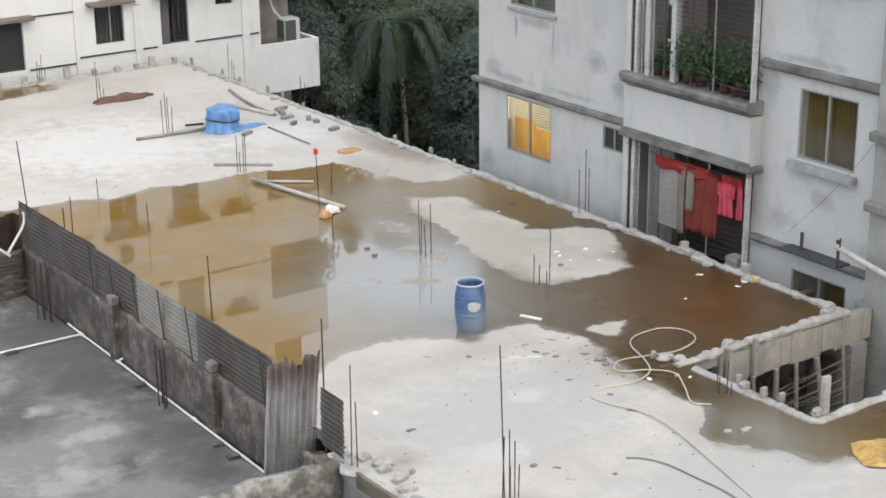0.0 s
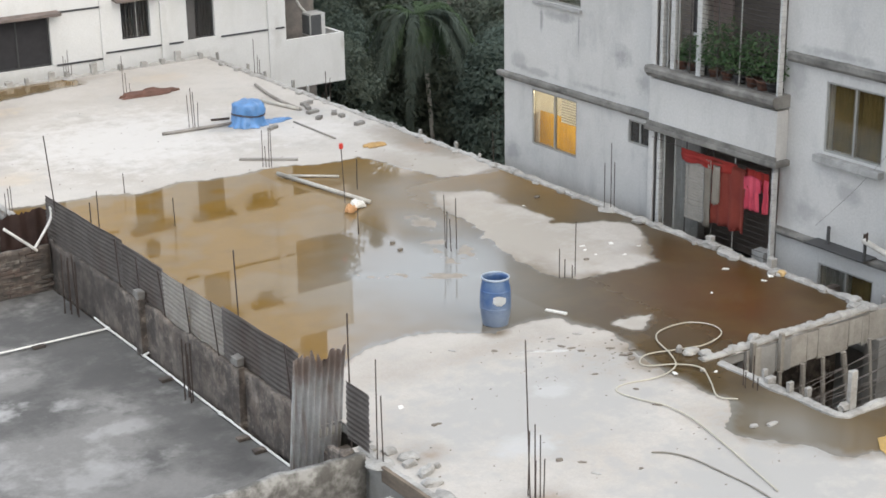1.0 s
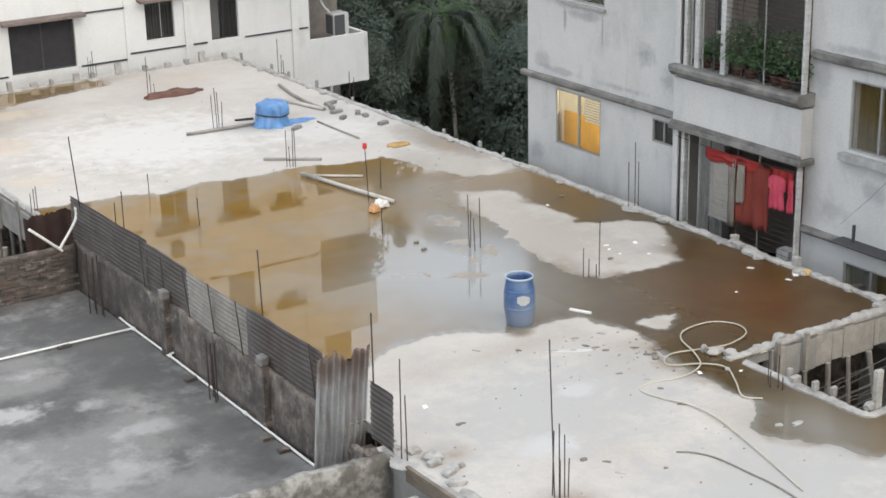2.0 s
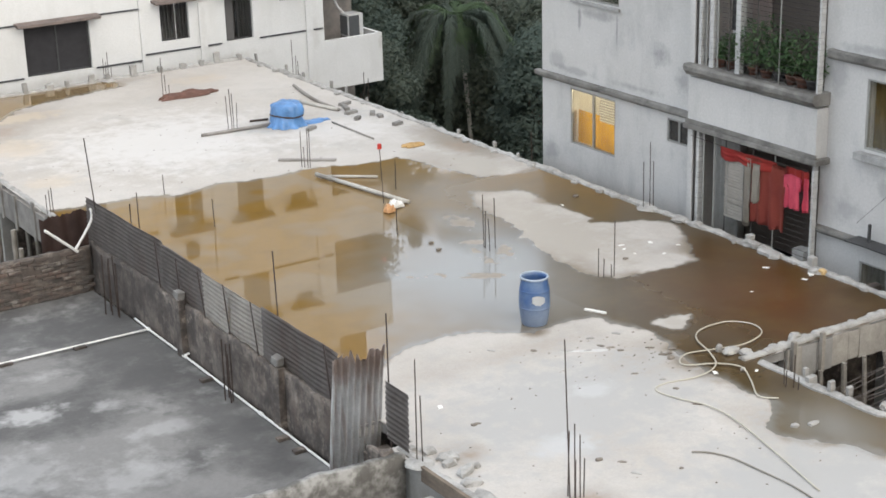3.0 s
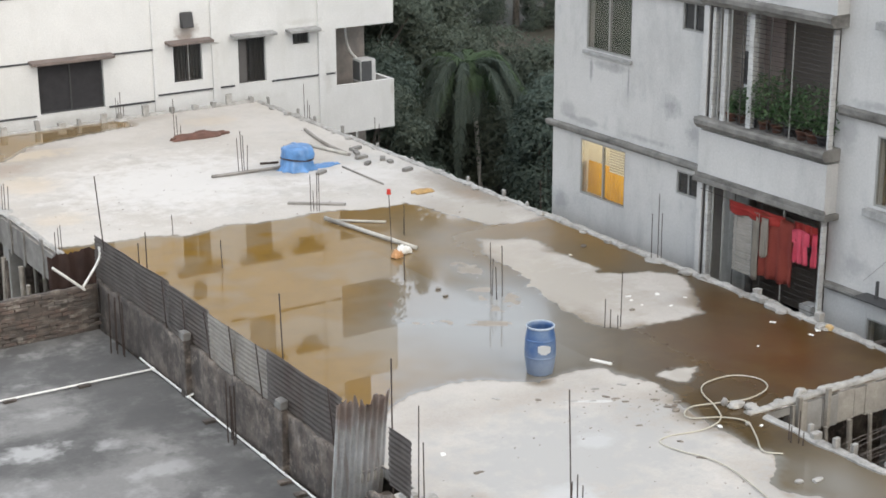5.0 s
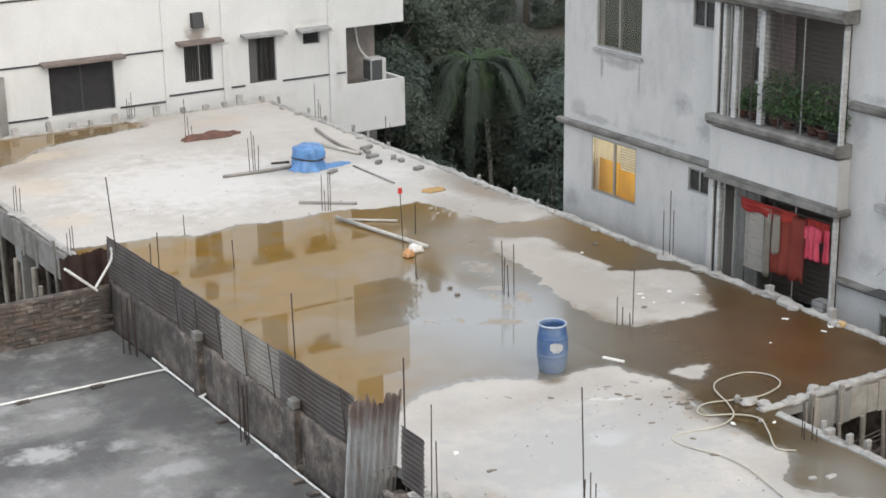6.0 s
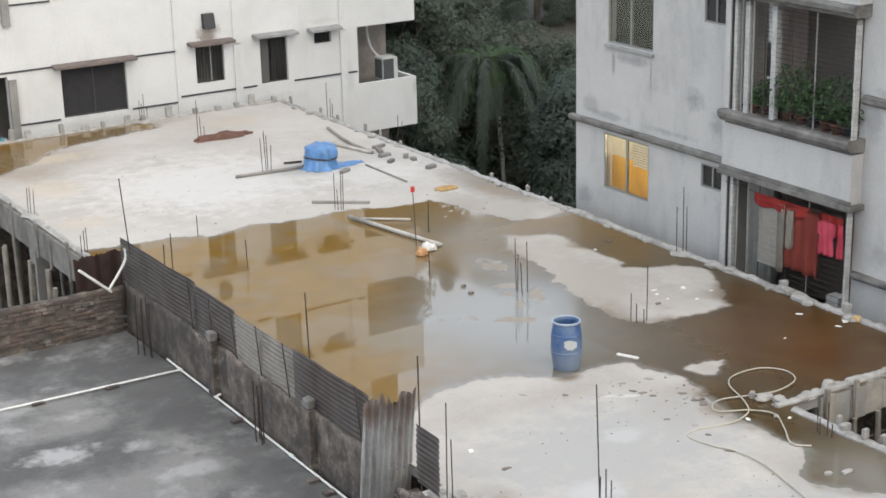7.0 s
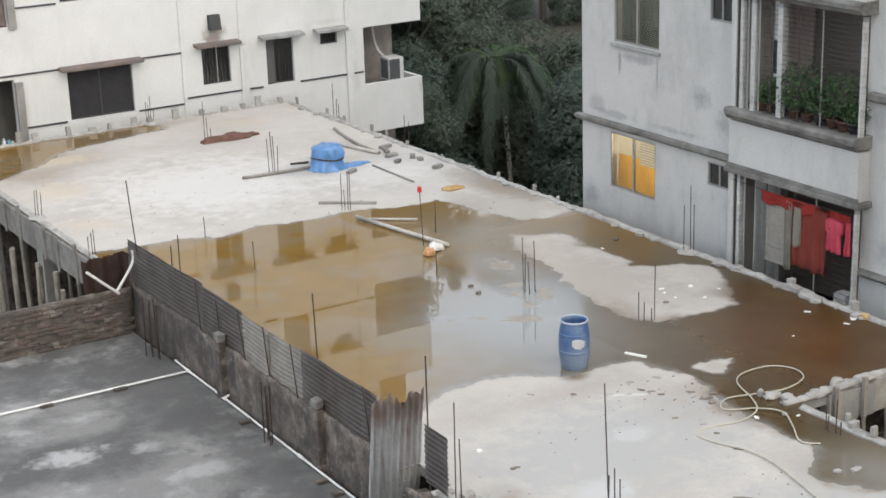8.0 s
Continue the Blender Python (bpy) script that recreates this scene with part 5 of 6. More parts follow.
for i, (x, y, sx, sy, sz) in enumerate(((16.9, 16.42, 0.13, 0.09, 0.09), (17.05, 16.4, 0.1, 0.08, 0.05), (15.8, 16.62, 0.16, 0.08, 0.07), (15.95, 16.5, 0.12, 0.07, 0.05), (15.7, 16.78, 0.06, 0.05, 0.08), (19.35, 16.65, 0.15, 0.12, 0.07), (19.2, 16.5, 0.14, 0.1, 0.05),
                                         (19.38, 19.95, 0.1, 0.22, 0.09), (19.3, 19.5, 0.12, 0.25, 0.06), (19.25, 18.35, 0.11, 0.09, 0.06), (10.35, 16.5, 0.12, 0.1, 0.06), (10.45, 16.2, 0.16, 0.13, 0.06), (10.2, 16.7, 0.1, 0.07, 0.05), (16.15, 13.9, 0.16, 0.07, 0.09), (16.6, 13.75, 0.1, 0.06, 0.05),
                                         (17.0, 13.76, 0.11, 0.06, 0.05), (17.4, 13.77, 0.1, 0.06, 0.06), (15.0, 14.15, 0.1, 0.05, 0.03), (14.75, 14.25, 0.07, 0.05, 0.03), (15.5, 16.05, 0.05, 0.03, 0.03))):
    lump(x, y, 0.0, sx, sy, sz, 90 + i)
# brick stubs at intervals along the far edge and the long edge
rnd = random.Random(5)
for i in range(15):
    x = 10.6 + i * 0.62 + rnd.uniform(-0.15, 0.15)
    h = rnd.uniform(0.14, 0.34)
    tagged(link_mesh("edge_stub", box(x - 0.07, 39.52, -0.03, x + 0.05 + 0.05 * (i % 2), 39.66, h, 0.02, jitter=0.02), M_MORTAR if i % 2 else M_RAW), "small grey mortar stub on the far slab edge", "concrete stub", "edge stubs")
for i in range(11):
    y = 38.7 - i * 1.15 + rnd.uniform(-0.4, 0.4)
    h = rnd.uniform(0.08, 0.24)
    tagged(link_mesh("edge_stub", box(19.42, y - 0.04, -0.03, 19.48, y + 0.04, h, 0.015, jitter=0.015), M_MORTAR if i % 3 else M_RAW), "small grey mortar stub on the slab edge", "concrete stub", "edge stubs")
for i, (x, y) in enumerate(((19.44, 20.05), (19.44, 18.55))):
    tagged(link_mesh("edge_stub", box(x - 0.07, y - 0.06, -0.03, x + 0.05, y + 0.06, 0.2, 0.015, jitter=0.012), M_MORTAR), "small pale concrete stub on the slab edge", "concrete stub", "edge stubs")

lump(9.93, 17.1, -0.25, 0.05, 0.35, 0.14, 301, M_OLDWALL, "mortar_block", "rough grey mortar block at the wall corner", "mortar block", "")
lump(9.85, 16.75, -0.12, 0.12, 0.12, 0.16, 302, M_OLDWALL, "mortar_block", "rough grey mortar block at the wall corner", "mortar block", "")

M_EDGEWOOD = stone("stained_timber", (0.21, 0.165, 0.125), (0.13, 0.10, 0.076), (0.06, 0.05, 0.04), scale=3, stretch=(1, 0.4, 3))
tagged(link_mesh("edge_plank", box(10.0, 10.0, -0.16, 10.055, 16.15, 0.055, 0.008), M_EDGEWOOD), "stained timber plank along the slab edge", "plank", kind="structure")
tagged(link_mesh("corner_block", box(9.72, 15.55, -0.62, 9.97, 15.85, -0.22, 0.02, jitter=0.015), M_MORTAR), "pale concrete block beside the slab edge", "concrete block", kind="structure")
for i, (x, y, sx, sy, sz, tr) in enumerate(((10.42, 15.72, 0.20, 0.09, 0.075, 0.5), (10.30, 15.42, 0.17, 0.10, 0.06, -0.4), (10.36, 16.02, 0.13, 0.07, 0.07, 0.1), (10.62, 15.78, 0.06, 0.05, 0.05, 0.3), (10.24, 15.05, 0.12, 0.2, 0.05, 0.1), (10.22, 14.5, 0.10, 0.22, 0.05, 0.05))):
    lump(x, y, 0.0, sx, sy, sz, 610 + i, M_MORTAR, "mortar_lump", "long pale broken mortar lump at the slab corner", "mortar lump", "mortar lumps", turn=tr)

# walls of the unfinished storey under the slab
for nm, e, mt in (("wall_under_far", (6.5, 39.0, GROUND, 13.4, 39.15, -0.64), M_OLDWALL), ("wall_under_corner", (9.99, 17.0, GROUND, 10.36, 17.6, -0.3), M_OLDWALL), ("wall_under_near", (10.06, 7.0, GROUND, 10.2, 16.9, -0.172), M_RAW)):
    tagged(link_mesh(nm, box(*e, bm=bmesh.new()), mt), "rough dark wall of the unfinished storey below", "wall", kind="structure")
rnd = random.Random(44)
for i in range(14):
    y, x = 29.5 + i * 0.68 + rnd.uniform(-0.2, 0.2), 9.55 + rnd.random() * 0.35
    pr = rod((x, y, GROUND), (x + rnd.uniform(-0.1, 0.1), y + rnd.uniform(-0.3, 0.3), -0.63), rnd.uniform(0.035, 0.06), 8)
    tagged(link_mesh("prop", pr, M_BAMBOO if i % 3 else M_OLDWALL), "grey timber prop holding up the slab edge", "prop", "timber props")


# ---- things lying on the roof ----
def lathe(profile, sides=40, bm=None, caps=True):
    bm = bm or bmesh.new()
    rings = [[bm.verts.new((r * math.cos(2 * math.pi * k / sides), r * math.sin(2 * math.pi * k / sides), z)) for k in range(sides)] for r, z in profile]
    for a, b in zip(rings, rings[1:]):
        for k in range(sides):
            bm.faces.new((a[k], a[(k + 1) % sides], b[(k + 1) % sides], b[k]))
    if caps:
        bm.faces.new(rings[0][::-1])
        bm.faces.new(rings[-1])
    return bm


def faded_blue():
    m, nt, b = nodes_of("blue_drum_plastic")
    c = mixc(nt, ramp(nt, noise_tex(nt, 3.5, 7, 0.65), [(0.42, grey(0)), (0.66, grey(1))]), (0.036, 0.088, 0.215), (0.105, 0.158, 0.25))
    # dried cement dust splashed up the lower half
    sp = nt.nodes.new("ShaderNodeSeparateXYZ")
    nt.links.new(nt.nodes.new("ShaderNodeNewGeometry").outputs["Position"], sp.inputs[0])
    ma = nt.nodes.new("ShaderNodeMath")
    ma.operation = "MULTIPLY_ADD"
    nt.links.new(noise_tex(nt, 6.0, 8, 0.7), ma.inputs[0])
    ma.inputs[1].default_value = 0.7
    nt.links.new(sp.outputs["Z"], ma.inputs[2])
    c = mixc(nt, ramp(nt, ma.outputs[0], [(0.52, grey(0.6)), (0.86, grey(0))]), c, (0.21, 0.245, 0.29))
    nt.links.new(c, b.inputs["Base Color"])
    b.inputs["Roughness"].default_value = 0.5
    bump(nt, b, noise_tex(nt, 40, 3), 0.08, 0.01)
    return m


M_BLUE = faded_blue()


def drum(x, y):
    ob = thing("plastic_drum", "blue plastic drum with a white label, standing open in the water", "drum", at=(x, y, -0.03))
    barrel = part("barrel", lathe([(0.17, 0.0), (0.195, 0.012), (0.205, 0.05), (0.225, 0.16), (0.242, 0.30), (0.246, 0.42), (0.240, 0.56), (0.225, 0.68), (0.212, 0.74), (0.207, 0.775), (0.207, 0.80), (0.200, 0.80), (0.204, 0.74), (0.22, 0.60), (0.22, 0.30), (0.19, 0.06)]), M_BLUE, ob, smooth=True)
    part("rim", lathe([(0.205, 0.788), (0.222, 0.79), (0.226, 0.805), (0.222, 0.818), (0.207, 0.82), (0.204, 0.805), (0.205, 0.789)], caps=False), plain("pale_blue_rim", (0.36, 0.42, 0.50), 0.4), ob, "worn paler blue rim", True)
    part("rib", lathe([(0.243, 0.30), (0.2475, 0.31), (0.2475, 0.33), (0.244, 0.34)]), M_BLUE, barrel, smooth=True)
    part("rib", lathe([(0.236, 0.58), (0.2405, 0.59), (0.2395, 0.61), (0.233, 0.62)]), M_BLUE, barrel, smooth=True)
    bm = bmesh.new()
    cols = []
    for i in range(9):
        a = -2.34 + 0.84 * i / 8
        lo, hi = 0.40 + 0.006 * (i - 4) ** 2 * 0.5 + 0.008 * math.sin(i * 2.3), 0.565 - 0.004 * abs(i - 3) ** 1.5
        cols.append([bm.verts.new((0.2505 * math.cos(a), 0.2505 * math.sin(a), z)) for z in (lo, (lo + hi) / 2, hi)])
    for a, b in zip(cols, cols[1:]):
        for k in range(2):
            bm.faces.new((a[k], b[k], b[k + 1], a[k + 1]))
    bmesh.ops.solidify(bm, geom=bm.faces[:], thickness=-0.0015)
    part("label", bm, plain("white_paper", (0.75, 0.76, 0.76), 0.6, 0, 0.1), barrel, "torn white paper label")
    return ob


drum(14.20, 19.38)


def crumpled(cx, cy, r, h, seed, mat, name, label, cat, flare=1.0, sx=1.0, sy=1.0, folds=9, sink=0.0):
    """A cloth or bag heap: a folded dome whose hem lies on the slab."""
    bm = bmesh.new()
    sides, rows = 56, 18
    grid = []
    for j in range(rows + 1):
        t = j / rows
        row = []
        for k in range(sides):
            a = 2 * math.pi * k / sides
            rad = r * (math.sin(t * math.pi / 2) ** 0.7) * (1 + (flare - 1) * max(0, t - 0.7) / 0.3)
            fold = 1 + (0.02 + 0.14 * t * t) * math.sin(folds * a + seed + 2 * math.sin(a * 2)) + 0.22 * t * noise.noise((math.cos(a) * 1.5, math.sin(a) * 1.5, seed + t * 2))
            z = h * (math.cos(t * math.pi / 2) ** 0.55 if t < 1 else 0) * (1 + 0.12 * noise.noise((math.cos(a) * 2, math.sin(a) * 2, seed + 9 + t)))
            crease = abs(noise.noise((math.cos(a) * 3.2 * t, math.sin(a) * 3.2 * t, seed + 20))) + 0.5 * abs(noise.noise((math.cos(a) * 7 * t, math.sin(a) * 7 * t, seed + 30)))
            z *= 0.6 + 0.85 * crease
            row.append(bm.verts.new((math.cos(a) * rad * fold * sx, math.sin(a) * rad * fold * sy, max(0.008, z) - sink)))
        grid.append(row)
    for p, q in zip(grid, grid[1:]):
        for k in range(sides):
            bm.faces.new((p[k], p[(k + 1) % sides], q[(k + 1) % sides], q[k]))
    bmesh.ops.remove_doubles(bm, verts=bm.verts[:], dist=0.0005)
    ob = link_mesh(name, bm, mat, smooth=True)
    ob.location = (cx, cy, 0.012)
    return tagged(ob, label, cat)


M_TARP = plain("blue_tarpaulin", (0.11, 0.27, 0.55), 0.28, 0, 0.5, 4)
bm = lathe([(0.02, 0.755), (0.2, 0.75), (0.31, 0.72), (0.375, 0.65), (0.395, 0.52), (0.385, 0.40), (0.365, 0.345), (0.385, 0.29), (0.40, 0.18), (0.42, 0.08), (0.455, 0.02), (0.47, 0.004), (0.2, 0.0)], 64)
for v in bm.verts:
    an, low_ = math.atan2(v.co.y, v.co.x), max(0.0, 0.6 - v.co.z) / 0.6
    k = 1 + (0.012 + 0.07 * low_) * math.sin(11 * an + 2 * math.sin(2 * an)) + 0.10 * noise.noise((math.cos(an) * 1.6, math.sin(an) * 1.6, v.co.z * 3))
    v.co.x, v.co.y = v.co.x * k, v.co.y * k
    crease = abs(noise.noise((v.co.x * 4.5, v.co.y * 4.5, v.co.z * 5))) + 0.5 * abs(noise.noise((v.co.x * 10, v.co.y * 10, v.co.z * 10)))
    v.co.x, v.co.y = v.co.x * (1.04 - 0.16 * crease), v.co.y * (1.04 - 0.16 * crease)
    v.co.z += (0.06 * noise.noise((v.co.x * 3, v.co.y * 3, 4)) - 0.05 * crease) * (v.co.z > 0.1)
bundle = link_mesh("wrapped_load", bm, M_TARP, smooth=True)
bundle.location, bundle.scale = (16.92, 32.62, 0.012), (0.97, 0.97, 0.76)
tagged(bundle, "load wrapped in shiny blue tarpaulin tied with rope", "wrapped load")
rope = lathe([(0.37, 0.33), (0.405, 0.335), (0.405, 0.365), (0.37, 0.37), (0.37, 0.33)], 30)
for v in rope.verts:
    v.co.z += 0.03 * math.sin(math.atan2(v.co.y, v.co.x) * 2 + 1)
part("rope", rope, M_IRON, bundle, "dark tie rope", True)
crumpled(17.5, 32.5, 0.36, 0.05, 6, M_TARP, "tarpaulin_end", "loose end of blue tarpaulin flat on the slab", "tarpaulin", folds=7, sx=1.2, sy=0.5)


def lying_pipe(points, r, mat, label, name="pipe_length", cat="pipe", group="loose pipes"):
    ob = link_mesh(name, tube(points, r, 10), mat, smooth=True)
    return tagged(ob, label, cat, group)


M_DULLPIPE = stone("dirty_pipe", (0.30, 0.28, 0.26), (0.2, 0.185, 0.17), (0.1, 0.08, 0.06), scale=4)
M_PALEPIPE = stone("pale_pipe", (0.50, 0.48, 0.44), (0.36, 0.34, 0.31), (0.2, 0.18, 0.15), scale=4)
lying_pipe([(14.9, 32.92, 0.05), (16.6, 32.74, 0.07)], 0.036, M_DULLPIPE, "long dirty grey pipe beside the blue bundle")
lying_pipe([(16.35, 33.4, 0.04), (16.75, 33.25, 0.05)], 0.025, M_IRON, "short dark pipe beside the blue bundle")
lying_pipe([(15.42, 28.58, 0.06), (15.92, 25.82, 0.05)], 0.042, M_PALEPIPE, "long pale plastic pipe lying across the water edge")
lying_pipe([(15.5, 28.45, 0.03), (16.37, 27.72, 0.03)], 0.028, M_PALEPIPE, "thin pale plastic pipe lying in the water")
lying_pipe([(17.82, 32.12, 0.035), (17.82, 30.28, 0.035)], 0.022, M_DULLPIPE, "thin grey pipe on the dry slab")
lying_pipe([(18.84, 35.85, 0.05), (18.6, 34.7, 0.05), (18.5, 33.9, 0.05), (18.49, 32.97, 0.05)], 0.04, M_DULLPIPE, "curved grey pipe near the slab edge")
lying_pipe([(18.15, 34.3, 0.05), (18.45, 33.0, 0.06)], 0.045, M_PALEPIPE, "short pale pipe near the slab edge")
tagged(link_mesh("plank", box(-0.62, -0.05, 0, 0.62, 0.05, 0.045, 0.006), M_DULLPIPE), "grey weathered plank on the slab", "plank").matrix_world = pose(15.83, 29.7, 0.013, 0, 0, -37.7)
tagged(link_mesh("stick", box(-0.19, -0.03, 0, 0.19, 0.03, 0.045, 0.008), M_PVC), "short pale wooden stick in the puddle", "stick").matrix_world = pose(15.25, 19.17, -0.02, 0, 0, -65)
for x, y, s, trn in ((18.91, 31.02, 0.13, 20), (18.95, 32.2, 0.12, 60), (18.6, 32.6, 0.16, 10), (18.96, 31.88, 0.09, 80), (18.43, 32.02, 0.1, 35), (18.73, 33.06, 0.2, 70), (18.9, 33.4, 0.16, 15), (17.15, 31.9, 0.14, 30)):
    tagged(link_mesh("brick_piece", box(-s, -0.06, 0, s, 0.06, 0.075, 0.01, jitter=0.01), M_STUB), "loose dark grey brick on the slab", "brick", "loose bricks").matrix_world = pose(x, y, 0.011, 0, 0, trn)
crumpled(16.27, 36.66, 0.42, 0.13, 3, plain("rust_cloth", (0.15, 0.075, 0.056), 0.85, 0, 0.5, 5), "sacking", "flat heap of rust brown sacking", "sacking", sx=1.75, sy=0.5, folds=6)
crumpled(15.36, 25.62, 0.11, 0.13, 5, plain("orange_bag", (0.55, 0.30, 0.14), 0.6, 0, 0.3), "plastic_bag", "small orange plastic bag in the water", "plastic bag", folds=5)
crumpled(15.62, 25.8, 0.14, 0.13, 7, M_PVC, "plastic_bag", "small white plastic bag in the water", "plastic bag", folds=5)
crumpled(18.23, 29.3, 0.22, 0.06, 8, plain("ochre_rag", (0.48, 0.30, 0.12), 0.8, 0, 0.5), "rag", "flat ochre rag on the slab", "rag", sx=1.2, sy=0.8, folds=6)
crumpled(15.75, 16.63, 0.085, 0.07, 12, M_PALEPIPE, "plastic_bag", "pale plastic bag caught on the mortar ridge", "plastic bag", folds=6)
M_YELLOW = plain("yellow_sheet", (0.50, 0.32, 0.10), 0.55, 0, 0.6, 6)
bm = bmesh.new()
bmesh.ops.create_grid(bm, x_segments=44, y_segments=34, size=0.5)
for v in bm.verts:
    x, y = v.co.x, v.co.y
    wave = abs(noise.noise((x * 3.1, y * 3.1, 2))) * 0.34 + abs(noise.noise((x * 7.5, y * 7.5, 6))) * 0.12
    edge = max(0.0, 1 - max(abs(x), abs(y)) / 0.5)
    v.co = Vector((x * 1.15 + 0.12 * noise.noise((x * 3, y * 3, 8)), y * 0.8 + 0.1 * noise.noise((x * 3, y * 3, 9)), 0.015 + wave * (0.25 + 0.9 * min(1, edge * 2.5))))
bmesh.ops.solidify(bm, geom=bm.faces[:], thickness=0.003)
sheet = link_mesh("yellow_sheet", bm, M_YELLOW, smooth=False)
sheet.scale = (0.95, 0.95, 0.6)
sheet.location, sheet.rotation_euler = (16.06, 12.42, 0.0), (0, 0, -0.5)
tagged(sheet, "crumpled yellow plastic sheet lying on the wet slab", "plastic sheet")

hose_mat = plain("beige_hose", (0.46, 0.43, 0.36), 0.5, 0, 0.2)
Z = 0.03
HOSE = [(13.64, 12.72), (14.16, 14.6), (14.22, 15.34), (14.06, 15.81), (14.0, 16.21), (14.25, 16.34), (14.8, 16.23), (15.25, 16.36), (15.5, 16.76), (15.71, 17.29), (16.04, 17.56), (16.58, 17.57),
        (16.82, 17.24), (16.65, 16.87), (16.13, 16.7), (15.67, 16.82), (15.23, 16.96), (14.97, 16.83), (14.95, 16.64), (15.31, 16.42), (15.5, 16.09), (15.27, 15.64), (15.01, 15.22), (15.19, 15.01)]
hose = tagged(link_mesh("garden_hose", tube([(x, y, Z + 0.012 * math.sin(i)) for i, (x, y) in enumerate(HOSE)], 0.0115, 8), hose_mat, smooth=True), "thin beige hose lying in loose loops on the slab", "hose")
tagged(link_mesh("garden_hose", tube([(13.3, 11.8, Z), (13.46, 12.88, Z), (13.44, 13.51, Z), (13.4, 14.0, Z), (13.27, 14.3, Z), (13.1, 14.45, Z)], 0.011, 8), plain("grey_hose", (0.22, 0.2, 0.17), 0.6), smooth=True), "thin grey hose end on the dry slab", "hose")

# litter: pale scraps and pebbles
rnd = random.Random(31)
M_SCRAP = plain("white_scrap", (0.74, 0.73, 0.70), 0.7, 0, 0.1)
M_GRIT = stone("grit", (0.22, 0.19, 0.16), (0.12, 0.1, 0.085), scale=8)
for i, (x, y, s, white) in enumerate(((11.25, 17.59, 0.08, 1), (11.3, 16.83, 0.05, 0), (14.95, 17.0, 0.07, 0), (15.05, 17.15, 0.05, 0), (15.1, 16.2, 0.07, 1), (15.62, 15.9, 0.05, 1), (17.6, 21.4, 0.07, 1), (18.1, 21.2, 0.09, 1), (17.5, 20.9, 0.05, 1), (17.9, 20.6, 0.06, 1),
                                      (18.4, 20.8, 0.05, 1), (17.2, 20.8, 0.06, 0), (15.0, 23.6, 0.06, 0), (14.9, 23.2, 0.06, 0), (17.5, 21.2, 0.06, 1), (18.9, 18.2, 0.07, 1), (18.8, 19.0, 0.08, 1), (18.2, 23.9, 0.06, 1), (18.75, 24.2, 0.07, 0), (12.7, 14.2, 0.04, 0), (12.0, 15.0, 0.06, 0), (19.15, 18.3, 0.1, 1), (17.8, 18.3, 0.04, 1))):
    if white:
        s *= 0.7
        bm = bmesh.new()
        bmesh.ops.create_grid(bm, x_segments=4, y_segments=3, size=1)
        for v in bm.verts:
            v.co = Vector((v.co.x * s * rnd.uniform(0.7, 1.2), v.co.y * s * 0.6, 0.012 + 0.25 * s * abs(noise.noise(v.co * 2 + Vector((i, 0, 0))))))
        bmesh.ops.solidify(bm, geom=bm.faces[:], thickness=0.003)
        ob = link_mesh("scrap", bm, M_SCRAP)
        ob.location, ob.rotation_euler = (x, y, 0.006), (0, 0, rnd.random() * 6)
        tagged(ob, "small white paper or plastic scrap", "litter", "litter")
    else:
        lump(x, y, 0.0, s, s * 0.7, s * 0.5, 200 + i, M_GRIT, "stone_chip", "small dark stone chip on the slab", "stone", "stone chips")
FLAKES = ((14.46, 18.31), (14.41, 17.98), (14.49, 17.84), (13.89, 18.12), (14.96, 17.49), (14.95, 17.17), (14.91, 18.23), (14.28, 16.12), (14.18, 15.53), (12.15, 14.43), (12.21, 14.78), (13.49, 18.44), (14.15, 17.96), (14.54, 17.67), (14.15, 16.87), (14.34, 16.48), (15.19, 17.25), (11.34, 16.84), (12.98, 18.82))
for i, (x, y) in enumerate(FLAKES):
    lump(x, y, 0.004, rnd.uniform(0.05, 0.10), rnd.uniform(0.02, 0.035), 0.018, 500 + i, M_MORTAR if i % 3 == 0 else M_GRIT, "mortar_flake", "thin dark flake of mortar lying on the slab", "mortar flake", "mortar flakes", turn=rnd.uniform(-1.2, -0.2))
verts, faces = [], []
for i in range(420):
    x, y = rnd.uniform(10.4, 19.2), 10.0 + 26 * rnd.random() ** 1.5
    if outline_distance(np.array([x]), np.array([y]), POOL)[0] < 0.1 or PIT[0] - 0.2 < x < PIT[1] and PIT[2] - 0.2 < y < PIT[3] + 0.2:
        continue
    s = rnd.uniform(0.006, 0.022)
    b = len(verts)
    a = rnd.random() * 6
    verts += [(x + s * 1.5 * math.cos(a + k * 1.57), y + s * 1.2 * math.sin(a + k * 1.57), 0.008) for k in range(4)] + [(x, y, 0.012 + s * 0.8)]
    faces += [(b + k, b + (k + 1) % 4, b + 4) for k in range(4)]
for i in range(75):
    x, y = rnd.gauss(14.5, 0.9), rnd.gauss(17.6, 0.55)
    if outline_distance(np.array([x]), np.array([y]), POOL)[0] < 0.1:
        continue
    s, b, a = rnd.uniform(0.008, 0.024), len(verts), rnd.random() * 6
    verts += [(x + s * 1.6 * math.cos(a + k * 1.57), y + s * 1.1 * math.sin(a + k * 1.57), 0.008) for k in range(4)] + [(x, y, 0.012 + s * 0.6)]
    faces += [(b + k, b + (k + 1) % 4, b + 4) for k in range(4)]
me = bpy.data.meshes.new("grit")
me.from_pydata(verts, [], faces)
me.materials.append(M_GRIT)
tagged(new("grit", me), "scattered grit and mortar crumbs on the slab", "grit", kind="stuff")


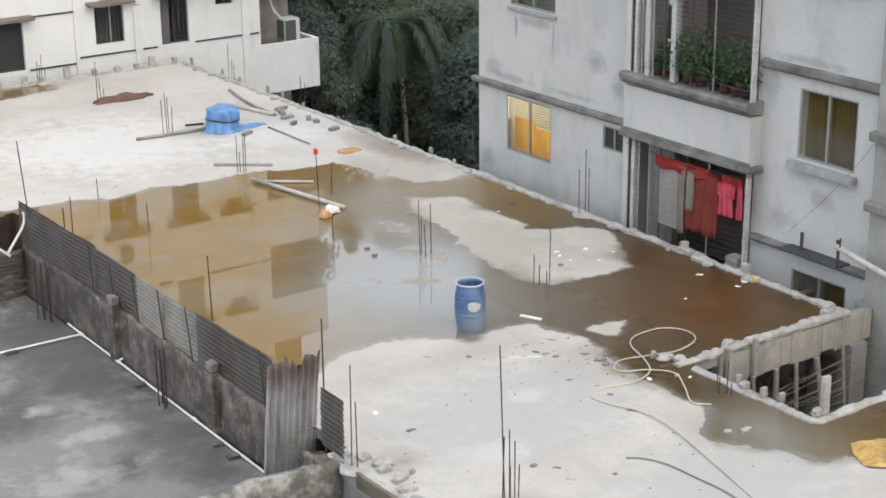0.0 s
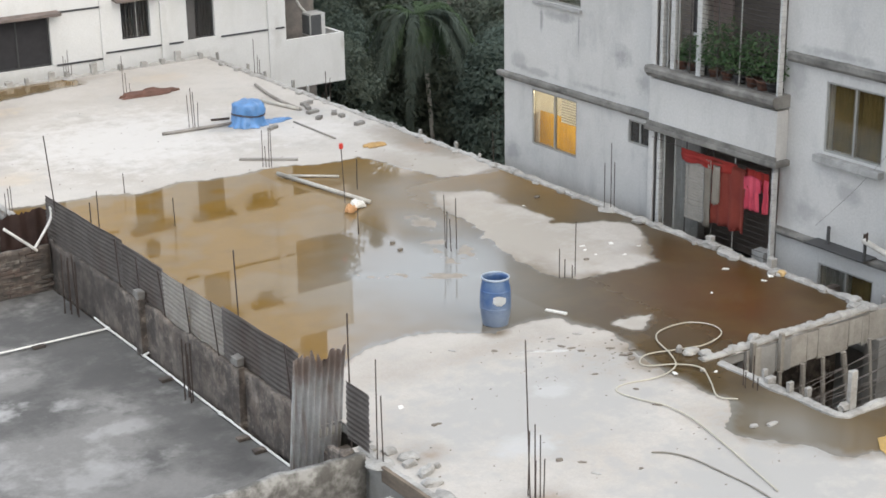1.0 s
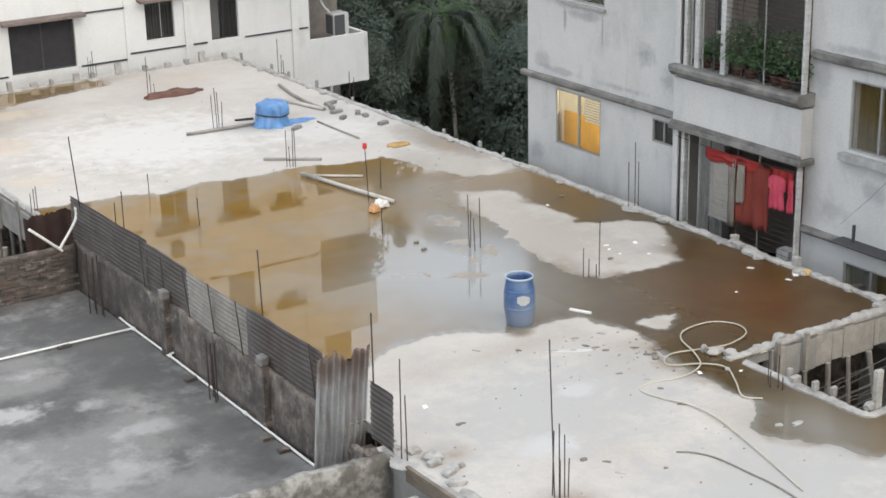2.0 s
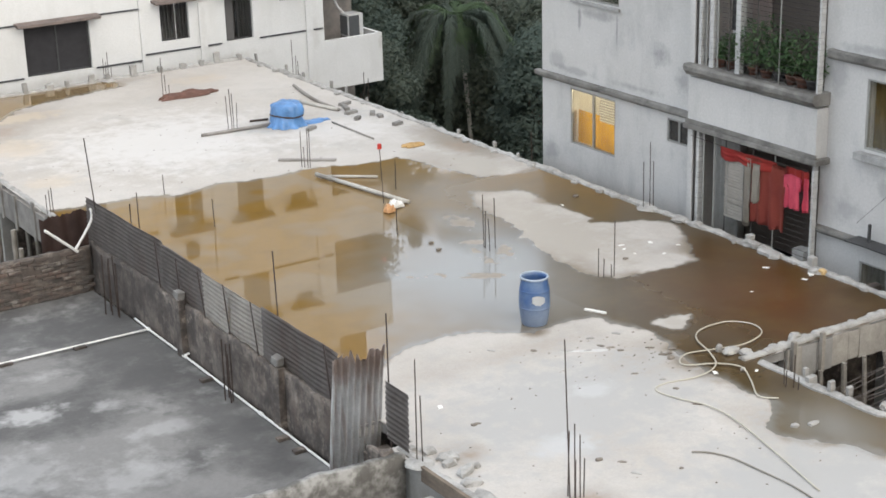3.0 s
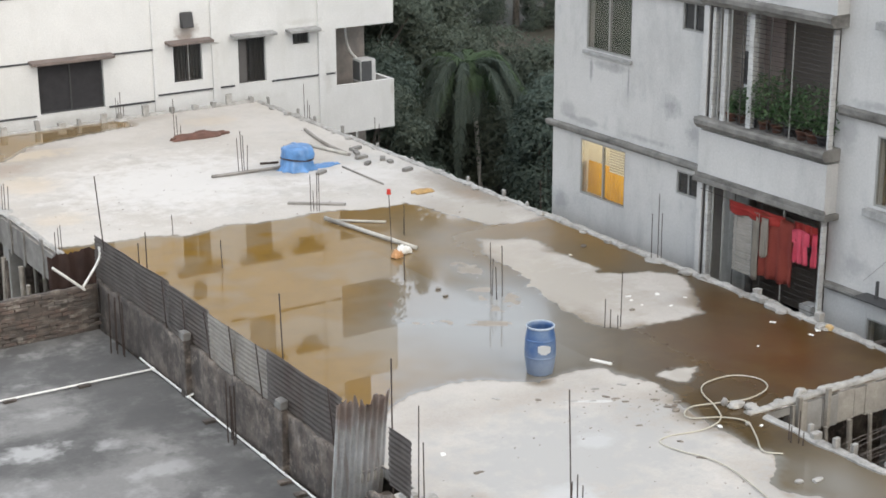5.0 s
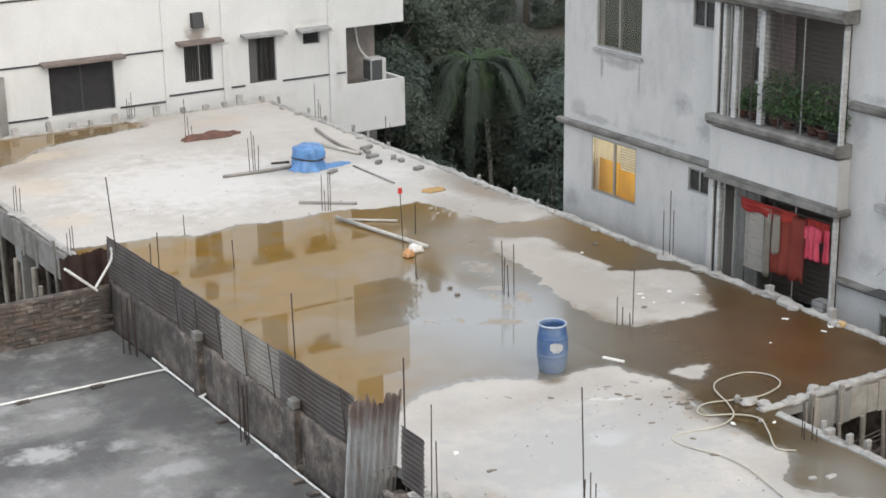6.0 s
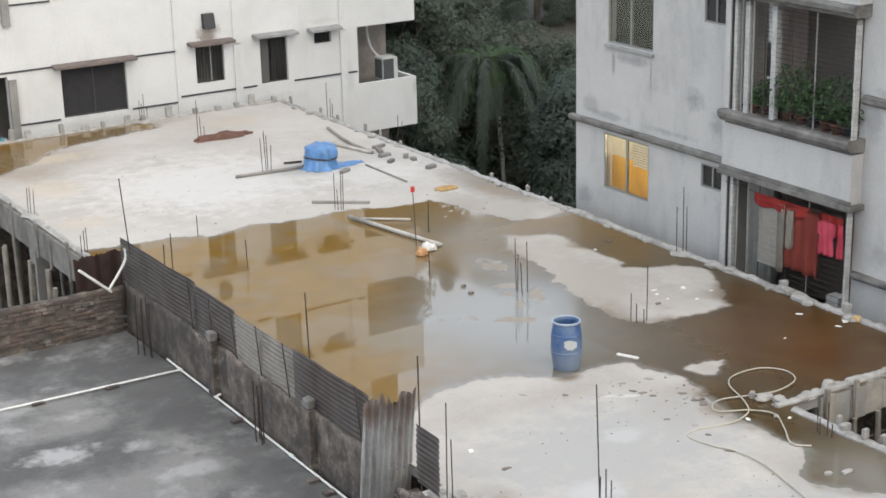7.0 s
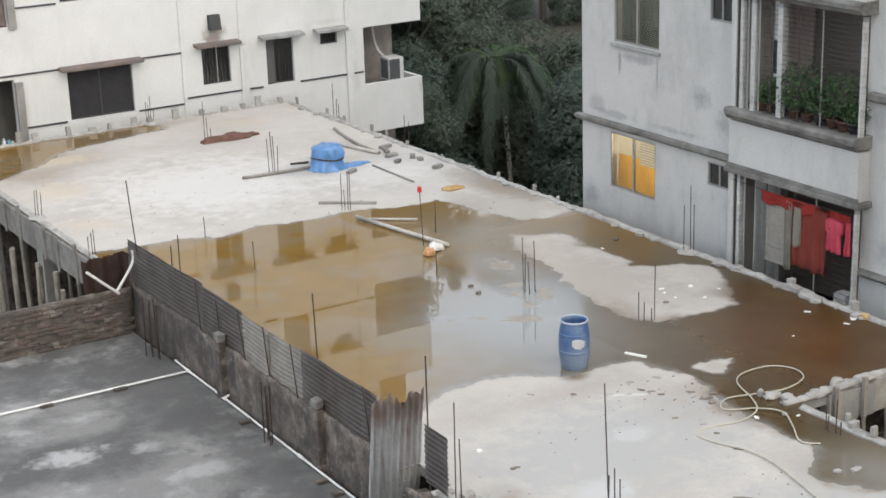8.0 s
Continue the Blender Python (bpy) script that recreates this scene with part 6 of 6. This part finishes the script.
# ---- the balconies of the grey house ----
M_TERRA = plain("terracotta", (0.17, 0.075, 0.05), 0.85, 0, 0.5)
M_PLANT = leafy("pot_plant_leaves", (0.042, 0.085, 0.040), (0.105, 0.170, 0.080))
M_WHITEPOST = stone("white_tile_post", (0.50, 0.50, 0.49), (0.36, 0.36, 0.355), (0.22, 0.22, 0.215), scale=6)
M_GRILL = plain("black_grille", (0.055, 0.050, 0.048), 0.5, 0.2)
# the balcony rooms' shade is put into this dark wall tone
M_ROOM = stone("shade_toned_room_wall", (0.21, 0.178, 0.155), (0.15, 0.126, 0.11), scale=1.0)
FX = 19.92


def balcony(z_floor, z_top, label):
    ob = thing("balcony", label, "balcony", "balconies of the grey house", "structure")
    zl = z_floor + 0.04
    prof = ((GX + 0.21, zl - 0.02), (FX - 0.12, zl - 0.03), (FX - 0.155, zl - 0.07), (FX - 0.15, zl - 0.15), (FX - 0.10, zl - 0.19), (FX - 0.06, zl - 0.24), (GX + 0.21, zl - 0.24))
    bm = bmesh.new()
    rings = []
    for i in range(57):
        y = 19.06 + 3.26 * i / 56
        rings.append([bm.verts.new((q[0] + 0.022 * noise.noise((y * 4, k * 2, zl)), y, q[1] + 0.014 * noise.noise((y * 6, k * 3, zl + 5)))) for k, q in enumerate(prof)])
    for r_, s_ in zip(rings, rings[1:]):
        for k in range(7):
            bm.faces.new((r_[k], r_[(k + 1) % 7], s_[(k + 1) % 7], s_[k]))
    bm.faces.new(rings[0])
    bm.faces.new(rings[-1][::-1])
    bmesh.ops.recalc_face_normals(bm, faces=bm.faces[:])
    part("ledge", bm, M_LEDGE, ob, "dark weathered ledge")
    return ob


low = balcony(-0.9, 1.6, "ground of the lower balcony behind a dark grille")
up = balcony(2.82, 4.86, "upper balcony with flower pots behind a dark grille")
top_b = balcony(5.1, 7.5, "next balcony above with a plain parapet")
for z0, z1, par in ((1.70, 2.575, up), (5.10, 6.2, top_b)):
    bm = box(FX, 19.08, z0, FX + 0.1, 22.32, z1, bm=bmesh.new())
    box(FX + 0.1, 19.08, z0, GX - 0.003, 19.18, z1, bm=bm)
    box(FX + 0.1, 22.22, z0, GX - 0.003, 22.32, z1, bm=bm)
    part("parapet", bm, M_GREY, par, "grey plaster parapet")
part("upper_moulding", box(FX - 0.035, 19.04, 1.700, FX - 0.003, 22.36, 1.775, 0.01), M_LEDGE, up, "weathered moulding")
part("soffit_moulding", box(FX - 0.06, 19.0, 1.59, GX + 0.1, 22.4, 1.697, 0.02), M_LEDGE, up, "weathered moulding")
for z0, z1, par in ((-0.9, 1.588, low), (2.80, 4.86, up)):
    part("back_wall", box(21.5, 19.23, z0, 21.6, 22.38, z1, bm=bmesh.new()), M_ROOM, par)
    bm = bmesh.new()
    n = 24
    for i in range(n):
        z = z0 + 0.05 + (z1 - z0 - 0.1) * i / (n - 1)
        rod((FX + 0.03, 19.2, z), (FX + 0.03, 21.5 if z0 > 0 else 20.7, z), 0.005, 5, bm)
    part("grille_bars", bm, M_GRILL, par)
    for y in (20.05, 20.6, 21.3):
        part("grille_upright", rod((FX + 0.03, y, z0), (FX + 0.03, y, z1), 0.012, 6), M_FRAME if y < 20.5 else M_GRILL, par)
    for y, w, m_ in ((22.27, 0.07, M_GREY), (22.06, 0.04, M_WHITEPOST), (21.76, 0.055, M_WHITEPOST), (19.13, 0.025, M_WHITEPOST), (21.08, 0.06, M_WHITEPOST)):
        if y < 21.9 and y > 20 and z0 < 0:
            continue
        if m_ is M_GREY:
            part("post", box(FX + 0.02, y - w, z0 - 0.02, FX + 0.13, y + w, z1, 0.008), m_, par, "grey plaster post")
            continue
        post = part("post", box(FX + 0.026, y - w + 0.006, z0 - 0.02, FX + 0.13, y + w - 0.006, z1, bm=bmesh.new()), M_SILL, par, "white tiled post")
        tile = bpy.data.meshes.new("tile")
        tb_ = box(-0.053, -w, -0.046, 0.053, w, 0.046, 0.004)
        tb_.to_mesh(tile)
        tb_.free()
        tile.materials.append(m_)
        for k in range(int((z1 - z0) / 0.1)):
            piece = new("tile", tile)
            piece.parent = post
            piece.location = (FX + 0.073 + 0.002 * (k % 3 - 1), y, z0 + 0.03 + 0.1 * k)
    for y in (22.17, 21.91, 21.62):
        part("grille_upright", rod((FX + 0.05, y, z0), (FX + 0.05, y, z1), 0.018, 6), M_GRILL if y > 22 else M_FRAME, par)
    if z0 > 0:
        part("end_wall", box(GX + 0.22, 22.305, z0, 21.497, 22.375, z1, bm=bmesh.new()), stone("cream_end_wall", (0.62, 0.58, 0.55), (0.5, 0.46, 0.435), scale=2.0), par, "pale cream end wall")
        part("inner_column", box(20.3, 21.38, z0, 20.42, 21.6, z1, bm=bmesh.new()), M_WHITE, par)
        part("door_leaf", box(21.45, 21.8, z0, 21.49, 22.3, z1 - 0.2, bm=bmesh.new()), plain("pink_door", (0.45, 0.36, 0.33), 0.6), par)


def pot(x, y, z, r, h, plant, seed, leaves=700):
    rnd_ = random.Random(seed)
    ob = thing("potted_plant", "green potted plant in a clay pot on the balcony ledge", "potted plant", "balcony plants", at=(x, y, z))
    part("pot", lathe([(r * 0.65, 0), (r * 0.95, h * 0.9), (r * 1.05, h * 0.9), (r * 1.05, h), (r * 0.9, h), (r * 0.85, h * 0.88), (0.01, h * 0.86)], 18), M_TERRA if seed % 3 else M_DARK, ob, smooth=True)
    if not plant:
        return ob
    bm = bmesh.new()
    for k in range(6):
        rod((0, 0, h * 0.8), (rnd_.uniform(-0.5, 0.5) * plant * 0.5, rnd_.uniform(-0.5, 0.5) * plant * 0.7, h + plant * rnd_.uniform(0.5, 0.9)), 0.006, 5, bm)
    stem = part("stem", bm, M_BARK, ob)
    verts, faces = [], []
    for i in range(leaves):
        a, e = rnd_.random() * 6.28, rnd_.random()
        q = Vector((math.cos(a) * plant * 0.36 * e ** 0.5, math.sin(a) * plant * 0.6 * e ** 0.5, h + plant * (0.1 + 0.85 * rnd_.random() * (1.1 - 0.5 * e))))
        d = Vector((math.cos(a) + rnd_.gauss(0, 0.6), math.sin(a) + rnd_.gauss(0, 0.6), rnd_.gauss(-0.1, 0.5))).normalized()
        nn = d.cross(Vector((rnd_.gauss(0, 0.4), rnd_.gauss(0, 0.4), 1))).normalized()
        l, w = rnd_.uniform(0.03, 0.065), rnd_.uniform(0.012, 0.024)
        b = len(verts)
        verts += [q - d * l, q + nn * w, q + d * l, q - nn * w]
        faces.append((b, b + 1, b + 2, b + 3))
    me_ = bpy.data.meshes.new("leaves")
    me_.from_pydata(verts, [], faces)
    me_.materials.append(M_PLANT)
    o = new("foliage", me_)
    o.parent = stem
    return ob


for i, (y, r, h, pl_) in enumerate(((21.65, 0.11, 0.2, 0.16), (21.42, 0.09, 0.18, 0.50), (21.12, 0.1, 0.2, 0.2), (20.84, 0.11, 0.18, 0.84), (20.52, 0.11, 0.17, 0.98), (20.2, 0.11, 0.18, 0.66), (19.9, 0.12, 0.2, 0.42), (19.62, 0.15, 0.2, 0.88), (19.40, 0.13, 0.2, 0.36))):
    pot(FX + 0.20 if pl_ > 0.3 else FX + 0.16, y, 2.80, r, h, pl_, i + 1)
tagged(link_mesh("hanging_cloth", pleats(21.30, 21.42, 3.55, 4.15, FX + 0.2, 0.03, 0.05), M_DARK), "dark cloth hanging behind the balcony grille", "cloth")


def washing(y0, y1, z0, z1, x, mat, label, ragged=0.03, seed=0, slope=0.0):
    bm = bmesh.new()
    n, m = 26, 12
    grid = []
    for i in range(n + 1):
        u = i / n
        grid.append([bm.verts.new((x + 0.025 * math.sin(u * 19 + seed) * (0.4 + v / m) + 0.02 * noise.noise((u * 3, v * 0.4, seed)), y0 + (y1 - y0) * u,
                                   z1 + slope * u + (z0 - z1 + ragged * noise.noise((u * 4, seed, 0))) * v / m)) for v in range(m + 1)])
    for a, b in zip(grid, grid[1:]):
        for k in range(m):
            bm.faces.new((a[k], b[k], b[k + 1], a[k + 1]))
    bmesh.ops.solidify(bm, geom=bm.faces[:], thickness=0.003)
    return tagged(link_mesh("hanging_washing", bm, mat, smooth=True), label, "washing", "washing on the balcony")


def shirt(y0, y1, z0, z1, x, mat, seed):
    """A short-sleeved shirt hung by its shoulders: full width over the sleeves, narrower below."""
    bm = bmesh.new()
    grid = []
    for v in range(15):
        t = v / 14
        half = (y1 - y0) / 2 * (1 - 0.10 * t / 0.36 if t < 0.36 else 0.70 + 0.03 * math.sin(t * 9))
        grid.append([bm.verts.new((x + 0.028 * math.sin(u * 0.9 + seed + t * 2) * (0.3 + t), (y0 + y1) / 2 + half * (u / 9 - 1) + 0.01 * noise.noise((u, v, seed)),
                                   z1 - (z1 - z0) * t - (0.05 * (abs(u / 9 - 1) ** 2) if t < 0.36 else 0) + 0.015 * noise.noise((u * 0.5, seed, t)))) for u in range(19)])
    for a, b in zip(grid, grid[1:]):
        for k in range(18):
            bm.faces.new((a[k], a[k + 1], b[k + 1], b[k]))
    bmesh.ops.solidify(bm, geom=bm.faces[:], thickness=0.003)
    return tagged(link_mesh("hanging_shirt", bm, mat, smooth=True), "bright pink short-sleeved shirt hanging on the line", "shirt", "washing on the balcony")


M_RED = cloth_material("red_cloth", (0.42, 0.045, 0.035), (0.33, 0.03, 0.028))
M_BRICKRED = cloth_material("brick_red_cloth", (0.34, 0.07, 0.05), (0.27, 0.05, 0.04))
M_PINK = cloth_material("pink_shirt", (0.78, 0.13, 0.20), (0.66, 0.09, 0.15))
M_BEIGE = cloth_material("beige_cloth", (0.46, 0.43, 0.38), (0.36, 0.33, 0.29))
line = tagged(link_mesh("washing_line", tube([(19.9, 19.22, 1.47), (19.9, 20.6, 1.43), (19.9, 22.2, 1.47)], 0.006, 5), M_IRON), "thin washing line across the balcony", "washing line")
washing(19.95, 21.4, 1.22, 1.45, 19.89, M_RED, "narrow red cloth over the washing line", 0.04, 1, slope=0.0)
M_SLAT = plain("grey_slat", (0.27, 0.25, 0.225), 0.7)
slats = thing("slatted_blind", "beige slatted blind hung in the lower balcony", "blind")
for k in range(23):
    part("slat", box(19.935 + 0.004 * (k % 2), 20.72, 0.13 + 0.055 * k, 19.952, 21.30, 0.178 + 0.055 * k, 0.004, jitter=0.003), M_SLAT, slats)
for y in (20.80, 21.22):
    part("cord", rod((19.925, y, 0.1), (19.925, y, 1.42), 0.006, 6), M_FRAME, slats)
washing(20.58, 20.74, 0.12, 1.38, 19.88, M_BEIGE, "beige towel hanging on the line", 0.03, 3)
washing(19.72, 20.56, 0.22, 1.40, 19.90, M_BRICKRED, "brick red cloth hanging on the line", 0.05, 4)
washing(20.32, 20.50, 0.62, 1.33, 19.86, M_BEIGE, "striped pale scarf hanging on the line", 0.1, 5)
shirt(19.30, 19.74, 0.72, 1.34, 19.86, M_PINK, 6)
washing(19.16, 19.27, 0.72, 1.33, 19.88, M_PINK, "bright pink cloth hanging on the line", 0.05, 7)
washing(19.2, 19.75, 1.1, 1.44, 19.91, M_RED, "red cloth behind the pink shirt", 0.06, 8)
sheet = tagged(link_mesh("folding_shutter", pleats(21.3, 21.95, -0.85, 1.5, 20.3, 0.03, 0.08), M_FRAME), "grey folding metal shutter in the lower balcony", "shutter")
bl = tagged(link_mesh("pale_box", box(20.0, 19.32, -0.89, 20.25, 19.6, -0.05, 0.01), M_WHITEPOST), "pale box behind the lower balcony grille", "box")

# tray, arm and pipe on the right-hand wall
tray = thing("wall_tray", "dark metal tray on a bracket at the grey wall", "tray")
part("plate", box(19.84, 16.95, 0.475, GX - 0.003, 18.25, 0.50, 0.006), M_DARK, tray)
part("arm", box(20.03, 17.87, 0.507, 20.07, 17.92, 0.82, 0.006), M_DARK, tray)
rp = thing("drain_pipe", "pale plastic drain pipe with dark clamp on the wall", "pipe")
part("run", tube([(19.85, 16.95, 0.86), (19.7, 16.3, 0.82), (19.6, 15.5, 0.74)], 0.05, 10), M_PALEPIPE, rp)
part("clamp", rod((19.87, 16.96, 0.80), (19.87, 16.96, 0.97), 0.025, 8), M_IRON, rp)
part("clamp", rod((19.80, 16.85, 0.82), (19.80, 16.85, 1.04), 0.015, 8), M_IRON, rp)
part("bracket", box(19.86, 16.93, 0.502, 19.9, 16.97, 0.82, 0.005), M_DARK, rp)
tagged(link_mesh("wire", tube([(20.15, 18.3, 0.7), (20.1, 17.4, 1.6), (20.12, 16.6, 2.6), (20.1, 16.0, 3.5)], 0.003, 5), M_IRON), "thin sagging cable along the grey wall", "cable")
for z in (1.75, 2.9):
    tagged(link_mesh("pier_cap", box(19.86, 15.6, z - 0.16, GX - 0.003, 16.5, z, 0.03), M_LEDGE), "dark moulded cap on the wall pier", "moulding", kind="structure")
tagged(link_mesh("pier", box(19.95, 15.65, GROUND, GX - 0.003, 16.42, 6.0, 0.01), M_RAW), "grey plaster pier on the house wall", "pier", kind="structure")

# bricks that show through the worn plaster of the far parapet, laid last
bricks = bpy.data.meshes.new("brick")
bm = box(-0.115, -0.03, -0.032, 0.115, 0.03, 0.032, bm=bmesh.new())
bmesh.ops.bevel(bm, geom=bm.edges[:], offset=0.006, segments=1, affect="EDGES")
bm.to_mesh(bricks)
bm.free()
bricks.materials.append(M_BRICK)
rnd = random.Random(17)
for c in range(11):
    for i in range(11):
        if rnd.random() < 0.5 - 0.02 * c:
            continue
        o = new("brick", bricks)
        o.parent = wall_far
        o.location = (7.2 + i * 0.245 + (0.12 if c % 2 else 0) + rnd.uniform(-0.006, 0.006), 26.985 + rnd.uniform(-0.012, 0.004), LOW + 0.045 + c * 0.076)
        o.rotation_euler = (0, rnd.uniform(-0.02, 0.02), 0)

bm = bmesh.new()
rim_, top_ = [], []
for k in range(48):
    an = 2 * math.pi * k / 48
    q = 1 + 0.35 * noise.noise((math.cos(an) * 2.2, math.sin(an) * 2.2, 4)) + 0.2 * noise.noise((math.cos(an) * 7, math.sin(an) * 7, 6))
    lx, ly = 0.37 * q * math.cos(an), 0.075 * q * math.sin(an) * (0.6 + 0.4 * math.cos(an))
    rim_.append(bm.verts.new((lx, ly, 0.0)))
    top_.append(bm.verts.new((lx * 0.9, ly * 0.8, 0.006)))
for k in range(48):
    bm.faces.new((rim_[k], rim_[(k + 1) % 48], top_[(k + 1) % 48], top_[k]))
bm.faces.new(top_)
smear = tagged(link_mesh("plaster_smear", bm, stone("dried_plaster", (0.54, 0.53, 0.52), (0.44, 0.43, 0.42), scale=7.0)), "pale dried plaster smear on the slab", "plaster smear")
smear.location, smear.rotation_euler = (14.1, 17.98, 0.012), (0, 0, -0.55)
